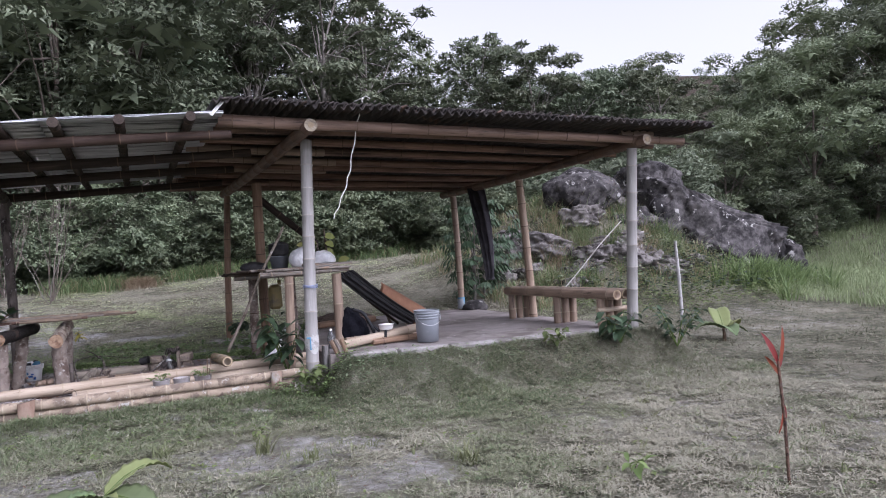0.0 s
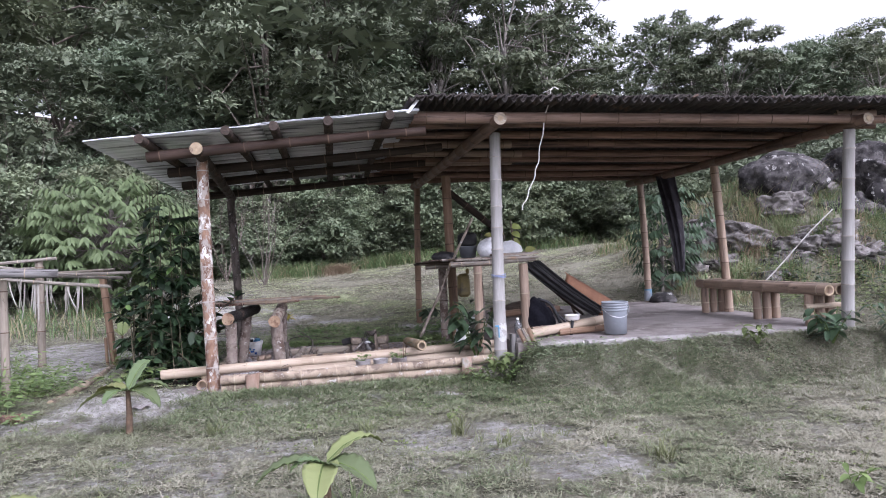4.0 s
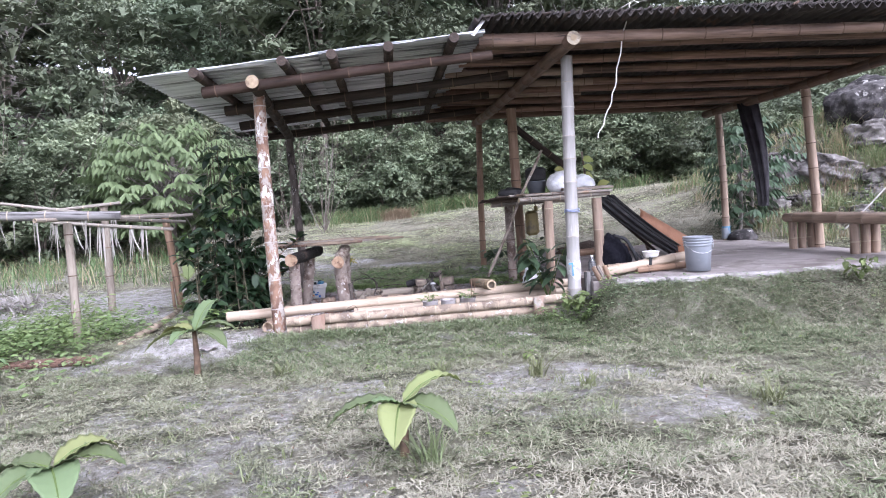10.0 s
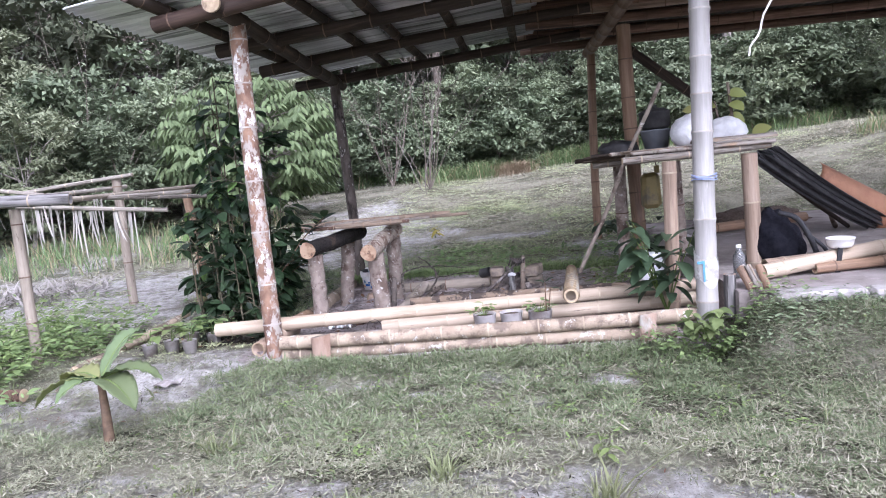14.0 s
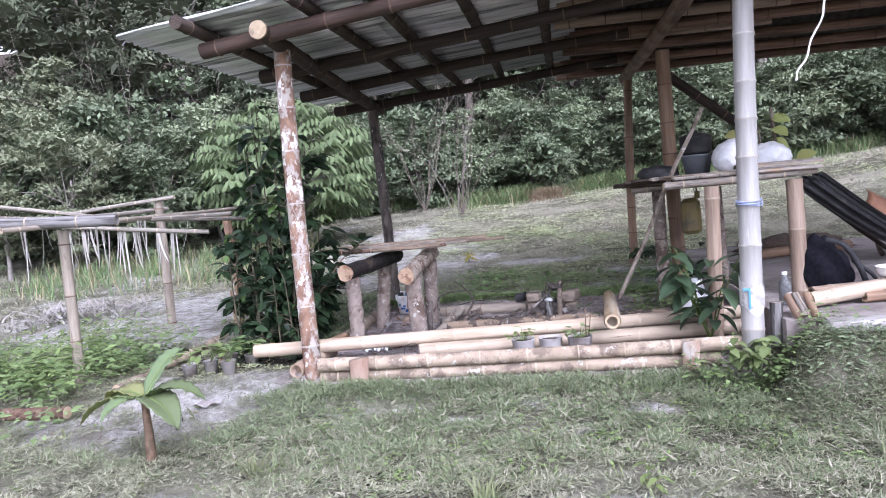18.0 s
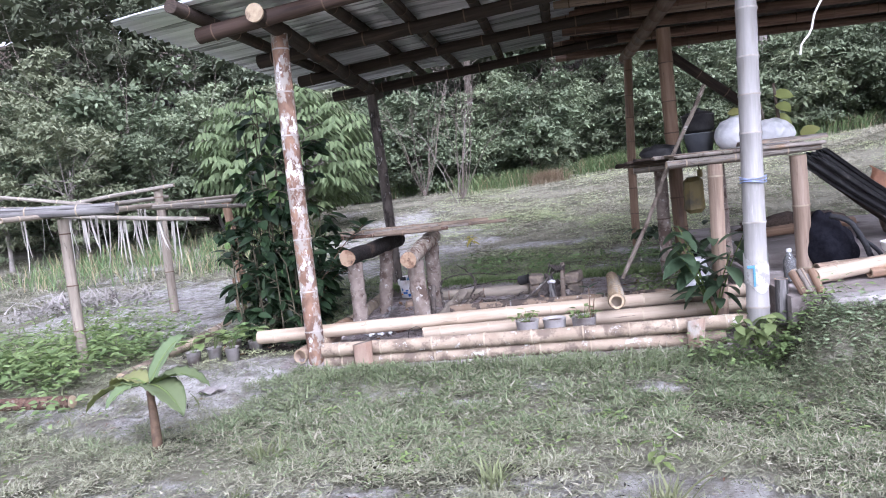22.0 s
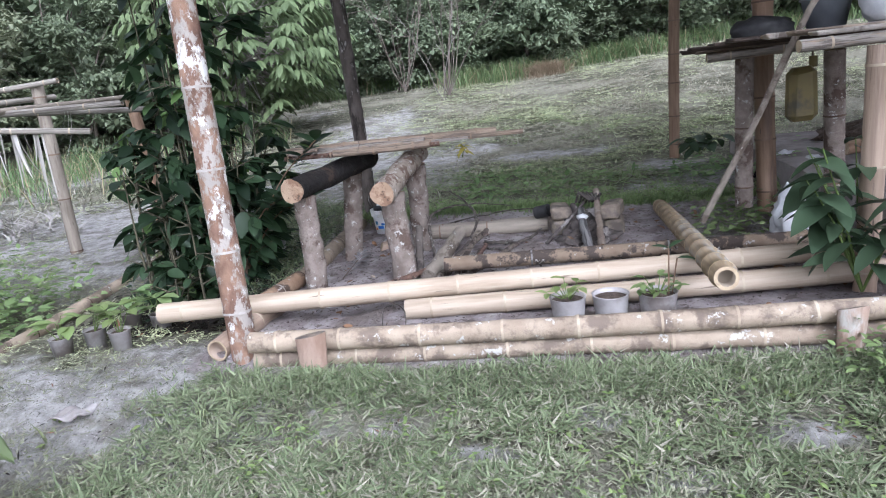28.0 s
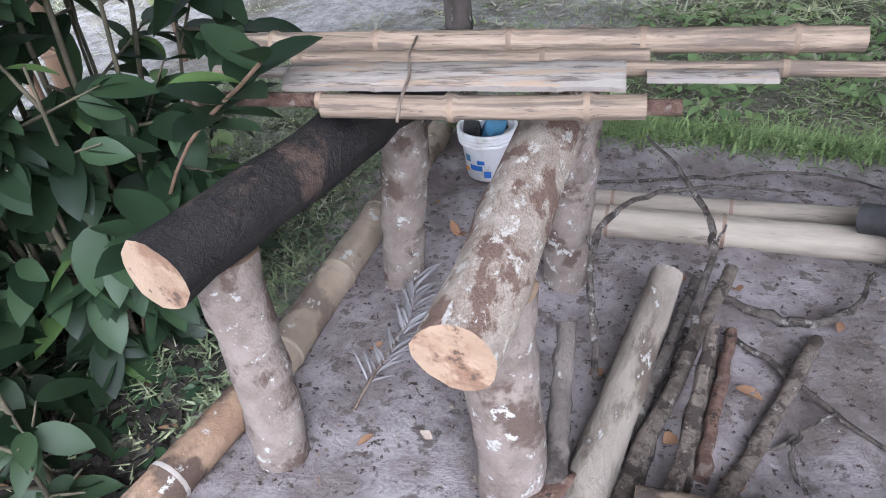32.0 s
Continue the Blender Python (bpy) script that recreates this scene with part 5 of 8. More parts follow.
stick((0.18, 7.80, 0.15), (0.24, 7.90, 0.16), 0.016, "ash", 7, label="small piece of charcoal on the earth")
b = Builder().tube([(0.00, 8.40, 0.27), (0.08, 8.36, 0.29)], 0.04, 14, 0, 0, 0.006)
solo("tin_can", b, M["sooty"], (0.06, 8.38, 0.23), "black sooty tin lying on the poles", "tin can")
b = Builder()
for k in range(6):
    b.tube([(0.25 + 0.02 * k, 8.33, 0.33), (0.27 + 0.025 * k, 8.30 - 0.02 * k, 0.40), (0.33 + 0.01 * k, 8.22, 0.36)], 0.008, 6, 0, None, 0, None, 0.2, k)
solo("burnt_rag", b, M["ash"], (0.3, 8.28, 0.32), "tangle of burnt wire and rag on the hearth", "debris")
# firewood heap between bench and hearth
b = Builder().tube([Vector((-0.548, 7.44, 0.172)).lerp(Vector((-0.450, 8.06, 0.262)), k / 9) + Vector((0, 0, 0.004 * math.sin(2.1 * k))) for k in range(10)], [0.045 - 0.0010 * k + 0.0012 * math.sin(3.7 * k) for k in range(10)], 16, 0, 1, 0, None, 0.10, 5)
solo("split_log", b, M["plank"], (-0.5, 7.7, 0.15), "greyed lichened half log on the firewood", "firewood", "firewood")
for k, (p0, p1, r, s) in enumerate((((-0.515, 7.36, 0.165), (-0.303, 8.16, 0.235), 0.019, "stickbark"), ((-0.495, 7.58, 0.165), (-0.372, 8.17, 0.20), 0.015, "greytwig"), ((-0.41, 7.36, 0.165), (-0.340, 7.90, 0.262), 0.017, "stickbark"),
                                    ((-0.345, 7.57, 0.165), (-0.295, 7.98, 0.19), 0.016, "redwood"), ((-0.375, 7.54, 0.16), (-0.325, 7.93, 0.172), 0.013, "stickbark"), ((-0.405, 7.27, 0.168), (-0.114, 8.01, 0.175), 0.019, "stickbark"),
                                    ((-0.46, 7.50, 0.165), (-0.39, 7.97, 0.178), 0.014, "greytwig"), ((-0.596, 7.46, 0.185), (-0.622, 7.69, 0.39), 0.024, "oldpost"))):
    stick(p0, p1, r, s, 20 + k, bendy=0.007)
bark = (Vector((-0.84, 7.16, 0.158)), Vector((-0.57, 7.49, 0.185)))
b = Builder().grid(lambda u, v: bark[0].lerp(bark[1], v) + Vector((0.78, -0.62, 0)) * math.sin((u - 0.5) * 2.5) * 0.042 * (1 - 0.35 * v) + Vector((0, 0, 0.034 * math.cos((u - 0.5) * 2.5 + 0.5 * math.sin(v * 5)))), 10, 16, 0, 0.007)
solo("peeled_bark", b, M["redwood"], (-0.7, 7.3, 0.15), "curled red-brown strip of peeled bark on the earth", "bark")


def branch(lines, label):
    b = Builder()
    for k, (pts, rad) in enumerate(lines):
        r0_ = random.Random(len(label) + k)
        q = [Vector(v) + Vector([(r0_.random() - 0.5) * 0.009 for _ in range(3)]) for v in bow(pts)]
        b.tube(q, [r_ * (0.52 + 0.25 * r0_.random()) for r_ in taper(rad, len(q))], 8, 0, None, 0, None, 0.3, k)
    p = min((Vector(p) for pts, _ in lines for p in pts), key=lambda v: v.z)
    return solo("dry_branch", b, M["greytwig"], p - Vector((0, 0, 0.01)), label, "branch", "dry branches")


branch([([(-0.564, 7.77, 0.165), (-0.585, 7.84, 0.25), (-0.605, 7.90, 0.324), (-0.613, 8.05, 0.38), (-0.522, 8.20, 0.392), (-0.33, 8.31, 0.375), (-0.145, 8.39, 0.333)], [0.013, 0.013, 0.012, 0.012, 0.009, 0.007, 0.004]), ([(-0.605, 7.95, 0.33), (-0.63, 7.98, 0.40)], [0.006, 0.003])], "crooked dry branch arching over the firewood")
branch([([(-0.40, 7.80, 0.18), (-0.36, 8.08, 0.275), (-0.362, 8.15, 0.337), (-0.438, 8.30, 0.402), (-0.549, 8.40, 0.455)], [0.015, 0.014, 0.013, 0.010, 0.005]), ([(-0.36, 8.12, 0.31), (-0.33, 8.15, 0.36)], [0.007, 0.004])], "forked dry branch standing in the firewood")
branch([([(-0.306, 8.00, 0.165), (-0.20, 7.90, 0.175), (-0.102, 7.80, 0.17), (0.027, 7.70, 0.168), (0.147, 7.64, 0.162)], [0.010, 0.010, 0.009, 0.008, 0.005])], "thin crooked branch lying on the earth")
branch([([(-0.295, 7.60, 0.16), (-0.225, 7.67, 0.17), (-0.165, 7.72, 0.175), (-0.10, 7.79, 0.175)], [0.007, 0.007, 0.006, 0.005]), ([(-0.165, 7.72, 0.175), (-0.19, 7.65, 0.175), (-0.161, 7.59, 0.16)], [0.007, 0.007, 0.006])], "forked dark twig lying on the earth")
branch([([(-0.318, 8.12, 0.17), (-0.206, 8.07, 0.172), (-0.111, 8.075, 0.172), (-0.02, 8.15, 0.18), (0.03, 8.27, 0.20)], [0.017, 0.018, 0.016, 0.012, 0.008])], "red-brown crooked branch on the earth")
branch([([(-0.72, 8.62, 0.17), (-0.40, 8.60, 0.23), (-0.1, 8.66, 0.25), (0.12, 8.64, 0.22)], [0.008, 0.008, 0.007, 0.004])], "thin branch lying over the back poles")
branch([([(-0.45, 6.62, 0.15), (-0.38, 6.70, 0.19), (-0.28, 6.78, 0.16)], [0.005, 0.005, 0.003]), ([(-0.62, 6.66, 0.15), (-0.60, 6.70, 0.27), (-0.52, 6.68, 0.28), (-0.50, 6.64, 0.15)], [0.003, 0.003, 0.003, 0.003])], "thin twigs on the earth behind the retaining poles")
b, mts = log((-0.98, 8.16, 0.175), (-0.84, 8.24, 0.175), 0.035, "tan", 7, "cut")
solo("log_offcut", b, mts, (-0.9, 8.2, 0.14), "short round offcut of bamboo on the earth", "firewood", "firewood")


# ---- buckets and pots ----
def bucket(name, at, r0, r1, h, mats, label, ribs=True, n=28):
    th = thing(name, at, label, "bucket")
    x, y, z = at
    prof = [(0.001, 0.004), (r0, 0.004), (r0 + (r1 - r0) * 0.7, h * 0.70)]
    if ribs:
        for f in (0.74, 0.82, 0.90):
            rr = r0 + (r1 - r0) * f
            prof += [(rr, h * f - 0.006), (rr + 0.010, h * f), (rr + 0.010, h * f + 0.008), (rr, h * f + 0.012)]
    prof += [(r1, h - 0.012), (r1 + 0.008, h - 0.008), (r1 + 0.008, h), (r1 - 0.003, h), (r1 - 0.006, h - 0.02), (r0 - 0.004, 0.02), (0.001, 0.02)]
    part("body", Builder().lathe(prof, at, n), mats, th)
    return th


pail = bucket("bucket", (2.70, 6.62, SLAB), 0.108, 0.127, 0.325, M["pail"], "grey ribbed plastic bucket standing on the earth floor")
pts = [(2.70 + 0.136 * math.cos(a), 6.62 - 0.02 - 0.10 * math.sin(a), SLAB + 0.272 - 0.10 * math.sin(a)) for a in np.linspace(0, math.pi, 13)]
part("handle", Builder().tube(pts, 0.0035, 6), M["zinc"], pail, "thin wire handle")
for sx in (-1, 1):
    part("handle_lug", Builder().block((0.02, 0.03, 0.03), Matrix.Translation((2.70 + sx * 0.130, 6.60, SLAB + 0.272)), 0, 0.005), M["pail"], pail.children[0])

tub = bucket("paint_bucket", (-1.06, 8.66, PIT), 0.072, 0.092, 0.175, M["white"], "white plastic paint tub with blue print, full of rubbish", True)
for a0, a1, z0, z1, mt in ((-2.1, -1.55, 0.045, 0.065, "blue"), (-1.75, -1.45, 0.07, 0.085, "blue"), (-2.3, -2.05, 0.075, 0.10, "cyan"), (-2.5, -2.2, 0.035, 0.05, "orange"), (-1.5, -1.2, 0.02, 0.045, "blue")):
    b = Builder().grid(lambda u, v: (-1.06 + (0.0745 + 0.12 * (z0 + (z1 - z0) * v)) * math.cos(a0 + (a1 - a0) * u), 8.66 + (0.0745 + 0.12 * (z0 + (z1 - z0) * v)) * math.sin(a0 + (a1 - a0) * u), PIT + z0 + (z1 - z0) * v), 6, 2, 0)
    part("print", b, M[mt], tub)
for k, (dx, dy, dz, mt, rz) in enumerate(((-0.03, 0.02, 0.165, "white", 20), (0.03, -0.02, 0.17, "cyan", 60), (0.02, 0.04, 0.175, "blackbits", -30), (-0.04, -0.03, 0.16, "sooty", 5), (0.0, 0.0, 0.15, "cyan", 110))):
    b = Builder().block((0.055, 0.035, 0.075), Matrix.Translation((-1.06 + dx, 8.66 + dy, PIT + dz)) @ Matrix.Rotation(radians(rz), 4, "Z") @ Matrix.Rotation(radians(25), 4, "X"), 0, 0.004, 0.004, k)
    solo("carton", b, M[mt], (-1.06 + dx, 8.66 + dy, PIT + dz - 0.04), "crumpled small carton in the tub", "rubbish", "rubbish in the tub")


def seedling(parent, c, n, spread, height, leaf, seed, lens=(0.03, 0.06), up=0.6):
    """Leaves and thin stalks of a small plant under its thing."""
    g = np.random.default_rng(seed)
    base, axis, nor = [], [], []
    b = Builder()
    for k in range(n):
        a = g.random() * 6.28
        rr, hh = spread * math.sqrt(g.random()), height * (0.3 + 0.7 * g.random())
        tip = Vector(c) + Vector((rr * math.cos(a), rr * math.sin(a), hh))
        b.tube([Vector(c) + Vector((rr * 0.2 * math.cos(a), rr * 0.2 * math.sin(a), 0)), tip], [0.0025, 0.0015], 5)
        for _ in range(2):
            a2 = a + (g.random() - 0.5) * 3
            base.append(tip)
            axis.append((math.cos(a2), math.sin(a2), up * (g.random() - 0.3)))
            nor.append((0, 0, 1))
    ln = g.uniform(lens[0], lens[1], len(base))
    o = np.array(place_of(parent))
    part("stalk", b, M["greenstem"], parent)
    part("foliage", leaf_mesh("foliage", np.array([tuple(q) for q in base]) - o, np.array(axis), np.array(nor), ln, ln * 0.55, L[leaf]), None, parent)


def grow_pot(at, h, r, label, seed, leaf=None, n=9, sprout=False):
    th = thing("grow_pot", at, label, "plant pot", "grow pots")
    prof = [(0.001, 0.003), (r * 0.82, 0.003), (r * 0.9, h * 0.5), (r, h - 0.004), (r + 0.003, h), (r - 0.003, h), (r - 0.005, h - 0.02)]
    part("pot", Builder().lathe(prof, at, 20), M["potplastic"], th)
    x, y, z = at
    soil = Builder().lathe([(r - 0.004, h - 0.018), (r * 0.5, h - 0.012), (0.001, h - 0.008)], at, 16)
    part("soil", soil, M["potsoil"], th)
    if leaf:
        seedling(th, (x, y, z + h - 0.012), n, r * 1.1, 0.07, leaf, seed)
    if sprout:
        b = Builder().tube([(x + 0.04, y, z + h - 0.02), (x + 0.045, y, z + h + 0.17)], [0.004, 0.003], 6)
        b.tube([(x + 0.055, y + 0.01, z + h - 0.02), (x + 0.075, y, z + h + 0.13)], [0.003, 0.003], 6)
        part("sprout_stem", b, M["stem"], th)
        ba = np.array([(x + 0.045, y, z + h + 0.17), (x + 0.045, y, z + h + 0.17), (x + 0.075, y, z + h + 0.13)]) - np.array(at)
        part("sprout_leaves", leaf_mesh("sprout_leaves", ba, np.array([(-1, 0.2, 0.3), (0.8, 0.2, 0.5), (1, -0.3, 0.1)]), np.array([(0, 0, 1.0)] * 3), 0.07, 0.035, L["bush"]), None, th)
    return th


grow_pot((0.161, 6.70, PIT), 0.135, 0.072, "clear plastic pot of soil with round-leaved seedlings", 1, "weedlight", 9)
grow_pot((0.33, 6.71, PIT), 0.135, 0.072, "clear plastic pot filled with bare soil", 2)
grow_pot((0.51, 6.69, PIT), 0.14, 0.075, "clear plastic pot with small seedlings and a thin sprout", 3, "weed", 14, True)
# dry frond, fallen leaves and a scrap of plastic on the earth
base, axis = [], []
for k in range(26):
    f = k / 26
    c = np.array((-1.055 - 0.035 * f + 0.05 * math.sin(f * 3.2), 7.64 + 0.37 * f, PIT + 0.012 + 0.035 * math.sin(f * 3)))
    for s in (-1, 1):
        base.append(c)
        axis.append((s * (0.55 + 0.5 * rng.random()) * (1 - 0.45 * f), 0.9, 0.05 + 0.55 * rng.random()))
fr = thing("dry_frond", (-1.1, 7.65, PIT), "grey dried palm frond lying on the earth", "dead leaf")
part("frond_blade", leaf_mesh("frond_blade", np.array(base) - np.array(fr.location), np.array(axis), np.array([(0, 0, 1.0)] * 52), rng.uniform(0.05, 0.12, 52), rng.uniform(0.005, 0.011, 52), L["frond"], 0.35, 0.3), None, fr)["kind"] = "stuff"
part("rib", Builder().tube([(-1.055, 7.56, PIT + 0.01), (-1.055, 7.64, PIT + 0.014), (-1.03, 7.82, PIT + 0.047), (-1.09, 8.01, PIT + 0.015)], [0.004, 0.004, 0.003, 0.001], 6), M["twig"], fr)
cr = np.random.default_rng(404)
n_ = 2300
base = np.stack([cr.uniform(-1.3, 1.55, n_), cr.uniform(6.62, 8.8, n_), np.zeros(n_)], 1)
keep = fbm(base[:, 0] * 2.2, base[:, 1] * 2.2, 91, 3) + 0.35 * cr.random(n_) > 0.62
base = base[keep]
base[:, 2] = ground_z(base[:, 0], base[:, 1]) + 0.001
ln = cr.uniform(0.005, 0.017, len(base)) * (1 + 1.2 * (cr.random(len(base)) < 0.08))
crumbs = leaf_mesh("soil_crumbs", base, unit(len(base), cr) * np.array([1, 1, 0.35]), np.array([0, 0, 1.0]) + unit(len(base), cr) * 0.7, ln, ln * cr.uniform(0.3, 0.8, len(base)), [M["ash"], M["twig"], M["brick"]], 0.1, 0.25, 1, cr.integers(0, 3, len(base)))
tagged(new("soil_crumbs", crumbs), "dark crumbs, chips and bits of leaf on the trodden earth", "debris", kind="stuff")
dl = rng.uniform(0, 1, (60, 2))
base = np.stack([-1.25 + 2.6 * dl[:, 0], 6.75 + 2.0 * dl[:, 1], np.zeros(60)], 1)
base[:, 2] = ground_z(base[:, 0], base[:, 1]) + 0.006
ax = unit(60) * np.array([1, 1, 0.15])
ob = new("fallen_leaves", leaf_mesh("fallen_leaves", base, ax, np.array([(0, 0, 1.0)] * 60) + unit(60) * 0.3, rng.uniform(0.03, 0.075, 60), rng.uniform(0.015, 0.04, 60), L["deadleaf"], 0.1))
tagged(ob, "scattered brown fallen leaves on the earth floor", "dead leaves", kind="stuff")
b = Builder().grid(lambda u, v: (-1.04 + 0.2 * u, 7.08 + 0.05 * v + 0.02 * u, PIT + 0.02 + 0.012 * math.sin(u * 17) * math.cos(v * 5) + 0.008 * math.sin(u * 43)), 24, 6, 0, 0.002)
solo("plastic_scrap", b, M["bagwhite"], (-0.95, 7.1, PIT), "crumpled scrap of clear plastic on the earth", "rubbish")

# ---- the work table under the roof ----
table = thing("work_table", (1.55, 7.6, 0.3), "rough bamboo work table with loose weathered boards on top", "table")
for k, (p0, p1, r, s) in enumerate((((1.36, 6.95, 0.12), (1.385, 6.97, 1.13), 0.044, "tan"), ((1.93, 7.16, 0.30), (1.915, 7.14, 1.13), 0.05, "tan"), ((1.22, 8.25, 0.25), (1.215, 8.22, 1.10), 0.05, "legbark"), ((1.64, 8.05, 0.28), (1.60, 8.0, 1.10), 0.052, "legbark"))):
    part("leg", culm(p0, p1, r, node=0.38, seed=500 + k, bend=0.004), [M[s], M["node"] if k < 2 else M["nodedark"], M["cut"]], table)
for k, (p0, p1, r) in enumerate((((1.10, 6.98, 1.155), (2.04, 7.12, 1.175), 0.024), ((1.0, 8.15, 1.12), (1.9, 8.12, 1.13), 0.026))):
    part("rail", culm(p0, p1, r, node=0.3, seed=510 + k), [M["silver"], M["node"], M["cut"]], table)
for k, (x0_, y0_, x1_, y1_, w, s, z) in enumerate(((1.16, 7.02, 2.06, 7.10, 0.085, "silver", 1.195), (1.12, 7.13, 2.02, 7.22, 0.09, "mossy", 1.20), (1.05, 7.27, 2.0, 7.34, 0.10, "silver", 1.205), (0.95, 7.42, 1.95, 7.46, 0.11, "dark", 1.195),
                                                 (0.90, 7.56, 1.9, 7.60, 0.11, "dark", 1.19), (0.92, 7.70, 1.93, 7.74, 0.10, "twig", 1.185), (0.85, 7.84, 1.9, 7.87, 0.10, "dark", 1.175), (0.92, 7.98, 1.92, 8.0, 0.10, "twig", 1.17), (0.86, 8.12, 1.9, 8.16, 0.09, "dark", 1.165))):
    b = Builder()
    d = Vector((x1_ - x0_, y1_ - y0_, 0))
    m_ = Matrix.Translation(((x0_ + x1_) / 2, (y0_ + y1_) / 2, z)) @ Matrix.Rotation(math.atan2(d.y, d.x), 4, "Z") @ Matrix.Rotation(radians(rnd.uniform(-1.2, 1.2)), 4, "Y")
    b.block((d.length, w, 0.018), m_, 0, 0.005, 0.006, k)
    part("board", b, M[s], table)
b = Builder().grid(lambda u, v: (1.55 + 0.52 * v, 7.06 + 0.06 * v + math.sin((u - 0.5) * 2.6) * 0.06, 1.222 + math.cos((u - 0.5) * 2.6) * 0.028), 8, 12, 0, 0.008)
solo("split_bamboo", b, M["silver"], (1.8, 7.1, 1.21), "greyed half bamboo lying on the table's front edge", "bamboo")


def blob(name, at, size, mat, label, category, seed, rough_=0.16, squash=0.75, n=3):
    """A soft, crumpled heap: a sphere pushed about by noise, flat below."""
    bm = bmesh.new()
    bmesh.ops.create_icosphere(bm, subdivisions=n, radius=1.0)
    for v in bm.verts:
        k = noise.noise(v.co * 1.7 + Vector((seed, 0, 0))) * rough_ + noise.noise(v.co * 4.5 + Vector((0, seed, 0))) * rough_ * 0.7 + noise.noise(v.co * 10 + Vector((0, 0, seed))) * rough_ * 0.3
        v.co *= 1 + k
        v.co.z = max(v.co.z, -squash)
        v.co.x, v.co.y, v.co.z = v.co.x * size[0], v.co.y * size[1], (v.co.z + squash) * size[2] / (1 + squash)
    me = bpy.data.meshes.new(name)
    bm.to_mesh(me)
    bm.free()
    for p in me.polygons:
        p.use_smooth = True
    me.materials.append(M[mat])
    ob = new(name, me)
    ob.location = at
    return tagged(ob, label, category)


for k, (ax_, ay_, w, h) in enumerate(((0.28, 8.20, 0.13, 0.13), (0.36, 8.10, 0.12, 0.07), (0.22, 8.06, 0.10, 0.05))):
    blob("burnt_clod", (ax_, ay_, PIT - 0.01), (w, w * 0.9, h), "ash", "burnt clod of grey ash and charcoal in the hearth", "ash", 60 + k, 0.4, 0.3, 4)
blob("ash_lump", (0.278, 8.13, 0.27), (0.035, 0.03, 0.035), "bagwhite", "white lump of burnt plastic on the hearth", "ash", 71, 0.4, 0.4, 2)
blob("plastic_bag", (1.625, 7.40, 1.215), (0.15, 0.13, 0.215), "bagwhite", "full knotted white plastic bag on the table", "bag", 3, 0.10, 0.7, 4)
blob("plastic_bag", (1.84, 7.38, 1.212), (0.13, 0.11, 0.17), "bagwhite", "smaller full white plastic bag on the table", "bag", 8, 0.11, 0.7, 4)
blob("plastic_bag", (1.36, 7.80, 0.15), (0.11, 0.10, 0.29), "bagwhite", "crumpled white plastic bag on the ground under the table", "bag", 12, 0.3, 0.8, 4)
blob("soil_mound", (2.62, 9.72, SLAB - 0.01), (0.48, 0.22, 0.15), "potsoil", "low mound of dark soil at the back of the floor", "soil", 21, 0.3, 0.3, 4)
basin = thing("basin", (1.42, 7.62, 1.205), "dark grey plastic basin on the table", "basin")
part("body", Builder().lathe([(0.001, 0.004), (0.08, 0.004), (0.105, 0.13), (0.115, 0.135), (0.115, 0.142), (0.10, 0.14), (0.076, 0.014), (0.001, 0.014)], (1.42, 7.62, 1.205), 24), M["greypan"], basin)
potb = thing("cooking_pot", (1.42, 7.63, 1.345), "sooty black cooking pot set on the basin", "pot")
part("body", Builder().lathe([(0.001, 0.004), (0.085, 0.004), (0.108, 0.03), (0.108, 0.12), (0.116, 0.124), (0.104, 0.13), (0.10, 0.02), (0.001, 0.02)], (1.42, 7.63, 1.345), 22), M["sooty"], potb)
part("lid", Builder().lathe([(0.110, 0.129), (0.07, 0.15), (0.02, 0.158), (0.018, 0.176), (0.001, 0.178)], (1.42, 7.63, 1.345), 22), M["sooty"], potb)
sack = blob("dark_sack", (1.16, 7.70, 1.20), (0.15, 0.11, 0.10), "sooty", "flat dark sack at the end of the table", "sack", 17, 0.25, 0.5, 3)
cut_ = thing("plant_cuttings", (1.93, 7.5, 1.21), "upright cuttings with yellow-green leaves behind the bags", "plant")
b = Builder().tube([(1.93, 7.5, 1.21), (1.90, 7.52, 1.62)], [0.012, 0.01], 7).tube([(1.86, 7.55, 1.21), (1.82, 7.56, 1.50)], [0.009, 0.007], 7)
part("stem", b, M["twig"], cut_)
for q, d_ in zip(((1.90, 7.52, 1.55), (1.91, 7.5, 1.48), (1.82, 7.56, 1.48), (1.70, 7.52, 1.44), (1.90, 7.52, 1.40), (2.02, 7.42, 1.26)), ((0.7, -0.4, -0.1), (0.4, -0.8, -0.3), (-0.6, -0.6, 0.1), (-0.7, -0.5, 0.2), (0.8, -0.3, -0.4), (0.7, -0.5, 0.3))):
    part("leaf", leaf_mesh("leaf", np.array([q]) - np.array(cut_.location), np.array([d_]), np.array([(0, -1.0, 0.6)]), 0.12, 0.085, L["yellowgreen"], 0.3, 0.1, 3), None, cut_)
can_ = thing("jerry_can", (1.42, 7.86, 0.72), "dirty yellow plastic jerry can hanging under the table", "jerry can")
part("body", Builder().block((0.135, 0.10, 0.27), Matrix.Translation((1.40, 7.86, 0.90)), 0, 0.03, 0.006, 3), M["yellow"], can_)
part("neck", Builder().tube([(1.45, 7.86, 1.03), (1.45, 7.86, 1.085)], 0.02, 12), M["yellow"], can_)
part("hook", Builder().tube([(1.45, 7.86, 1.08), (1.44, 7.86, 1.13), (1.46, 7.88, 1.17)], 0.005, 6), M["twig"], can_)
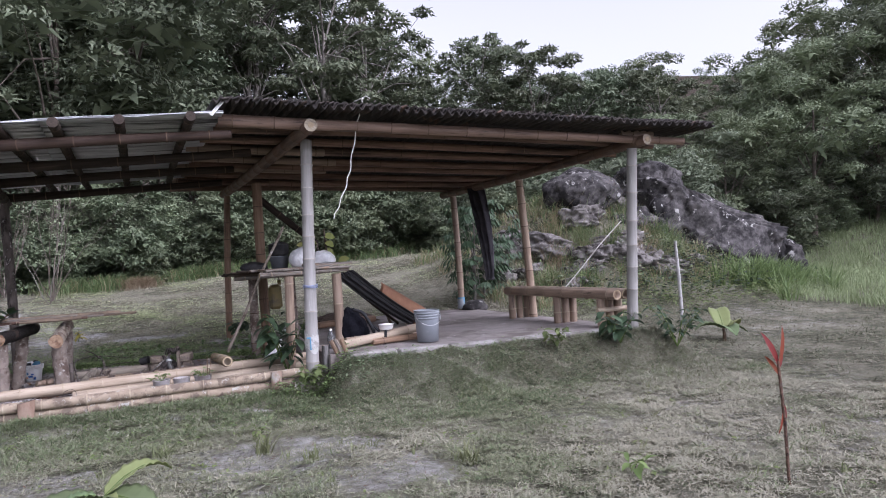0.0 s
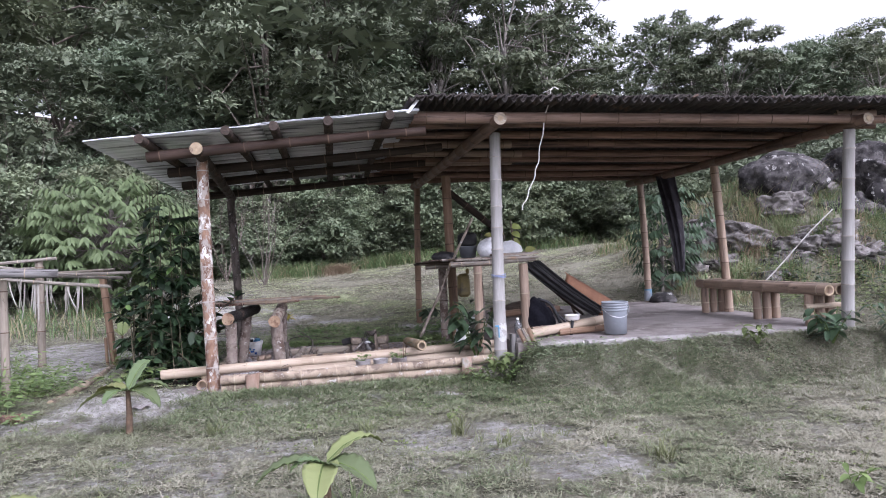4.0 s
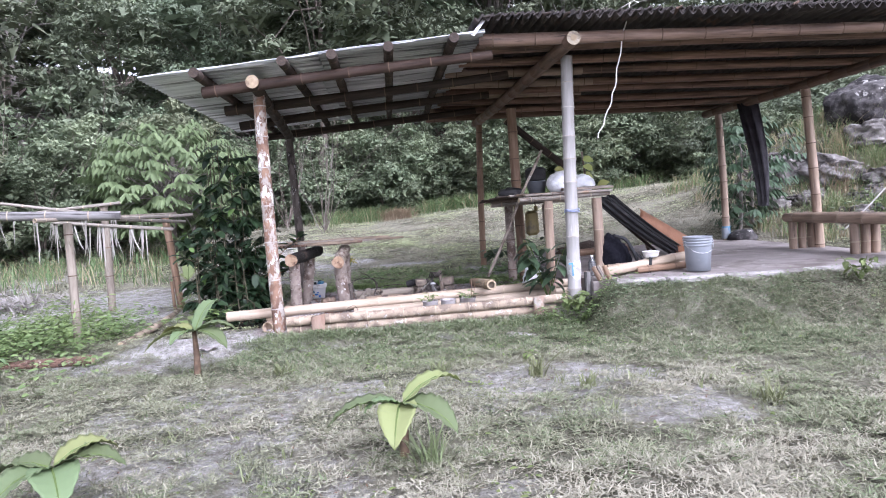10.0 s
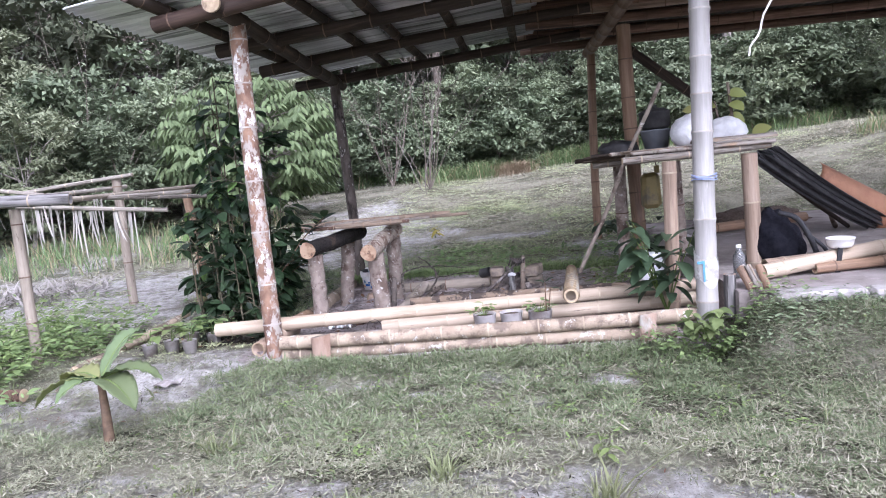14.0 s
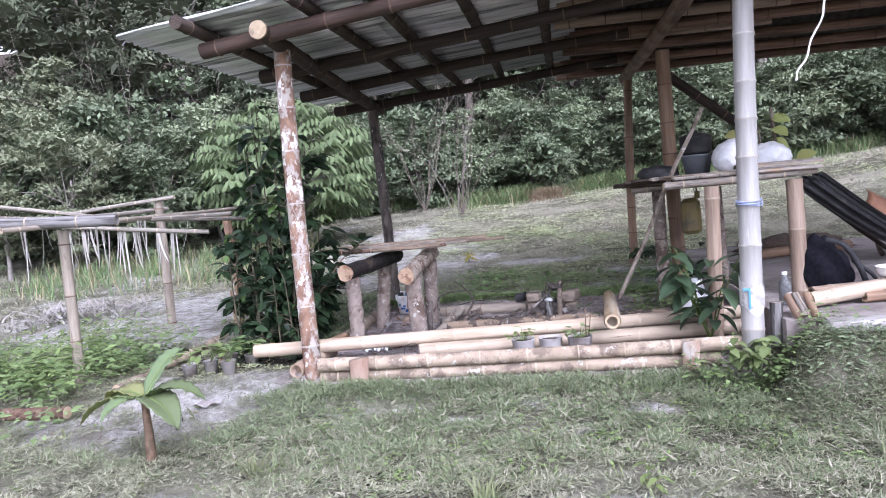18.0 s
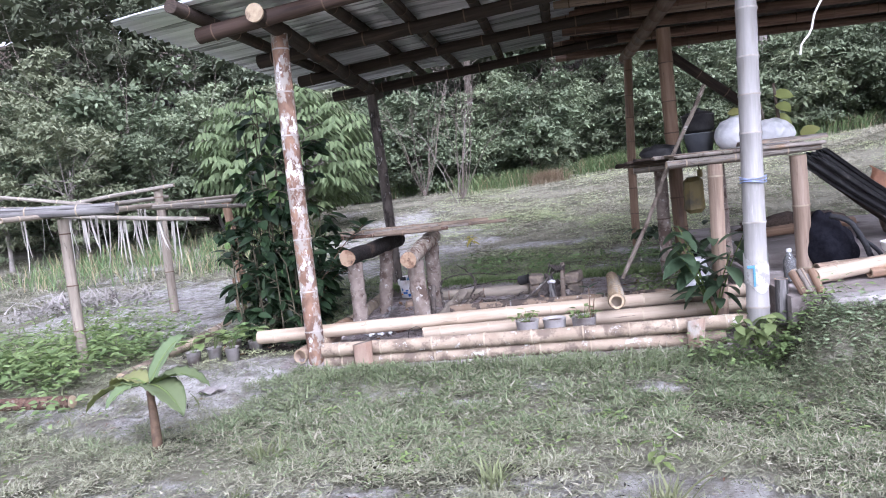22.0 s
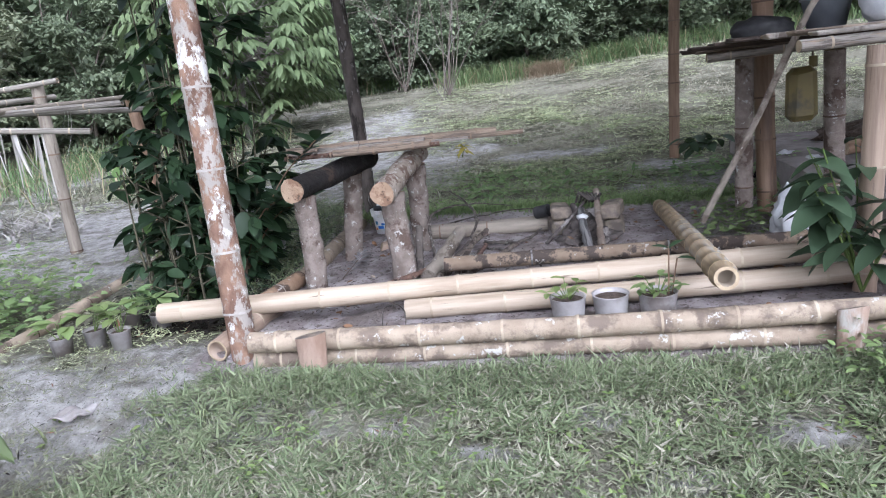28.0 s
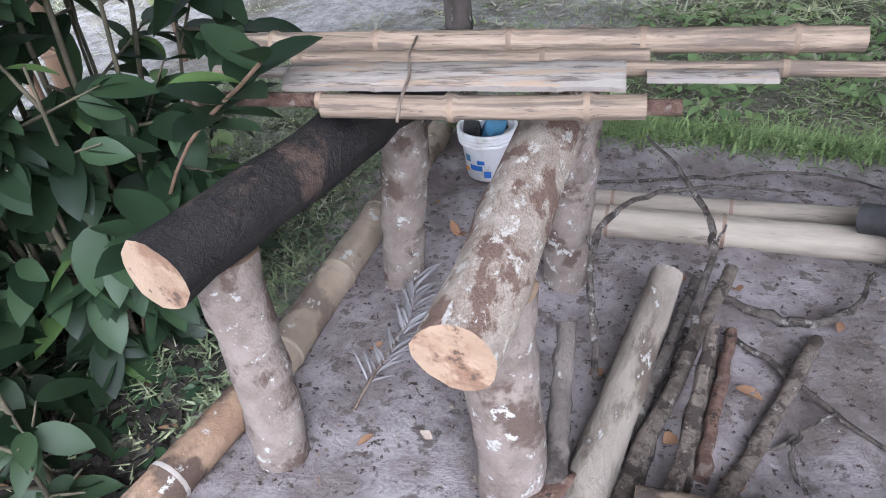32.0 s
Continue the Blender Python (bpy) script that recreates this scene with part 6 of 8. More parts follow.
stick((0.80, 7.30, 0.405), (1.40, 7.20, 1.64), 0.016, "plank", 71, "leaning_stick", "long thin stick leaning on the table", 7, 0.035, "stick", "")
# diagonal dark brace behind the table, twine, bottle, cut bamboo by the main post
bam("brace", shelter, (1.42, 9.25, 2.20), (2.25, 9.35, 1.52), 0.045, "dark", "nodedark", "dark diagonal pole", seed=77)
b = Builder()
for k in range(3):
    b.tube([(1.498 + 0.0695 * math.cos(a), 6.545 + 0.0695 * math.sin(a), 1.02 + 0.012 * k + 0.006 * math.sin(a * 2 + k)) for a in np.linspace(0, 6.283, 19)], 0.0028, 5)
solo("string", b, M["string"], (1.498, 6.475, 1.02), "blue string wound round the pale post", "string")
b = Builder()
b.grid(lambda u, v: (1.480 + 0.0655 * math.cos(-3.3 + 3.6 * u), 6.516 + 0.0655 * math.sin(-3.3 + 3.6 * u), 0.43 + 0.03 * math.sin(u * 9.0) + (0.15 + 0.025 * math.sin(u * 13.0 + 1.0) + 0.015 * math.sin(u * 31.0)) * v), 30, 5, 0)
solo("paint_mark", b, M["limewash"], (1.48, 6.45, 0.44), "smear of white paint on the post's foot", "paint")
b = Builder().block((0.012, 0.004, 0.11), Matrix.Translation((1.452, 6.448, 0.50)), 0, 0.001).block((0.04, 0.004, 0.016), Matrix.Translation((1.437, 6.451, 0.555)), 0, 0.001)
solo("paint_mark", b, M["cyan"], (1.45, 6.45, 0.48), "blue brush stroke on the post's foot", "paint")
bt = thing("plastic_bottle", (1.74, 6.82, 0.39), "clear plastic bottle standing on the earth floor", "bottle")
part("body", Builder().lathe([(0.001, 0.002), (0.034, 0.002), (0.036, 0.01), (0.034, 0.05), (0.036, 0.09), (0.035, 0.13), (0.015, 0.165), (0.013, 0.185)], (1.74, 6.82, 0.39), 18), M["glassy"], bt)
part("cap", Builder().lathe([(0.015, 0.18), (0.015, 0.198), (0.001, 0.198)], (1.74, 6.82, 0.39), 14), M["white"], bt)
for k, (x, y, dx, dz) in enumerate(((1.70, 6.44, -0.04, 0.115), (1.745, 6.47, -0.035, 0.12), (1.79, 6.45, -0.025, 0.12), (1.73, 6.52, -0.04, 0.11))):
    b = culm((x, y, 0.385), (x + dx, y + 0.07, 0.385 + dz), 0.021, node=0.6, first=0.5, seed=600 + k, hollow=0.006)
    solo("bamboo_offcut", b, [M["silver" if k % 2 else "brown"], M["nodedark"], M["cutwood"]], (x, y, 0.38), "short split bamboo offcut leaning by the post", "bamboo", "bamboo offcuts")
b = culm((1.60, 6.50, 0.22), (1.60, 6.50, 0.47), 0.035, node=0.6, first=0.5, seed=611, hollow=0.008)
solo("bamboo_stub", b, [M["oldbar"], M["nodedark"], M["cutwood"]], (1.60, 6.50, 0.24), "short greyed bamboo stub at the floor's corner", "bamboo", "bamboo offcuts")

# ---- floor of the shelter: bundle, backpack, bowl, sheets ----
pole("bamboo_pole", (1.84, 6.70, 0.43), (2.72, 6.98, 0.50), 0.045, "fresh", "node", "thick pale bamboo laid on the earth floor", "floor poles", node=0.33, seed=621, hollow=0.012)
pole("bamboo_pole", (1.90, 6.86, 0.435), (2.75, 7.10, 0.435), 0.045, "tan", "node", "tan bamboo laid on the earth floor", "floor poles", node=0.33, seed=622, hollow=0.012)
pole("bamboo_pole", (2.15, 6.76, 0.42), (2.70, 6.88, 0.42), 0.032, "brown", "nodedark", "brown bamboo under the pale one", "floor poles", node=0.33, seed=623, hollow=0.01)
bp = thing("backpack", (2.12, 7.16, SLAB), "black cloth backpack slumped on the earth floor", "backpack")
bm = bmesh.new()
bmesh.ops.create_icosphere(bm, subdivisions=4, radius=1.0)
for v in bm.verts:
    q = v.co.copy()
    k = 1 + 0.16 * noise.noise(q * 2.1) + 0.05 * noise.noise(q * 6)
    up = (q.z + 1) / 2
    v.co = Vector((q.x * 0.185 * k * (1 - 0.35 * up) - 0.09 * up, q.y * 0.13 * k * (1 - 0.25 * up), max(0, (q.z * k + 0.82)) * 0.205))
me = bpy.data.meshes.new("bag_body")
bm.to_mesh(me)
bm.free()
for p_ in me.polygons:
    p_.use_smooth = True
me.materials.append(M["black"])
part("bag_body", me, None, bp)
for k, (pts, r) in enumerate((([(2.05, 7.04, 0.74), (2.14, 6.99, 0.70), (2.22, 6.99, 0.56), (2.27, 7.01, 0.43)], 0.017), ([(2.20, 7.05, 0.60), (2.29, 7.02, 0.52), (2.33, 6.98, 0.44)], 0.012))):
    part("strap", Builder().tube(bow(pts), r, 6), M["blackbits"], bp)
part("buckle_strap", Builder().block((0.03, 0.012, 0.16), Matrix.Translation((2.30, 6.79, 0.455)) @ Matrix.Rotation(radians(8), 4, "Y"), 0, 0.003), M["blackbits"], bp, "black webbing strap over the bamboo")
bw = thing("bowl", (2.33, 6.84, 0.523), "white enamel bowl resting on the bamboo poles", "bowl")
part("body", Builder().lathe([(0.001, 0.003), (0.060, 0.003), (0.072, 0.02), (0.077, 0.052), (0.082, 0.054), (0.082, 0.06), (0.074, 0.059), (0.067, 0.02), (0.056, 0.009), (0.001, 0.009)], (2.33, 6.84, 0.523), 24), M["white"], bw)


def lean_sheet(name, a, bq, width_dir, width, mat, label, amp, period, seed, group=""):
    a, bq, wd = Vector(a), Vector(bq), Vector(width_dir).normalized()
    up = (bq - a).cross(wd).normalized()
    if up.z < 0:
        up = -up
    nw = max(8, int(width / period * 8))

    def fn(u, v):
        return a.lerp(bq, v) + wd * width * (u - 0.5) + up * amp * math.sin(u * width / period * 6.283) + Vector((0, 0, -0.03 * math.sin(v * math.pi)))
    b = Builder().grid(fn, nw, 12, 0, 0.006)
    return solo(name, b, M[mat], (a + bq) / 2 - Vector((0, 0, abs(a.z - bq.z) / 2)), label, "roofing sheet", group)


lean_sheet("roofing_sheet", (3.36, 8.60, 0.415), (2.10, 7.42, 1.13), (0.28, 0.06, 0.06), 0.20, "tarsheet", "black corrugated sheet leaning on the table", 0.014, 0.076, 1, "leaning sheets")
lean_sheet("roofing_sheet", (3.38, 8.62, 0.43), (2.11, 7.42, 1.142), (0.28, 0.06, 0.06), 0.15, "tarsheet", "black corrugated sheet leaning on the table", 0.014, 0.076, 2, "leaning sheets")
lean_sheet("roofing_sheet", (3.30, 8.57, 0.400), (2.06, 7.40, 1.10), (0.28, 0.06, 0.05), 0.16, "tarsheet", "black corrugated sheet leaning on the table", 0.014, 0.076, 3, "leaning sheets")
stick((3.12, 8.68, 0.405), (2.02, 7.45, 1.085), 0.02, "dark", 639, "leaning_pole", "thin dark pole leaning under the black sheets", 5, 0.01, "pole", "")
rd = Vector((3.44, 8.66, 0.46)) - Vector((2.77, 8.50, 0.86))
rs = Vector((0.36, 0.06, 0.60)).normalized()
b = Builder()
o_ = Vector((2.77, 8.50, 0.86))
nrm = rd.cross(rs).normalized()
if nrm.y > 0:
    nrm = -nrm
b.grid(lambda u, v: o_ + rd * v + rs * 0.135 * math.sin((u - 0.5) * 2.6) + nrm * 0.12 * math.cos((u - 0.5) * 2.6), 14, 14, 0, 0.008)
solo("ridge_sheet", b, M["rustboard"], (3.15, 8.6, 0.40), "smooth brown half-round ridge sheet leaning behind the black ones", "roofing sheet")
for k, (p0, p1) in enumerate((((3.05, 8.75, 0.40), (2.75, 8.2, 0.74)), ((3.38, 8.85, 0.39), (2.9, 8.66, 0.80)))):
    stick(p0, p1, 0.022, "twig", 640 + k, "prop", "rough wooden prop under the leaning sheets", 4, 0.01, "prop", "")

# ---- bamboo bench along the right side ----
seat_bench = thing("bamboo_bench", (4.68, 7.1, SLAB), "low bench of three bamboo culms on upright stubs", "bench")
for k, dx in enumerate((-0.115, 0.0, 0.112)):
    part("seat_pole", culm((4.72 + dx, 5.97, 0.745), (4.66 + dx, 8.25, 0.745), 0.054, node=0.38, seed=650 + k, hollow=0.014, bend=0.003), [M["tan"], M["node"], M["cut"]], seat_bench)
for j, yy in enumerate((6.25, 7.08, 8.12)):
    for k, dx in enumerate((-0.115, 0.0, 0.112)):
        x = 4.715 - 0.026 * (yy - 6) + dx
        part("leg", culm((x, yy, SLAB - 0.06), (x, yy, 0.695), 0.045, node=0.5, first=0.18, seed=660 + 3 * j + k), [M["tan"], M["node"], M["cut"]], seat_bench)
part("cross_piece", culm((4.50, 6.19, 0.58), (4.92, 6.19, 0.58), 0.026, node=0.4, seed=670, hollow=0.006), [M["fresh"], M["node"], M["cut"]], seat_bench)

# ---- hanging black sheet, rope, pipes ----
def cloth(u, v):
    c = Vector((4.70, 9.32, 2.26)).lerp(Vector((4.70, 9.06, 0.88)), v) + Vector((0, -0.10 * math.sin(v * 2.6), 0))
    w = 0.15 * (1 - 0.6 * v ** 0.8) + 0.025
    return c + Vector((0.035 * math.sin(u * 16 + v * 3) * (1 - 0.5 * v) - (u - 0.5) * w * 0.9, (u - 0.5) * w * 1.3, 0))


solo("hanging_sheet", Builder().grid(cloth, 30, 26, 0, 0.004), M["net"], (4.7, 9.2, 0.9), "bundled black plastic sheet hanging from the beam", "plastic sheet")
p = [(1.97, 6.10, 2.74), (1.955, 6.08, 2.69), (1.90, 6.17, 2.40), (1.85, 6.2, 2.12), (1.80, 6.2, 1.95), (1.72, 6.2, 1.76), (1.66, 6.2, 1.64)]
q = [v + Vector((0.008 * math.sin(k * 1.3), 0, 0)) for k, v in enumerate(bow(p))]
b = Builder().tube(q, 0.0052, 7, 0, None, 0, None, 0.2, 3).tube([(1.93, 6.22, 2.73), (1.99, 6.06, 2.745), (2.02, 6.04, 2.72)], 0.005, 6)
solo("rope", b, M["rope"], (1.8, 6.2, 1.64), "white rope hanging from the roof's edge", "rope")
b = Builder().tube(bow([(5.35, 8.35, 0.55), (5.75, 8.34, 0.90), (6.15, 8.30, 1.30), (6.55, 8.3, 1.63)]), 0.0085, 10, 0, 0, 0.003)
solo("leaning_pipe", b, M["pipe"], (5.4, 8.35, 0.5), "white pipe leaning against the rocks", "pipe")
b = Builder().tube([(6.87, 7.5, 0.2), (6.85, 7.5, 0.8), (6.82, 7.5, 1.29)], [0.026, 0.025, 0.022], 10, 0, 0, 0, None, 0.08)
solo("white_stake", b, M["limewash"], (6.87, 7.5, 0.3), "whitish wooden stake standing in the grass", "stake")
blob("stone", (4.95, 10.05, 0.36), (0.22, 0.16, 0.17), "rock", "dark stone at the foot of the post", "stone", 12, 0.2, 0.4)
solo("post_sleeve", Builder().tube([(4.78, 10.20, 0.42), (4.778, 10.2, 0.58)], 0.058, 14), M["cyan"], (4.78, 10.14, 0.42), "faded blue plastic round the post's foot", "plastic")
for k, (x, y) in enumerate(((1.86, 9.0), (1.62, 9.15), (1.76, 9.3))):
    blob("plastic_rag", (x, y, gz(x, y)), (0.09, 0.08, 0.12), "bagwhite" if k != 1 else "black", "dirty plastic rubbish by the table's back legs", "rubbish", 40 + k, 0.35, 0.5, 3)
pole("bamboo_pole", (2.0, 8.9, 0.44), (3.0, 9.3, 0.44), 0.045, "brown", "nodedark", "brown bamboo pole lying at the back of the floor", "floor poles", node=0.35, seed=625)

# ---- seedbed with a shade frame ----
shade_frame = thing("shade_frame", (-3.1, 7.4, 0.1), "rickety bamboo shade frame over the seedbed", "frame")
for k, (p0, p1, r, s) in enumerate((((-3.33, 5.96, -0.05), (-3.39, 5.96, 1.26), 0.036, "dusty"), ((-2.99, 6.68, -0.05), (-2.99, 6.70, 1.22), 0.036, "dusty"), ((-3.39, 8.5, 0.1), (-3.38, 8.5, 1.43), 0.042, "dusty"), ((-2.62, 8.52, 0.1), (-2.73, 8.55, 1.25), 0.04, "brown"),
                                    ((-2.57, 8.35, 0.1), (-2.60, 8.36, 0.55), 0.018, "brown"), ((-2.66, 8.40, 0.1), (-2.68, 8.42, 0.50), 0.018, "brown"))):
    part("post", culm(p0, p1, r, node=0.36, seed=700 + k, bend=0.01, hollow=0.008), [M[s], M["nodedark"], M["cut"]], shade_frame)
for k, (p0, p1, r, s) in enumerate((((-4.05, 6.30, 1.42), (-2.48, 8.45, 1.17), 0.018, "frame_grey"), ((-4.0, 6.20, 1.36), (-2.50, 6.62, 1.255), 0.04, "oldbar"), ((-4.25, 8.38, 1.36), (-3.18, 8.46, 1.43), 0.018, "frame_grey"),
                                    ((-3.35, 7.5, 1.25), (-2.14, 7.55, 1.23), 0.016, "frame_grey"), ((-3.30, 7.1, 1.24), (-2.33, 7.5, 1.10), 0.017, "frame_grey"), ((-3.40, 5.7, 1.28), (-3.42, 8.7, 1.33), 0.02, "frame_grey"),
                                    ((-3.02, 6.2, 1.25), (-2.68, 8.8, 1.27), 0.018, "dusty"), ((-4.1, 6.7, 1.52), (-2.9, 6.9, 1.30), 0.014, "frame_grey"))):
    part("rail", culm(p0, p1, r, node=0.3, seed=710 + k, bend=0.012, hollow=0.006), [M[s], M["node"], M["cut"]], shade_frame)
bs, ln_ = [], []
gg = np.random.default_rng(9)
# bunches of strips tied over the rails, dense on the front one
for ends, bunches in ((((-3.35, 7.1, 1.24), (-2.4, 7.5, 1.12)), ((0.06, 9), (0.17, 12), (0.30, 8), (0.44, 8), (0.52, 5), (0.70, 11), (0.80, 5))),
                      (((-3.9, 6.3, 1.33), (-2.9, 6.7, 1.22)), ((0.10, 3), (0.22, 4), (0.33, 3), (0.45, 3), (0.58, 2), (0.70, 4), (0.84, 2))),
                      (((-3.02, 6.75, 1.26), (-2.72, 8.4, 1.24)), ((0.15, 3), (0.42, 4), (0.75, 3)))):
    for f, count in bunches:
        for k in range(count):
            bs.append(np.array(Vector(ends[0]).lerp(Vector(ends[1]), f + gg.normal() * 0.018)))
bs = np.array(bs)
n_ = len(bs)
lean2 = gg.normal(size=(n_, 2)) * 0.13
hang = blade_mesh("dry_strips", bs * np.array([1, 1, 1.0]), -gg.uniform(0.14, 0.56, n_), gg.uniform(0.008, 0.020, n_), lean2, L["strip"], 0.6, None, 4)
tagged(new("dry_strips", hang), "dry white palm strips hanging from the frame", "dry leaves", kind="stuff")
nf = 340
fx, fy = gg.normal(-4.85, 0.38, nf), gg.normal(9.1, 0.22, nf)
heap = blade_mesh("dry_fronds", np.stack([fx, fy, ground_z(fx, fy) + 0.10 * gg.random(nf)], 1), gg.uniform(0.03, 0.16, nf), 0.02, gg.normal(size=(nf, 2)) * 2.2, L["strip"], 0.7, None, 4)
tagged(new("dry_fronds", heap), "heap of dry grey palm fronds beside the seedbed", "dry leaves", kind="stuff")
# bed edging
for k, (p0, p1, r, s) in enumerate((((-2.54, 6.45, 0.13), (-2.60, 8.50, 0.17), 0.035, "mossy"), ((-3.6, 6.10, 0.10), (-2.62, 6.08, 0.10), 0.04, "redwood"), ((-2.46, 6.28, 0.10), (-2.55, 6.6, 0.14), 0.03, "twig"))):
    pole("bed_edge_pole", p0, p1, r, s, "nodedark", "weathered pole edging the seedbed", "bed edging", node=0.4, seed=730 + k)
# seedlings in bags beside the bed
for k, (x, y, lf) in enumerate(((-2.12, 6.66, "weedlight"), (-2.02, 6.76, "weed"), (-1.87, 6.73, "weedlight"), (-2.02, 7.05, "weed"), (-1.83, 7.0, "weed"), (-1.88, 7.28, "weed"), (-1.70, 8.25, "weed"), (-1.92, 8.35, "weedlight"))):
    z = gz(x, y) - 0.005
    th = thing("grow_pot", (x, y, z), "black plastic seedling pot with a broad-leaved plant", "plant pot", "seedling pots")
    part("pot", Builder().lathe([(0.001, 0.003), (0.040, 0.003), (0.050, 0.10), (0.053, 0.102), (0.048, 0.102), (0.044, 0.085)], (x, y, z), 16), M["potplastic"], th)
    part("soil", Builder().lathe([(0.046, 0.088), (0.001, 0.092)], (x, y, z), 14), M["potsoil"], th)
    seedling(th, (x, y, z + 0.09), 5, 0.06, 0.13, lf, 70 + k, (0.07, 0.12), 0.5)
for k, (x, y, lf) in enumerate(((-2.22, 7.97, ""), (-2.06, 8.27, ""), (-2.22, 8.45, "weed"), (-2.40, 8.22, ""), (-2.34, 8.62, "weedlight"))):
    grow_pot((x, y, gz(x, y) - 0.004), 0.12, 0.075, "pale plastic grow pot of dark soil behind the bush", 90 + k, lf or None, 12)
b = Builder().grid(lambda u, v: (-1.80 + 0.14 * u, 6.12 + 0.10 * v + 0.03 * u, gz(-1.73, 6.18) + 0.02 + 0.012 * math.sin(u * 9) * math.cos(v * 7)), 14, 8, 0, 0.006)
solo("plastic_sheet", b, M["potplastic"], (-1.75, 6.2, gz(-1.75, 6.2)), "grey scrap of plastic on the sand", "plastic")


# ---- weeds: low leafy plants in patches ----
def weeds(name, xs, ys, per, h, size, leaf, label, seed, spread=0.08, detail=2, width=0.5, up=0.35):
    g_ = np.random.default_rng(seed)
    n = len(xs) * per
    x, y = np.repeat(xs, per), np.repeat(ys, per)
    hh = np.repeat(h * g_.uniform(0.4, 1.15, len(xs)), per) * g_.random(n) ** 0.6
    dx, dy = g_.normal(size=n) * spread, g_.normal(size=n) * spread
    base = np.stack([x + dx, y + dy, ground_z(x + dx, y + dy) + hh], 1)
    axis = np.stack([dx, dy, np.zeros(n)], 1) / spread * 0.5 + unit(n, g_) * 0.8
    axis[:, 2] = np.abs(axis[:, 2]) * up - 0.05
    nor = np.array([0, 0, 1.0]) + unit(n, g_) * 0.45
    s = size * g_.uniform(0.5, 1.2, n)
    ob = new(name, leaf_mesh(name, base, axis, nor, s, s * width, L[leaf], 0.25, 0.12, detail))
    return tagged(ob, label, "weeds", kind="stuff")


g = np.random.default_rng(123)
weeds("bed_weeds", g.normal(-3.35, 0.42, 150).clip(-4.4, -2.55), g.normal(6.75, 0.55, 150), 18, 0.24, 0.066, "weed", "dense green seedlings and weeds in the bed", 1, 0.07)
weeds("bed_weeds", g.uniform(-3.6, -2.7, 60), g.uniform(6.2, 7.6, 60), 26, 0.40, 0.06, "weedlight", "lighter feathery weeds in the bed", 2, 0.09, 2, 0.35)
weeds("garden_weeds", g.uniform(-5.5, -3.4, 160), g.uniform(4.6, 6.6, 160), 16, 0.24, 0.075, "weed", "weeds beside the seedbed", 3, 0.08)
xs = g.uniform(1.55, 4.9, 210)
weeds("creeping_weeds", xs, slab_front(xs) - 0.04 - 0.26 * g.random(210) ** 1.6, 8, 0.05, 0.030, "creeper", "creeping weeds that cover the bank before the floor", 4, 0.07)
xs = g.uniform(1.5, 4.6, 130)
weeds("creeping_weeds", xs, slab_front(xs) - 0.10 - 0.40 * g.random(130), 6, 0.03, 0.028, "creeper", "light small creepers on the bank", 5, 0.08)
weeds("kerb_weeds", g.uniform(1.62, 2.5, 60), 6.16 + 0.07 * g.normal(size=60), 9, 0.07, 0.032, "creeper", "creeping weeds over the end of the concrete edge", 35, 0.05)
weeds("post_weeds", g.normal(1.50, 0.16, 48), g.normal(6.33, 0.05, 48), 15, 0.15, 0.042, "weed", "light green leafy weed at the pale post", 6, 0.05)
weeds("lawn_weeds", g.uniform(-3.5, 4.5, 300), g.uniform(1.8, 6.2, 300), 7, 0.025, 0.034, "weedlight", "small broad-leaved weeds in the lawn", 7, 0.03)
weeds("lawn_weeds", g.uniform(-1.0, 1.6, 170), g.uniform(5.2, 6.35, 170), 9, 0.04, 0.026, "weedlight", "fresh broad-leaved weeds before the poles", 27, 0.03)
weeds("hearth_weeds", g.uniform(0.95, 1.5, 34), g.uniform(7.75, 8.45, 34), 12, 0.16, 0.06, "weed", "low weeds under the table", 18, 0.07)
weeds("slope_weeds", g.uniform(-0.8, 3.5, 90), g.uniform(9.1, 9.9, 90), 12, 0.12, 0.07, "weed", "weeds at the back of the floor", 8, 0.08)


weeds("feathery_weeds", g.normal(-2.38, 0.10, 26), g.normal(8.12, 0.10, 26), 26, 0.26, 0.05, "weedlight", "feathery light green weed behind the bush", 31, 0.05, 1, 0.18, 1.0)
weeds("edge_weeds", g.uniform(-1.75, -1.40, 60), g.uniform(7.5, 9.0, 60), 9, 0.05, 0.030, "vine", "low green weeds beside the edge poles", 32, 0.04)


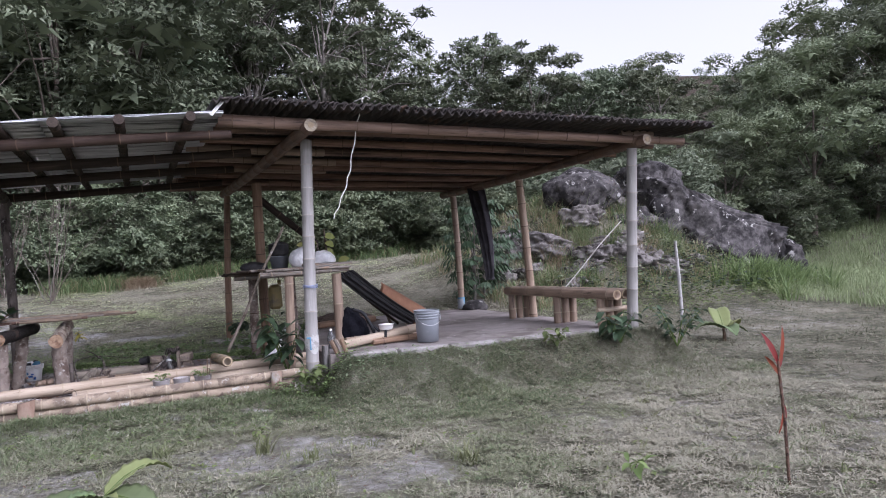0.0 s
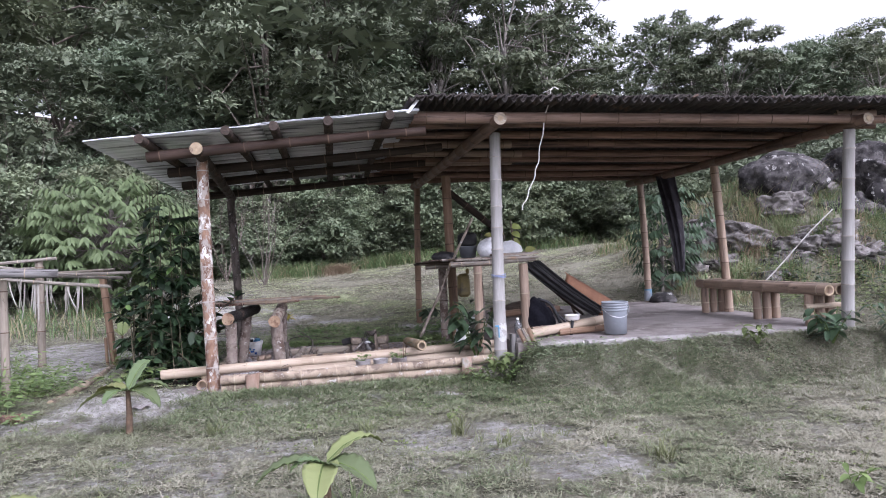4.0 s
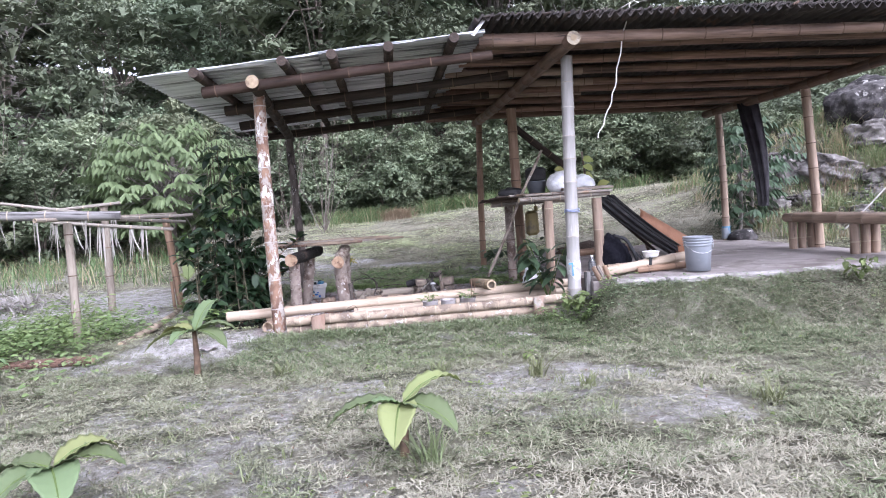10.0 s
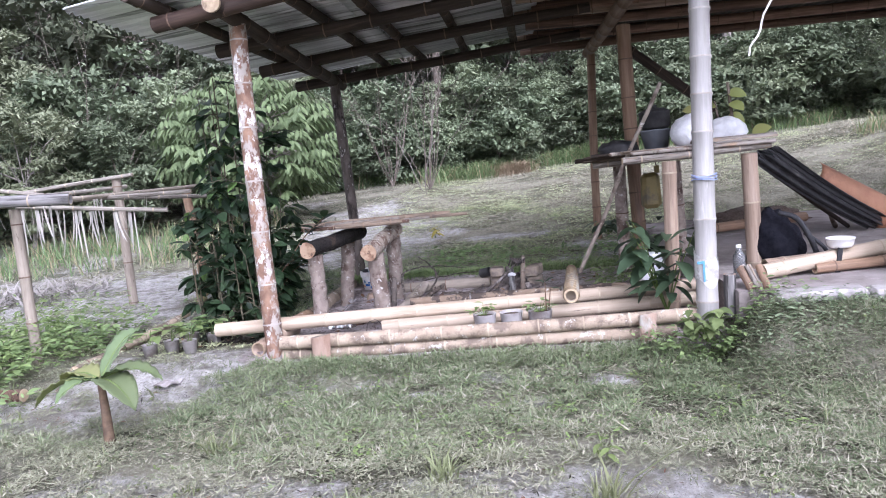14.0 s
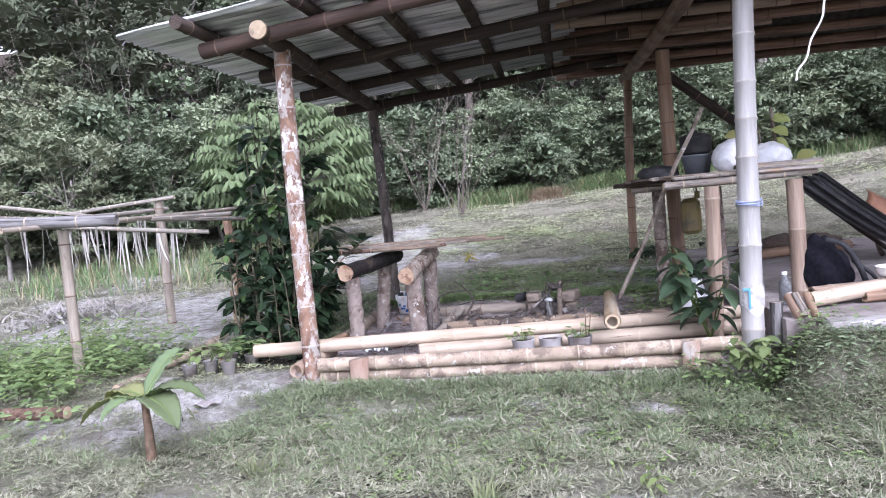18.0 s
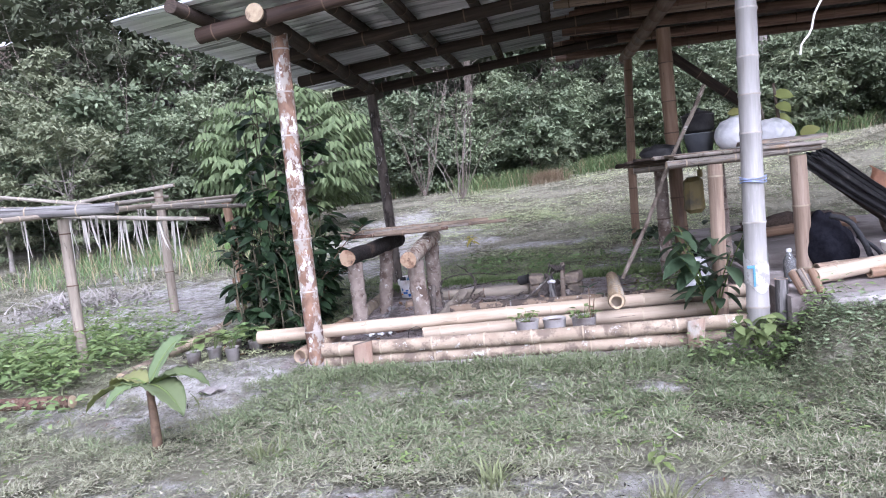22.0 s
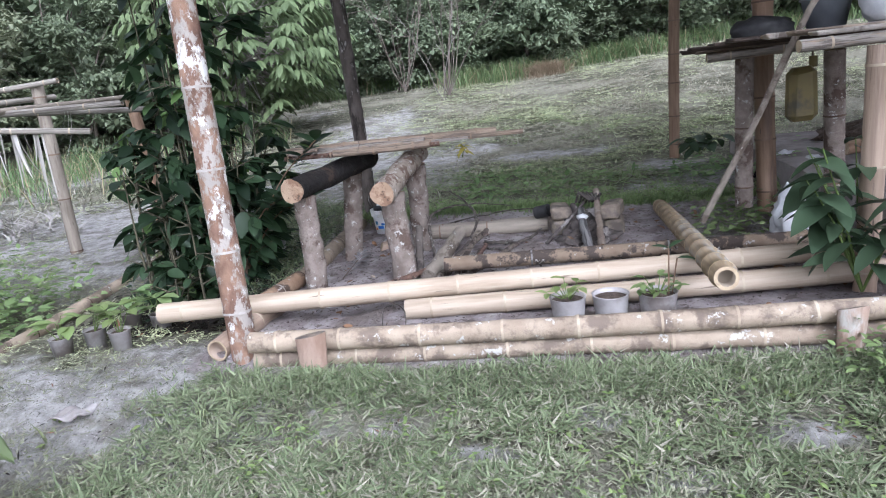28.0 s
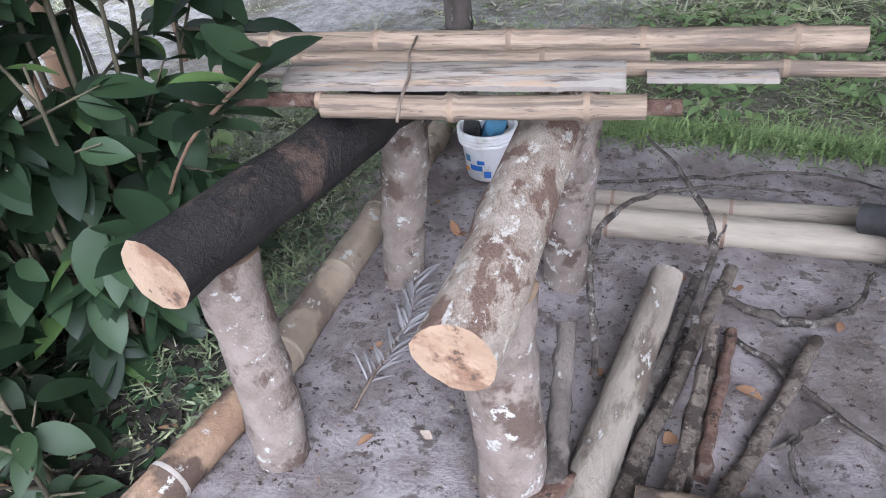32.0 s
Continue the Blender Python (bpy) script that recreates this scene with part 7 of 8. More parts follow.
def leafy_plant(name, at, stems, h, n, size, leaf, label, seed, width=0.5, spread=0.2, up=0.4, category="plant"):
    """A plant of a few stems with broad leaves."""
    g_ = np.random.default_rng(seed)
    th = thing(name, at, label, category)
    bs_, ax_ = [], []
    for k in range(stems):
        a = g_.random() * 6.28
        top = Vector(at) + Vector((spread * math.cos(a), spread * math.sin(a), h * (0.65 + 0.35 * g_.random())))
        mid = Vector(at).lerp(top, 0.55) + Vector((0, 0, 0.06 * h))
        part("stem", Builder().tube([Vector(at), mid, top], [min(0.006, 0.016 * h), min(0.004, 0.012 * h), 0.002], 6), M["greenstem"], th)
        for j in range(n):
            f = 0.25 + 0.75 * (j + g_.random()) / n
            p_ = Vector(at).lerp(mid, f / 0.55) if f < 0.55 else mid.lerp(top, (f - 0.55) / 0.45)
            a2 = a + 2.4 * j + g_.normal() * 0.4
            bs_.append(tuple(p_ - Vector(at)))
            ax_.append((math.cos(a2), math.sin(a2), up * g_.normal() * 0.5))
    ln = size * g_.uniform(0.6, 1.15, len(bs_))
    part("foliage", leaf_mesh("foliage", np.array(bs_), np.array(ax_), np.array([(0, 0, 1.0)] * len(bs_)) + unit(len(bs_), g_) * 0.3, ln, ln * width, L[leaf], 0.45, 0.14, 3), None, th)
    return th


leafy_plant("vine", (1.30, 6.82, 0.2), 7, 0.60, 8, 0.19, "vine", "broad-leaved vine climbing at the table's leg", 1, 0.48, 0.22)
leafy_plant("vine", (1.36, 7.02, 0.3), 2, 0.62, 5, 0.13, "vine", "broad-leaved vine round the table's leg", 2, 0.5, 0.06)
leafy_plant("broadleaf_weed", (4.42, 5.72, 0.28), 6, 0.34, 7, 0.16, "vine", "dark broad-leaved weed before the bench", 3, 0.5, 0.2)
leafy_plant("broadleaf_weed", (5.02, 5.58, 0.2), 8, 0.46, 9, 0.11, "vine", "dark leafy weed beside the grey post", 4, 0.5, 0.24)
leafy_plant("broadleaf_weed", (3.75, 5.86, 0.3), 5, 0.22, 6, 0.09, "weed", "small leafy weed on the bank", 5, 0.5, 0.14)
leafy_plant("broadleaf_weed", (1.42, 6.30, 0.14), 7, 0.19, 8, 0.085, "weed", "green leafy weed at the pale post", 6, 0.6, 0.14)
leafy_plant("broadleaf_weed", (1.2, 9.42, 0.4), 6, 0.16, 6, 0.13, "vine", "low broad-leaved weed at the back post", 7, 0.5, 0.16)
leafy_plant("broadleaf_weed", (0.75, 5.1, 0.02), 2, 0.10, 4, 0.08, "weedlight", "small broad-leaved weed in the lawn", 8, 0.5, 0.05)
leafy_plant("broadleaf_weed", (2.38, 3.05, 0.02), 3, 0.15, 5, 0.09, "weedlight", "leafy weed clump in the lawn", 9, 0.4, 0.1)
leafy_plant("yellow_plant", (-0.80, 11.05, gz(-0.80, 11.05)), 3, 0.20, 5, 0.11, "yellowleaf", "small yellow-leaved plant on the slope", 10, 0.4, 0.05)
cw = np.random.default_rng(29)
weeds("creeper", cw.normal(0.09, 0.055, 26), cw.normal(7.405, 0.035, 26), 8, 0.03, 0.020, "weed", "small creeper on the earth by the poles", 13, 0.025)


# ---- young banana plants ----
def banana(at, h, leaves, label, seed, stem_r=0.022, yellow=()):
    """leaves: rows of turn in degrees, rise, length, width."""
    th = thing("banana_plant", at, label, "banana plant", "banana plants")
    x, y, z = at
    part("stem", Builder().tube([(x, y, z - 0.03), (x + 0.005, y, z + h * 0.5), (x, y + 0.005, z + h)], [stem_r * 1.3, stem_r, stem_r * 0.7], 10, 0, None, 0, None, 0.1, seed), M["bananastem"], th)
    for k, (turn, rise, ln, wd) in enumerate(leaves):
        b = Builder()
        a = radians(turn)
        d, s = Vector((math.cos(a), math.sin(a), 0)), Vector((-math.sin(a), math.cos(a), 0))

        def fn(u, v, d=d, s=s, rise=rise, ln=ln, wd=wd, k=k):
            c = Vector((x, y, z + h)) + d * ln * (0.04 + 0.96 * v) * (1 - 0.12 * v * v) + Vector((0, 0, 1)) * ln * (0.8 * rise * v - (0.42 + 0.3 * rise) * v * v)
            w = 1.55 * wd * (math.sin(math.pi * min(1, 0.08 + v * 0.92) ** 0.8) ** 0.7) * (1 if v > 0.03 else 0.2)
            e = (u - 0.5) * 2
            return c + s * e * w * 0.5 + Vector((0, 0, 1)) * (abs(e) * w * 0.16 + 0.006 * math.sin(v * 40 + k) * abs(e))
        b.grid(fn, 8, 18, 0, 0.0015)
        blade = part("leaf", b, L["bananayellow"] if k in yellow else L["banana"], th)
        mid = [fn(0.5, v) + Vector((0, 0, 0.002)) for v in (0, 0.25, 0.5, 0.75, 0.97)]
        part("midrib", Builder().tube(mid, [0.006, 0.005, 0.004, 0.003, 0.001], 6), M["greenstem"], blade)
    return th


banana((-1.62, 5.42, gz(-1.62, 5.42)), 0.34, ((184, 0.2, 0.40, 0.09), (8, 0.6, 0.35, 0.095), (-28, 0.1, 0.33, 0.11), (62, 1.9, 0.31, 0.085), (168, 0.6, 0.28, 0.10), (235, 0.3, 0.24, 0.09)), "young banana plant with light green leaves in the sand", 1, 0.022, (0, 4))
banana((-0.17, 3.43, gz(-0.17, 3.43)), 0.27, ((183, 0.42, 0.38, 0.085), (28, 1.0, 0.38, 0.085), (325, 0.2, 0.33, 0.12), (262, 0.1, 0.31, 0.11), (200, 0.7, 0.2, 0.05)), "young banana plant with yellow-edged leaves", 2, 0.02, (1, 3))
banana((-1.60, 3.22, gz(-1.60, 3.22)), 0.20, ((170, 0.5, 0.30, 0.10), (10, 0.6, 0.32, 0.11), (40, 0.9, 0.30, 0.10), (300, 0.2, 0.3, 0.12), (240, 0.3, 0.3, 0.11)), "young banana plant in the lawn", 3, 0.02, (2,))
banana((-3.15, 5.32, gz(-3.15, 5.32)), 0.22, ((160, 0.6, 0.34, 0.11), (20, 0.7, 0.30, 0.10), (90, 1.2, 0.26, 0.09), (280, 0.3, 0.3, 0.11)), "young banana plant by the shade frame", 4, 0.02)
banana((6.62, 6.52, gz(6.62, 6.52)), 0.16, ((60, 1.7, 0.42, 0.16), (10, 0.9, 0.36, 0.15), (150, 0.7, 0.40, 0.15), (250, 0.5, 0.36, 0.14), (320, 0.4, 0.32, 0.14)), "young banana plant with a yellow leaf before the boulder", 5, 0.02, (0, 1))
banana((-2.75, 9.3, gz(-2.75, 9.3)), 0.2, ((95, 2.4, 0.30, 0.10), (60, 1.7, 0.26, 0.08), (150, 1.3, 0.2, 0.07)), "small yellowish banana shoot behind the seedbed", 6, 0.016, (0, 1, 2))
# red cordyline
th = thing("red_cordyline", (2.95, 2.55, gz(2.95, 2.55)), "thin red cordyline with a few dark red leaves", "plant")
x, y, z = th.location
part("stem", Builder().tube([(x, y, z - 0.02), (x - 0.006, y, z + 0.3), (x - 0.03, y, z + 0.62)], [0.008, 0.009, 0.007], 8, 0, None, 0, None, 0.25, 3), M["redwood"], th)
for q, d_, ln_, wd_ in (((-0.03, 0, 0.60), (-0.45, 0, 1.0), 0.19, 0.045), ((-0.028, 0, 0.60), (0.25, -0.1, 1.0), 0.20, 0.035), ((-0.03, 0, 0.58), (0.45, 0.1, 0.8), 0.13, 0.03), ((-0.03, 0, 0.55), (-0.4, 0.1, 0.7), 0.12, 0.03),
                        ((-0.02, 0, 0.42), (0.3, -0.1, -1.0), 0.10, 0.02), ((-0.02, 0, 0.36), (-0.3, -0.1, -1.0), 0.11, 0.02), ((-0.01, 0, 0.30), (0.3, 0.1, -0.9), 0.09, 0.02)):
    part("leaf", leaf_mesh("leaf", np.array([q]), np.array([d_]), np.array([(0.2, -1.0, 0.1)]), ln_, wd_, L["redleaf"], 0.12, 0.2, 3), None, th)


# ---- boulders ----
def boulder(at, size, seed, label, turn=0.0, rough_=0.3, n=4, tilt=0.0, skin="rock", facet=0.0, box=1.0):
    bm_ = bmesh.new()
    bmesh.ops.create_icosphere(bm_, subdivisions=n, radius=1.0)
    for v in bm_.verts:
        q = v.co.copy()
        k = 1 + rough_ * 1.1 * noise.noise(q * 0.9 + Vector((seed, seed, 0))) + rough_ * 0.8 * noise.noise(q * 2.1 + Vector((0, seed, 0))) - rough_ * 0.5 * abs(noise.noise(q * 3.4 + Vector((seed, 0, 2)))) + rough_ * 0.35 * noise.noise(q * 6.0) - rough_ * 0.25 * abs(noise.noise(q * 11 + Vector((1, 0, seed))))
        if facet:
            k *= 1 - facet * max(0.0, noise.cell(q * 1.7 + Vector((seed, 0, 0)))) + facet * 0.6 * abs(noise.noise(q * 4.5 + Vector((0, 0, seed))))
        if box < 1:
            q = Vector([math.copysign(abs(c) ** box, c) for c in q]) * 0.88
        v.co = q * k
        v.co = Vector((v.co.x * size[0], v.co.y * size[1], v.co.z * size[2]))
    me_ = bpy.data.meshes.new("boulder")
    bm_.to_mesh(me_)
    bm_.free()
    for p_ in me_.polygons:
        p_.use_smooth = True
    me_.materials.append(M[skin])
    ob = new("boulder", me_)
    ob.location = at
    ob.rotation_euler = (0, radians(tilt), radians(turn))
    return tagged(ob, label, "boulder", "boulders")


boulder((12.05, 12.35, 1.42), (2.15, 1.25, 1.0), 3, "huge dark grey boulder with pale lichen patches", -6, 0.22, 6, 20, "rock", 0.06, 0.62)
boulder((13.85, 11.70, 0.72), (0.42, 0.5, 0.58), 13, "rounded dark boulder at the end of the great one", 15, 0.28, 5, 0, "rock", 0.08)
boulder((10.0, 12.4, 1.75), (0.85, 0.8, 0.45), 5, "dark boulder on the mound with white lichen", 20, 0.26, 5, 0, "rock", 0.08)
boulder((11.25, 13.2, 2.72), (0.85, 0.8, 0.62), 7, "blocky dark boulder at the top of the mound", 20, 0.26, 5, 8, "rock", 0.06, 0.65)
boulder((8.98, 12.65, 2.42), (0.86, 0.75, 0.60), 9, "rounded black boulder in dry grass", 10, 0.18, 5)
for k, (x, y, s) in enumerate(((7.6, 11.9, 0.5), (8.3, 11.3, 0.45), (7.2, 12.6, 0.4), (8.9, 11.0, 0.5), (7.9, 11.1, 0.3), (6.9, 11.6, 0.3), (8.6, 12.2, 0.45), (7.5, 10.7, 0.22), (6.6, 12.3, 0.3), (9.6, 10.6, 0.35))):
    boulder((x, y, gz(x, y) - s * 0.10), (s * 1.25, s * 1.1, s * 0.62), 20 + k, "rough grey rock set in the grassy mound", 40 * k, 0.36, 5, 14 - 9 * (k % 4), "slab", 0.10, 0.75)
for k in range(34):
    x, y, s = g.uniform(6.3, 11.6), g.uniform(10.4, 13.6), g.uniform(0.12, 0.34)
    boulder((x, y, gz(x, y) - s * 0.06), (s * 1.3, s, s * 0.6), 50 + k, "rough grey stone in the grassy mound", 57 * k, 0.4, 4, 15 - 10 * (k % 4), "slab", 0.12, 0.75)
weeds("bank_weeds", g.uniform(6.6, 10.8, 170), g.uniform(8.3, 10.6, 170), 18, 0.34, 0.075, "weed", "leafy weeds at the foot of the mound", 51, 0.14)
weeds("bank_weeds", g.uniform(7.0, 12.4, 120), g.uniform(9.0, 11.2, 120), 16, 0.42, 0.10, "vine", "dark broad weeds below the boulder", 52, 0.16)
weeds("mound_weeds", g.uniform(6.0, 11.5, 150), g.uniform(10.0, 14.0, 150), 14, 0.30, 0.085, "creeper", "grey-green weeds among the stones", 19, 0.13)
xs, ys = g.uniform(5.8, 11.8, 430), g.uniform(9.9, 15.0, 430)
tufts_later = (xs, ys)

# ---- trees and shrubs ----
def tree_parts(seed, height, radius, trunk_h, leaf, n_leaf, size, trunk_mat="trunk", clumps=70, flat=0.8, limbs=9, spread=0.34, detail=1, droop=0.25):
    """Meshes of a tree at the origin: a tapered trunk with limbs, and a crown of leaf clumps with gaps."""
    g = np.random.default_rng(seed)
    b = Builder()
    lean_ = g.normal(size=2) * 0.04 * height
    top = Vector((lean_[0], lean_[1], trunk_h + (height - trunk_h) * 0.55))
    r0_ = height * 0.010 + 0.018
    stem = [Vector((0, 0, -0.4)), Vector((lean_[0] * 0.2, lean_[1] * 0.1, trunk_h * 0.5)), Vector((lean_[0] * 0.5, lean_[1] * 0.5, trunk_h)), top]
    b.tube(stem, [r0_ * 1.3, r0_, r0_ * 0.8, r0_ * 0.35], 8, 0, None, 0, None, 0.1, seed)
    c = np.array([lean_[0] * 0.8, lean_[1] * 0.8, (trunk_h + height) / 2])
    half = np.array([radius, radius, (height - trunk_h) / 2])
    cen = unit(clumps, g) * (g.random((clumps, 1)) ** 0.3) * half * np.array([1, 1, flat + 0.2])
    cen = cen * (0.72 + 0.5 * g.random((clumps, 1))) + c
    cen[:, 2] = np.maximum(cen[:, 2], trunk_h * 0.75)
    for k in range(min(limbs, clumps)):
        e = Vector(cen[k])
        s = stem[1].lerp(stem[3], 0.3 + 0.65 * g.random())
        mid = s.lerp(e, 0.5) + Vector((0, 0, 0.12 * (e - s).length))
        b.tube([s, mid, e], [r0_ * 0.30, r0_ * 0.18, r0_ * 0.06], 6, 0, None, 0, None, 0.1, seed + k)
    # each clump is a low dome, so that its top takes the light and its underside stays dark
    big = g.uniform(0.55, 1.35, clumps)
    which = g.choice(clumps, n_leaf, p=big ** 2 / (big ** 2).sum())
    dome = unit(n_leaf, g)
    dome[:, 2] = np.abs(dome[:, 2]) - 0.22
    offs = dome * (0.62 + 0.38 * g.random((n_leaf, 1))) * big[which][:, None] * spread * radius * np.array([1, 1, 0.62])
    base = cen[which] + offs
    out = (base - c) / half
    axis = dome * np.array([0.7, 0.7, 0.1]) + out * 0.3 + unit(n_leaf, g) * 0.75 + np.array([0, 0, -droop])
    nor = np.array([0, 0, 0.55]) + dome * 0.9 + unit(n_leaf, g) * 0.45
    ln = size * g.uniform(0.65, 1.3, n_leaf)
    # broad inner leaves fill each clump, so that it closes
    core = np.repeat(np.arange(clumps), 30)
    rc = (big * spread * radius)[core]
    inner = cen[core] + unit(len(core), g) * rc[:, None] * np.array([0.62, 0.62, 0.30]) - np.array([0, 0, 1.0]) * rc[:, None] * 0.12
    base = np.concatenate([base, inner])
    axis = np.concatenate([axis, unit(len(core), g) * np.array([1, 1, 0.35])])
    nor = np.concatenate([nor, np.array([0, 0, 1.0]) + unit(len(core), g) * 0.5])
    ln = np.concatenate([ln, rc * g.uniform(0.38, 0.62, len(core))])
    return b.mesh("trunk", [M[trunk_mat]]), leaf_mesh("crown", base, axis, nor, ln, ln * g.uniform(0.42, 0.62, len(ln)), L[leaf], 0.2, 0.15, detail)


def tree(name, at, meshes, label, category="tree", group="", scale=1.0, turn=0.0):
    th = thing(name, at, label, category, group)
    for nm, me in zip(("trunk", "crown"), meshes):
        ob = new(nm, me)
        ob.parent = th
    th.scale = (scale,) * 3
    th.rotation_euler = (0, 0, turn)
    return th


kinds = [
    ("broadleaf_tree", "tall forest tree with a dense dark green crown", tree_parts(1, 9.0, 2.9, 2.0, "forest_a", 13500, 0.122, clumps=70, spread=0.27, detail=-1)),
    ("broadleaf_tree", "dark leafy forest tree on the slope", tree_parts(2, 7.5, 2.6, 1.2, "forest_b", 13000, 0.12, clumps=64, spread=0.27, detail=-1)),
    ("broadleaf_tree", "lighter green forest tree with layered foliage", tree_parts(3, 8.0, 2.7, 2.4, "forest_c", 12500, 0.115, "trunk", clumps=54, spread=0.26, detail=-1)),
    ("slender_tree", "slender forest tree with an open thin crown", tree_parts(4, 9.5, 2.3, 4.0, "forest_a", 6000, 0.17, "palebark", clumps=40, spread=0.22, limbs=22, detail=-1)),
    ("broadleaf_tree", "round dark forest tree", tree_parts(5, 6.0, 2.5, 0.8, "forest_b", 12500, 0.115, clumps=56, spread=0.28, detail=-1)),
    # light on these crowns is put into the leaf colour
    ("broadleaf_tree", "leafy tree at the wood's edge, its leaf colour lightened for lit tops", tree_parts(6, 6.4, 2.5, 0.8, "litedge", 12500, 0.115, clumps=58, spread=0.27, detail=-1)),
]
forest = np.random.default_rng(5)
spots = []
for k in range(600):
    ang = radians(forest.uniform(-62, 76))
    dist = forest.uniform(19, 46)
    x, y = dist * math.sin(ang), dist * math.cos(ang)
    lim = 20.5 + 1.5 * math.sin(x * 0.5) if x < 6 else 22.0
    if (y < lim and x < 6) or (x >= 6 and math.hypot(x - 6, y - 10) < 15) or (x < -6 and y < 17):
        continue
    if any((x - p) ** 2 + (y - q) ** 2 < (2.1 + 0.03 * dist) ** 2 for p, q in spots):
        continue
    spots.append((x, y))
for k, (x, y) in enumerate(spots[:92]):
    which = int(forest.integers(0, 5))
    nm, lb, ms = kinds[which]
    sc, ang = forest.uniform(0.8, 1.25), math.degrees(math.atan2(x, y))
    rise = float(np.interp(ang, [-60, 11, 17, 22, 30, 38, 44, 50, 54, 64], [31, 30, 24, 18.5, 16.6, 15.4, 14, 14.5, 20, 23])) + forest.uniform(-1.5, 1.5)
    top = (9.0, 7.5, 8.0, 9.5, 6.0)[which]
    sc *= 1.3 if ang < 15 else 1.0
    room = math.hypot(x, y) * math.tan(radians(rise)) + 1.2 - gz(x, y)
    sc = min(sc, room / top / 1.13)
    if sc < 0.32:
        continue
    tree(nm, (x, y, gz(x, y) - 0.15), ms, lb, "tree", "forest trees", sc, forest.uniform(0, 6.28))

for ang, dist, sc in ((18.5, 30, 1.25), (27, 29, 1.02), (29.5, 31, 1.12), (32, 29, 0.98), (36, 30, 0.85), (42, 31, 0.80), (9, 27, 1.3), (3, 28, 1.35)):
    x, y = dist * math.sin(radians(ang)), dist * math.cos(radians(ang))
    sc *= 0.86 if ang > 20 else 1.0
    tree("slender_tree", (x, y, gz(x, y) - 0.2), kinds[3][2], "tall slender tree with an open crown above the woods", "tree", "forest trees", sc, ang)

wall = (13.6, 14.8, 0.62, 5), (15.2, 14.6, 0.58, 2), (16.8, 14.2, 0.46, 5), (18.4, 14.4, 0.75, 2), (12.4, 16.6, 0.7, 5), (14.4, 17.0, 0.58, 2), (16.6, 16.8, 0.58, 5), (19.6, 16.4, 0.8, 2), (10.6, 17.0, 0.62, 5), (20.6, 14.0, 0.75, 5), (22.0, 15.5, 0.9, 2), (9.0, 17.6, 0.5, 5)
for x, y, sc, which in wall:
    nm, lb, ms = kinds[which]
    tree(nm, (x, y, gz(x, y) - 0.3), ms, lb, "tree", "forest trees", sc, x * 3)

shrubs = [
    ("shrub", "dense broad-leaved shrub at the wood's edge", tree_parts(11, 2.6, 1.25, 0.1, "shrub", 6200, 0.082, clumps=52, flat=0.9, limbs=14, detail=-1)),
    ("shrub", "small-leaved grey-green shrub at the wood's edge", tree_parts(12, 2.2, 1.15, 0.1, "forest_c", 6200, 0.074, clumps=48, flat=0.9, limbs=14, detail=-1)),
    ("shrub", "large-leaved shrub at the wood's edge", tree_parts(13, 2.9, 1.2, 0.2, "shrub", 4600, 0.10, clumps=46, limbs=14, detail=0)),
    ("shrub", "upright light green shrub of narrow leaves", tree_parts(14, 3.4, 1.1, 0.4, "forest_c", 5600, 0.088, "palebark", clumps=46, limbs=18, spread=0.28, detail=-1)),
]
sp = []
for k in range(900):
    x = forest.uniform(-15, 17)
    y = forest.uniform(16.5, 21.5)
    if x < -4.0:
        y -= 4.5 * float(smooth(-4.0, -7.5, x))
    if x > 7:
        y += 1.5
    if (-3.4 < x < 0 and y < 18.3) or (0 <= x < 7.5 and y < 19.6):
        continue
    if any((x - p) ** 2 + (y - q) ** 2 < 1.1 for p, q in sp):
        continue
    sp.append((x, y))
for k in range(34):
    # a closed curtain of shrubs before the trunks, behind the hearth and to the right of the boulder
    if k < 20:
        x = -3.6 + 0.6 * k + forest.normal() * 0.2
        y = (18.3 if x < 0 else 19.5) + forest.normal() * 0.35
    else:
        x = 9.0 + 0.95 * (k - 20) + forest.normal() * 0.2
        y = 16.6 - 0.22 * (x - 9.0) + forest.normal() * 0.5
    nm, lb, ms = shrubs[(k * 7) % 4]
    tree(nm, (x, y, gz(x, y) - 0.1), ms, lb, "shrub", "shrubs along the wood", forest.uniform(0.62, 0.95) if k < 20 else forest.uniform(0.6, 0.95), forest.uniform(0, 6.28))
for k, (x, y) in enumerate(sp[:74]):
    nm, lb, ms = shrubs[int(forest.integers(0, 4))]
    tree(nm, (x, y, gz(x, y) - 0.1), ms, lb, "shrub", "shrubs along the wood", forest.uniform(0.75, 1.25), forest.uniform(0, 6.28))


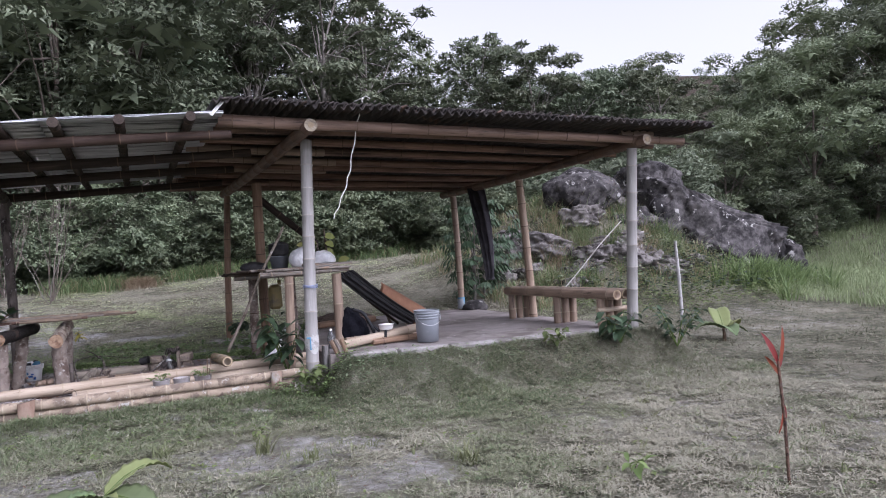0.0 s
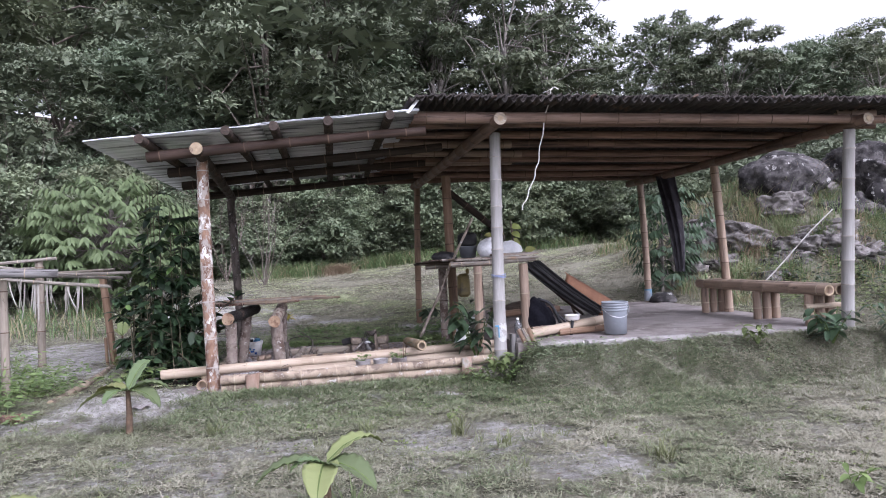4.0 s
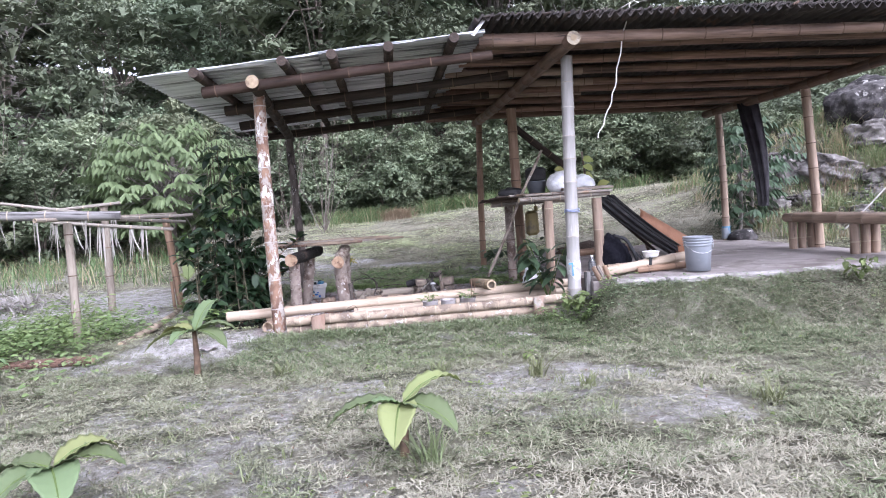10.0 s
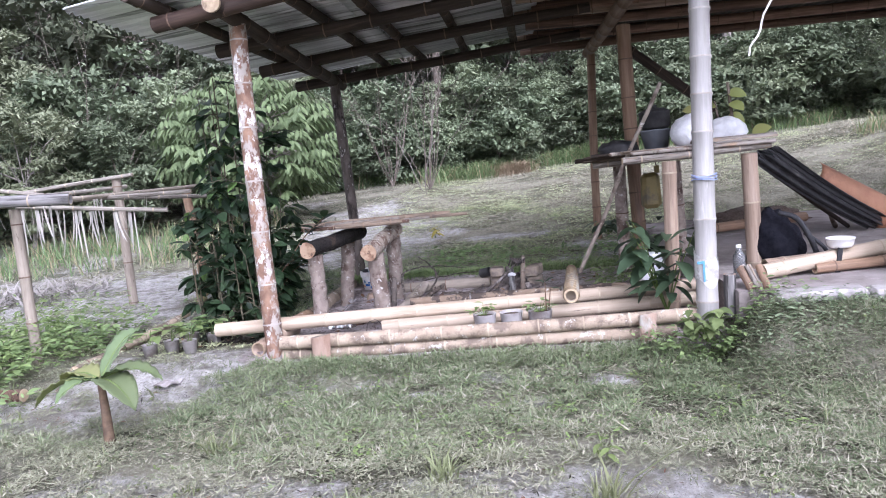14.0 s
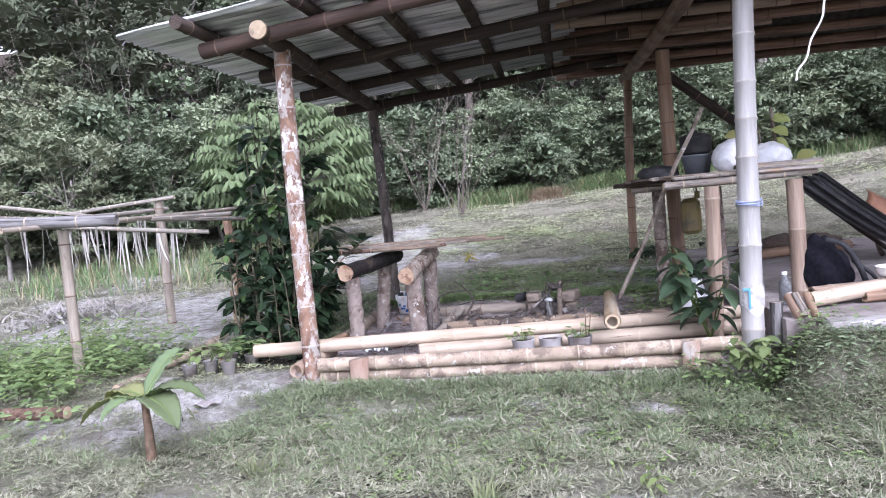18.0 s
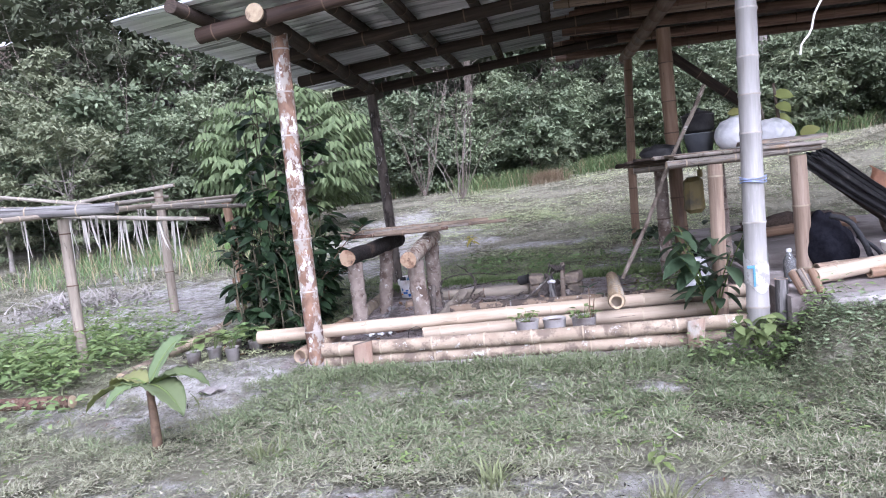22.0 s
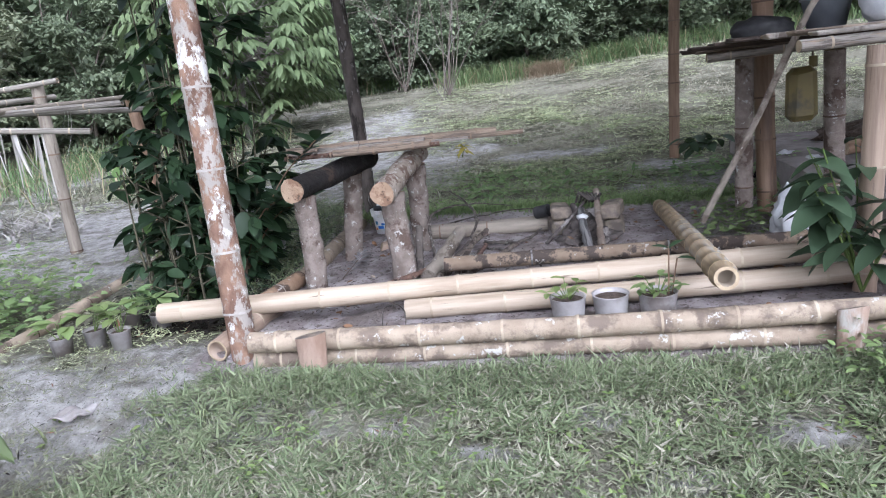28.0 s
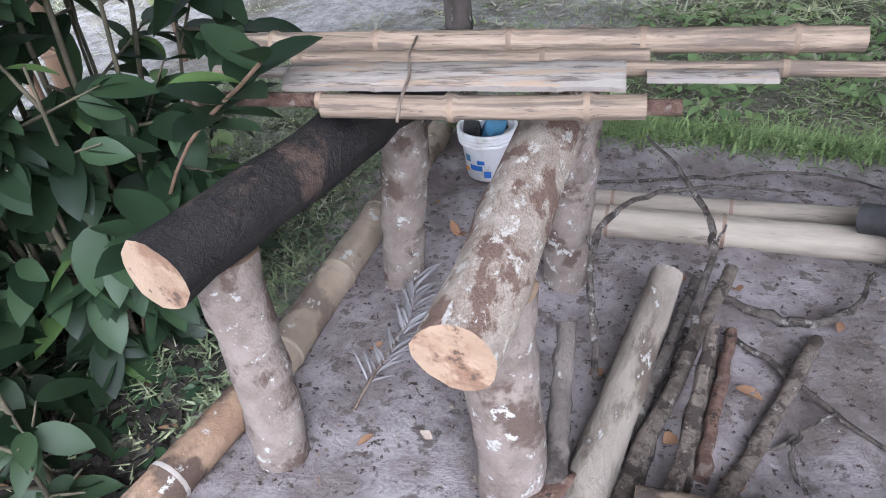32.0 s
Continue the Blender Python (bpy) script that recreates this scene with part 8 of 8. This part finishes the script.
# ---- the dark glossy bush beside the lean-to ----
def bushy(name, at, height, radius, leaf, n, size, label, seed, stems=9, lean_out=0.25, shoots=()):
    """A bush of upright stems that carry stalked leaves all along."""
    g = np.random.default_rng(seed)
    th = thing(name, at, label, "bush")
    b = Builder()
    bs, ax, nr = [], [], []
    for k in range(stems):
        a, tall = g.random() * 6.28, 0.35 + 0.65 * g.random() ** 1.3
        rr = radius * (0.2 + 0.9 * g.random()) * (1.25 - 0.7 * tall)
        top = Vector(at) + Vector((rr * math.cos(a), rr * math.sin(a), height * tall))
        foot = Vector(at) + Vector((0.12 * math.cos(a), 0.12 * math.sin(a), -0.05))
        mid = foot.lerp(top, 0.5) + Vector((lean_out * rr * math.cos(a) * 0.5, lean_out * rr * math.sin(a) * 0.5, 0))
        b = Builder().tube([foot, mid, top], [0.009, 0.006, 0.003], 6, 0)
        for j in range(8):
            f = 0.04 + 0.94 * g.random()
            q = foot.lerp(mid, min(1, f * 2)) if f < 0.5 else mid.lerp(top, f * 2 - 1)
            d = Vector(unit(1, g)[0]) * radius * 0.45
            d.z = d.z * 0.6 + 0.05
            b.tube([q, q + d], [0.005, 0.002], 5)
            for m_ in range(int(n / (stems * 8) * (1.5 - 1.3 * f * tall))):
                t = 0.15 + 0.85 * g.random()
                p = q + d * t
                bs.append(p)
                v = d.normalized() * 0.6 + Vector(unit(1, g)[0]) * 0.9
                ax.append((v.x, v.y, v.z * 0.4 - 0.32))
                nr.append((0.4 * g.normal(), 0.4 * g.normal(), 1.0))
        part("stem", b, M["bushstem"], th)
    for tip in shoots:
        foot, tip = Vector(at) + Vector((0.1, -0.05, 0.0)), Vector(tip)
        mid = foot.lerp(tip, 0.55) + Vector((0.0, 0.0, 0.12))
        part("stem", Builder().tube(bow([foot, mid, tip]), 0.004, 6), M["stem"], th)
        for j in range(11):
            p = mid.lerp(tip, 0.45 + 0.55 * j / 10)
            a = 2.4 * j
            bs.append(p)
            ax.append((math.cos(a), math.sin(a), 0.25 + 0.05 * j))
            nr.append((0.2 * g.normal(), 0.2 * g.normal(), 1.0))
    o = np.array(at)
    ln = size * g.uniform(0.55, 1.15, len(bs))
    part("foliage", leaf_mesh("foliage", np.array([tuple(q) for q in bs]) - o, np.array(ax), np.array(nr), ln, ln * g.uniform(0.42, 0.56, len(bs)), L[leaf], 0.22, 0.12, 3), None, th)
    return th


bushy("glossy_bush", (-2.02, 7.50, gz(-2.02, 7.50)), 0.95, 0.30, "bush", 330, 0.135, "dark glossy side shoots of the bush over the pots", 35, 9)
bushy("glossy_bush", (-1.72, 7.26, gz(-1.72, 7.26)), 0.66, 0.24, "bush", 170, 0.12, "low dark glossy bush at the edge poles", 33, 9)
bushy("glossy_bush", (-1.82, 7.72, gz(-1.82, 7.72)), 2.2, 0.45, "bush", 1750, 0.145, "dark green glossy-leaved bush beside the lean-to post", 31, 19, shoots=((-1.10, 7.58, 0.93), (-1.28, 7.45, 0.66), (-1.22, 7.62, 0.60)))


# ---- the bright tree with drooping compound leaves ----
def compound_tree(name, at, height, radius, n, label, seed, leaf="bright", leaflets=11, rachis=0.46, size=0.20):
    g = np.random.default_rng(seed)
    th = thing(name, at, label, "tree")
    b = Builder()
    bs, ax, nr = [], [], []
    foot = Vector(at)
    b.tube([foot - Vector((0, 0, 0.2)), foot + Vector((0.05, 0, height * 0.4)), foot + Vector((0.1, 0.05, height * 0.8))], [0.02 * height, 0.016 * height, 0.008 * height], 8)
    for k in range(n):
        d = unit(1, g)[0]
        rr = 0.45 + 0.55 * g.random() ** 0.5
        c = foot + Vector((0.05 + d[0] * radius * rr, d[1] * radius * rr, height * 0.52 + d[2] * height * 0.46 * rr))
        o = Vector((d[0], d[1], 0.25 + 0.3 * g.random())).normalized()
        o.rotate(Euler((0, 0, (g.random() - 0.5) * 1.6)))
        if k % 3 == 0:
            b.tube([foot + Vector((0.05, 0, height * (0.35 + 0.35 * g.random()))), c], [0.012, 0.004], 5)
        for j in range(leaflets):
            f = j / (leaflets - 1)
            p = c + o * rachis * f - Vector((0, 0, 0.30 * rachis * f * f))
            s = 1 if j % 2 else -1
            sd = o.cross(Vector((0, 0, 1))).normalized() * s
            v = o * 0.45 + sd * (0.75 * (1 - 0.7 * f)) - Vector((0, 0, 0.45 + 0.3 * g.random()))
            bs.append(p)
            ax.append(v)
            nr.append((o.x * 0.5 + 0.2 * g.normal(), o.y * 0.5 + 0.2 * g.normal(), 1.0))
    ln = size * g.uniform(0.75, 1.15, len(bs))
    part("trunk", b, M["palebark"], th)
    part("crown", leaf_mesh("crown", np.array([tuple(q) for q in bs]) - np.array(at), np.array([tuple(q) for q in ax]), np.array(nr), ln, ln * 0.30, L[leaf], 0.2, 0.12, 2), None, th)
    return th


compound_tree("compound_leaved_tree", (-4.08, 13.25, gz(-4.08, 13.25)), 2.4, 1.22, 400, "bright green young tree with drooping compound leaves", 41)

compound_tree("sapling", (5.27, 10.75, gz(5.27, 10.75)), 1.75, 0.40, 64, "thin leafy sapling behind the shelter", 43, "vine", 9, 0.26, 0.15)
compound_tree("sapling", (5.72, 11.24, gz(5.72, 11.24)), 2.0, 0.6, 84, "leafy sapling before the rocks", 44, "vine", 9, 0.28, 0.16)


# ---- bare dry shrub and dry clump on the slope ----
def dry_shrub(at, height, seed, n=7, name="dry_shrub", label="bare pale branches of a dead shrub on the slope", lean_=None):
    g = np.random.default_rng(seed)
    b = Builder()
    for k in range(n):
        a = g.random() * 6.28
        p = Vector(at)
        d = Vector((0.35 * math.cos(a), 0.35 * math.sin(a), 1.0)) if lean_ is None else Vector(lean_) + Vector((0.25 * g.normal(), 0.25 * g.normal(), 0))
        r = 0.010
        pts, rad = [p.copy()], [r]
        for j in range(7):
            d = (d + Vector(unit(1, g)[0]) * 0.22).normalized()
            p = p + d * height / 7
            pts.append(p.copy())
            rad.append(r * (1 - 0.12 * (j + 1)))
            if j > 1:
                e = (d + Vector(unit(1, g)[0]) * 0.9).normalized()
                b.tube([p, p + e * height * 0.14, p + (e + Vector((0, 0, 0.4))).normalized() * height * 0.28], [r * 0.5, r * 0.3, r * 0.12], 5)
        b.tube(pts, rad, 6)
    return solo(name, b, M["trunk"] if n > 2 else M["palebark"], at, label, "shrub")


dry_shrub((-1.6, 16.0, gz(-1.6, 16.0)), 2.9, 5, 9)
dry_shrub((-1.55, 15.2, gz(-1.55, 15.2)), 1.7, 6, 2, "dry_branch", "bare pale forked branch stuck in the slope", (-0.35, 0.1, 0.8))
dry_shrub((-2.6, 17.2, gz(-2.6, 17.2)), 3.4, 7, 9)
dry_shrub((-6.8, 13.6, gz(-6.8, 13.6)), 3.6, 8, 6)


# ---- grass ----
def tufts(name, xs, ys, per, h, w, lean_, mats, label, seed, radius=0.05, segs=2, dry=0.0, bend=0.6):
    g = np.random.default_rng(seed)
    n = len(xs) * per
    x, y = np.repeat(xs, per) + g.normal(size=n) * radius, np.repeat(ys, per) + g.normal(size=n) * radius
    base = np.stack([x, y, ground_z(x, y) - 0.006], 1)
    a = g.random(n) * 6.283
    ln = np.abs(g.normal(size=n)) * lean_ + 0.1
    lean2 = np.stack([np.cos(a) * ln, np.sin(a) * ln], 1)
    pick = (g.random(n) < dry).astype(int) if dry else None
    ob = new(name, blade_mesh(name, base, h * g.uniform(0.5, 1.2, n), w * g.uniform(0.7, 1.2, n), lean2, mats, bend, pick, segs))
    return tagged(ob, label, "grass", kind="stuff")


g = np.random.default_rng(77)


def turf(x0, x1, y0, y1, n, seed):
    g_ = np.random.default_rng(seed)
    x, y = g_.uniform(x0, x1, n), g_.uniform(y0, y1, n)
    s = bare(x, y) + (fbm(x * 5, y * 5, 51, 2) - 0.5) * 0.9
    ok = (s < 0.66 * g_.random(n) + 0.12) & ~((x > 1.55) & (x < 5.0) & (y > slab_front(x) - 0.05) & (y < 10.3))
    ok &= ~((x > -1.4) & (x < 1.65) & (y > 6.45) & (y < 8.9))
    ok &= g_.random(n) < 0.12 + smooth(0.40, 0.56, fbm(x * 8, y * 10, 67, 3))
    ok &= g_.random(n) < 0.55 + 0.45 * np.maximum(smooth(0.40, 0.58, fbm(x * 1.4, y * 1.4, 61, 4)), smooth(4.8, 5.6, y) * smooth(6.7, 6.4, y))
    return x[ok], y[ok]


def sward(x, y, per, size, width, label, seed, rise=0.5, radius=0.03, dry=0.35, green="lawn"):
    """Short mown grass: many narrow leaves lying about small crowns, green or straw-coloured by patches."""
    g_ = np.random.default_rng(seed)
    n = len(x) * per
    cx, cy = np.repeat(x, per), np.repeat(y, per)
    dx, dy = g_.normal(size=n) * radius, g_.normal(size=n) * radius
    px, py = cx + dx, cy + dy
    base = np.stack([px, py, ground_z(px, py) + 0.004 + 0.010 * g_.random(n) + 0.4 * size * smooth(0.42, 0.62, fbm(px * 8, py * 10, 67, 3))], 1)
    axis = np.stack([dx, dy, np.zeros(n)], 1) / radius * 0.5 + unit(n, g_) * 0.8
    axis[:, 2] = np.abs(axis[:, 2]) * rise + 0.05
    nor = np.array([0, 0, 1.0]) + unit(n, g_) * 0.55
    ln = size * g_.uniform(0.45, 1.3, n) * (0.6 + 0.8 * fbm(px * 1.3, py * 1.3, 71, 3))
    pick = (g_.random(n) < dry * (0.5 + 0.8 * smooth(1.2, 3.0, px) + 1.7 * smooth(5.4, 3.8, py) + 0.5 * smooth(8.0, 9.5, py)) * smooth(0.32, 0.66, fbm(px * 1.1, py * 1.1, 81, 4))).astype(int)
    ob = new("lawn_grass", leaf_mesh("lawn_grass", base, axis, nor, ln, width * g_.uniform(0.6, 1.2, n), [L[green], L["lawndry"]], 0.25, 0.1, -1, pick))
    return tagged(ob, label, "grass", kind="stuff")


x, y = turf(-4.5, 5.6, 1.6, 6.6, 80000, 1)
sward(x, y, 8, 0.036, 0.0070, "short mown lawn grass, green with straw-coloured patches", 1, 0.7, 0.024, 0.5)
x, y = turf(-3.6, 5.2, 1.9, 6.5, 54000, 12)
sward(x, y, 6, 0.040, 0.0042, "longer pale blades lying over the lawn", 13, 0.7, 0.028, 0.6, "lawn")
x, y = turf(-4.5, 5.6, 1.6, 6.4, 14000, 27)
ok = fbm(x * 2.6, y * 2.6, 95, 3) > 0.54
sward(x[ok], y[ok], 8, 0.048, 0.0085, "coarser leafy grass in patches on the lawn", 28, 0.7, 0.03, 0.15, "verd")
x, y = turf(-1.5, 1.45, 5.0, 6.5, 6000, 21)
ok = g.random(len(x)) < smooth(5.0, 6.1, y)
sward(x[ok], y[ok], 8, 0.058, 0.0095, "lusher grass before the poles", 22, 0.65, 0.03, 0.4, "verd")
x, y = turf(1.3, 5.6, 4.8, 6.3, 12000, 23)
sward(x, y, 9, 0.040, 0.0075, "coarse grass before the concrete edge", 29, 0.6, 0.03, 0.45, "verd")
x, y = turf(-4.5, 6.5, 6.5, 13.5, 44000, 2)
sward(x, y, 6, 0.038, 0.0072, "short mown lawn grass behind the hearth", 2, 0.5, 0.04, 0.9, "lush")
x, y = turf(-9, 16, 9.0, 22.0, 22000, 3)
sward(x, y, 5, 0.075, 0.015, "rough grass on the slope", 3, 0.8, 0.08, 0.8)
x, y = turf(-2.5, 7.5, 10.0, 18.5, 20000, 33)
sward(x, y, 7, 0.055, 0.012, "short rough grass on the slope behind the shelter", 34, 0.5, 0.06, 1.1, "lush")
x, y = turf(5.5, 14, 1.0, 9.5, 10000, 4)
sward(x, y, 6, 0.07, 0.014, "short lawn grass beyond the shelter", 4, 0.7, 0.06, 0.38)
x, y = turf(-10, -4.4, 2.0, 13.0, 6000, 5)
tufts("lawn_grass", x, y, 4, 0.08, 0.016, 1.1, [L["lawn"], L["lawndry"]], "rough grass beside the seedbed", 5, 0.07, 2, 0.35)
# scraps of straw on the bare sand
gs = np.random.default_rng(616)
xs, ys = gs.uniform(-4.0, 5.0, 9000), gs.uniform(2.0, 6.5, 9000)
ok = bare(xs, ys) > 0.25
base = np.stack([xs[ok], ys[ok], ground_z(xs[ok], ys[ok]) + 0.006], 1)
axis = unit(len(base), gs) * np.array([1, 1, 0.12])
scraps = leaf_mesh("straw_scraps", base, axis, np.array([0, 0, 1.0]) + unit(len(base), gs) * 0.3, gs.uniform(0.015, 0.06, len(base)), gs.uniform(0.003, 0.009, len(base)), [L["lawndry"], L["deadleaf"], M["shadelitter"]], 0.1, 0.1, 0, gs.choice(3, len(base), p=(0.45, 0.2, 0.35)))
tagged(new("straw_scraps", scraps), "scraps of straw and dark leaf litter on the sand", "litter", kind="stuff")
# taller tufts in the lawn
xs, ys = g.uniform(-3.5, 4.5, 90), g.uniform(2.2, 6.3, 90)
tufts("grass_tufts", xs, ys, 9, 0.09, 0.009, 0.7, L["field"], "coarse taller grass tufts in the lawn", 6, 0.02)
for k, (tx, ty, th_) in enumerate(((0.72, 4.72, 0.20), (-0.05, 3.35, 0.26), (1.75, 3.75, 0.16), (0.1, 5.0, 0.15), (0.95, 4.35, 0.13), (-1.0, 5.3, 0.14))):
    tufts("grass_tuft", np.array([tx]), np.array([ty]), 46, th_, 0.010, 0.8, L["field"], "single coarse grass tuft in the sand", 60 + k, 0.025, 3)
# turf that hangs over the cut bank behind the hearth and along the retaining poles
x, y = turf(-1.5, 5.0, 8.95, 13.0, 9000, 44)
ok = fbm(x * 1.2, y * 1.2, 96, 3) > 0.47
sward(x[ok], y[ok], 7, 0.040, 0.0078, "greener turf in patches on the slope", 45, 0.7, 0.04, 0.2, "fresh")
xs = g.uniform(-1.3, 1.6, 700)
tufts("bank_grass", xs, 8.90 + 0.07 * g.random(700), 7, 0.075, 0.009, 1.2, [L["fresh"], L["weed"]], "lush grass along the cut bank", 7, 0.03, 2, 0.35)
x, y = turf(-1.6, 2.2, 8.95, 10.6, 5200, 24)
ok = g.random(len(x)) < smooth(10.6, 9.3, y)
sward(x[ok], y[ok], 7, 0.042, 0.0078, "lush green grass at the back of the hearth floor", 25, 0.8, 0.04, 0.15, "fresh")
xs, ys = g.uniform(-2.3, -1.37, 1500), g.uniform(7.45, 9.4, 1500)
sward(xs, ys, 8, 0.05, 0.008, "lush short grass beside the edge poles", 26, 0.8, 0.035, 0.3, "verd")
xs = g.uniform(-1.1, 1.5, 520)
tufts("edge_grass", xs, 6.40 - 0.14 * g.random(520), 7, 0.075, 0.008, 1.1, [L["verd"], L["lawn"]], "longer green grass against the retaining poles", 8, 0.03, 2, 0.15)
# tall grass belt under the woods, clumps by the rock
xs, ys = [], []
for cx, cy in ((-5.6, 17.4), (-4.4, 17.9), (-3.3, 18.3), (-1.4, 17.3), (-0.9, 17.7), (-0.4, 18.0), (0.7, 18.5), (1.5, 18.8), (2.3, 18.6), (3.4, 19.1), (4.3, 18.9), (5.5, 19.2), (6.3, 18.8)):
    xs.append(g.normal(cx, 0.48, 24))
    ys.append(g.normal(cy, 0.30, 24))
xs, ys = np.concatenate(xs), np.concatenate(ys)
tufts("tall_grass", xs, ys, 20, 0.46, 0.014, 0.95, [L["tall"], L["talldry"]], "clumps of tall grass under the woods", 9, 0.10, 3, 0.12)
xs, ys = g.uniform(-7.5, -3.4, 95), g.uniform(10.3, 13.2, 95)
tufts("tall_grass", xs, ys, 18, 0.42, 0.012, 0.75, [L["tall"], L["talldry"]], "tall rank grass behind the seedbed", 10, 0.1, 3, 0.3)
xs, ys = g.uniform(9.6, 22, 2600), g.uniform(4.5, 14.5, 2600)
ok = ((ys - 7.9) < (xs - 9.6) * 1.15) & ((xs > 14.4) | (ys < 10.6)) & (xs > 10.2 + 0.4 * (9.0 - ys).clip(0, 4))
tufts("field_grass", xs[ok], ys[ok], 22, 0.30, 0.011, 0.55, [L["field"], L["fieldlight"]], "soft bright field grass beyond the boulder", 11, 0.17, 2, 0.5)
tufts("dry_clump", g.normal(0.0, 0.16, 40), g.normal(17.3, 0.12, 40), 30, 0.34, 0.010, 1.1, L["talldry"], "brown dry grass clump on the slope", 12, 0.10, 3)
# Litter below the bush; the bush's shade is put into its colour.
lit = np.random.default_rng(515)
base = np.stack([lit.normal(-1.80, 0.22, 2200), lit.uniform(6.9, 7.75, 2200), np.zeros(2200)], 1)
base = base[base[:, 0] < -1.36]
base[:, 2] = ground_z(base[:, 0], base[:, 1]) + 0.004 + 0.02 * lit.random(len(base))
ob = leaf_mesh("leaf_litter", base, unit(len(base), lit) * np.array([1, 1, 0.25]), np.array([0, 0, 1.0]) + unit(len(base), lit) * 0.4, lit.uniform(0.03, 0.085, len(base)), lit.uniform(0.012, 0.03, len(base)), [M["shadelitter"], M["ash"], L["deadleaf"]], 0.15, 0.1, 2, (lit.random(len(base)) < 0.04).astype(int) * 2)
tagged(new("leaf_litter", ob), "rotting leaves and soil under the bush, darkened for its shade", "dead leaves", kind="stuff")
weeds("bush_litter", g.normal(-1.78, 0.2, 26), g.normal(7.6, 0.45, 26), 10, 0.08, 0.055, "bush", "dark seedlings under the bush", 21, 0.07)
xs, ys = tufts_later
tufts("mound_grass", xs[:270], ys[:270], 26, 0.27, 0.011, 0.8, [L["field"], L["talldry"]], "dry and light green grass clumps among the rocks", 13, 0.07, 3, 0.5)
tufts("mound_grass", xs[270:], ys[270:], 30, 0.42, 0.012, 0.6, [L["tall"], L["talldry"]], "tall grey-green grass clumps among the rocks", 15, 0.09, 3, 0.4)
for k, (tx, ty, th_, mt_) in enumerate(((8.2, 11.6, 0.5, "field"), (9.3, 12.4, 0.7, "talldry"), (7.9, 12.2, 0.5, "talldry"), (7.0, 10.9, 0.42, "field"), (7.4, 11.5, 0.5, "talldry"), (7.5, 10.6, 0.4, "tall"), (8.8, 11.3, 0.45, "tall"), (9.6, 12.0, 0.5, "tall"), (10.2, 11.6, 0.5, "tall"), (8.7, 12.4, 0.5, "field"), (9.1, 10.9, 0.45, "talldry"), (10.0, 11.0, 0.45, "field"))):
    tufts("grass_clump", np.array([tx]), np.array([ty]), 210, th_, 0.012, 0.75, [L["tall" if mt_ == "talldry" else "field"], L[mt_]], "large grass clump among the rocks", 200 + k, 0.13, 3, 0.7)
xs, ys = g.normal(11.3, 0.6, 40), g.normal(9.7, 0.4, 40)
tufts("tall_grass_clump", xs, ys, 34, 0.62, 0.024, 0.6, L["weed"], "dense dark green grass clump below the boulder", 14, 0.07, 3)
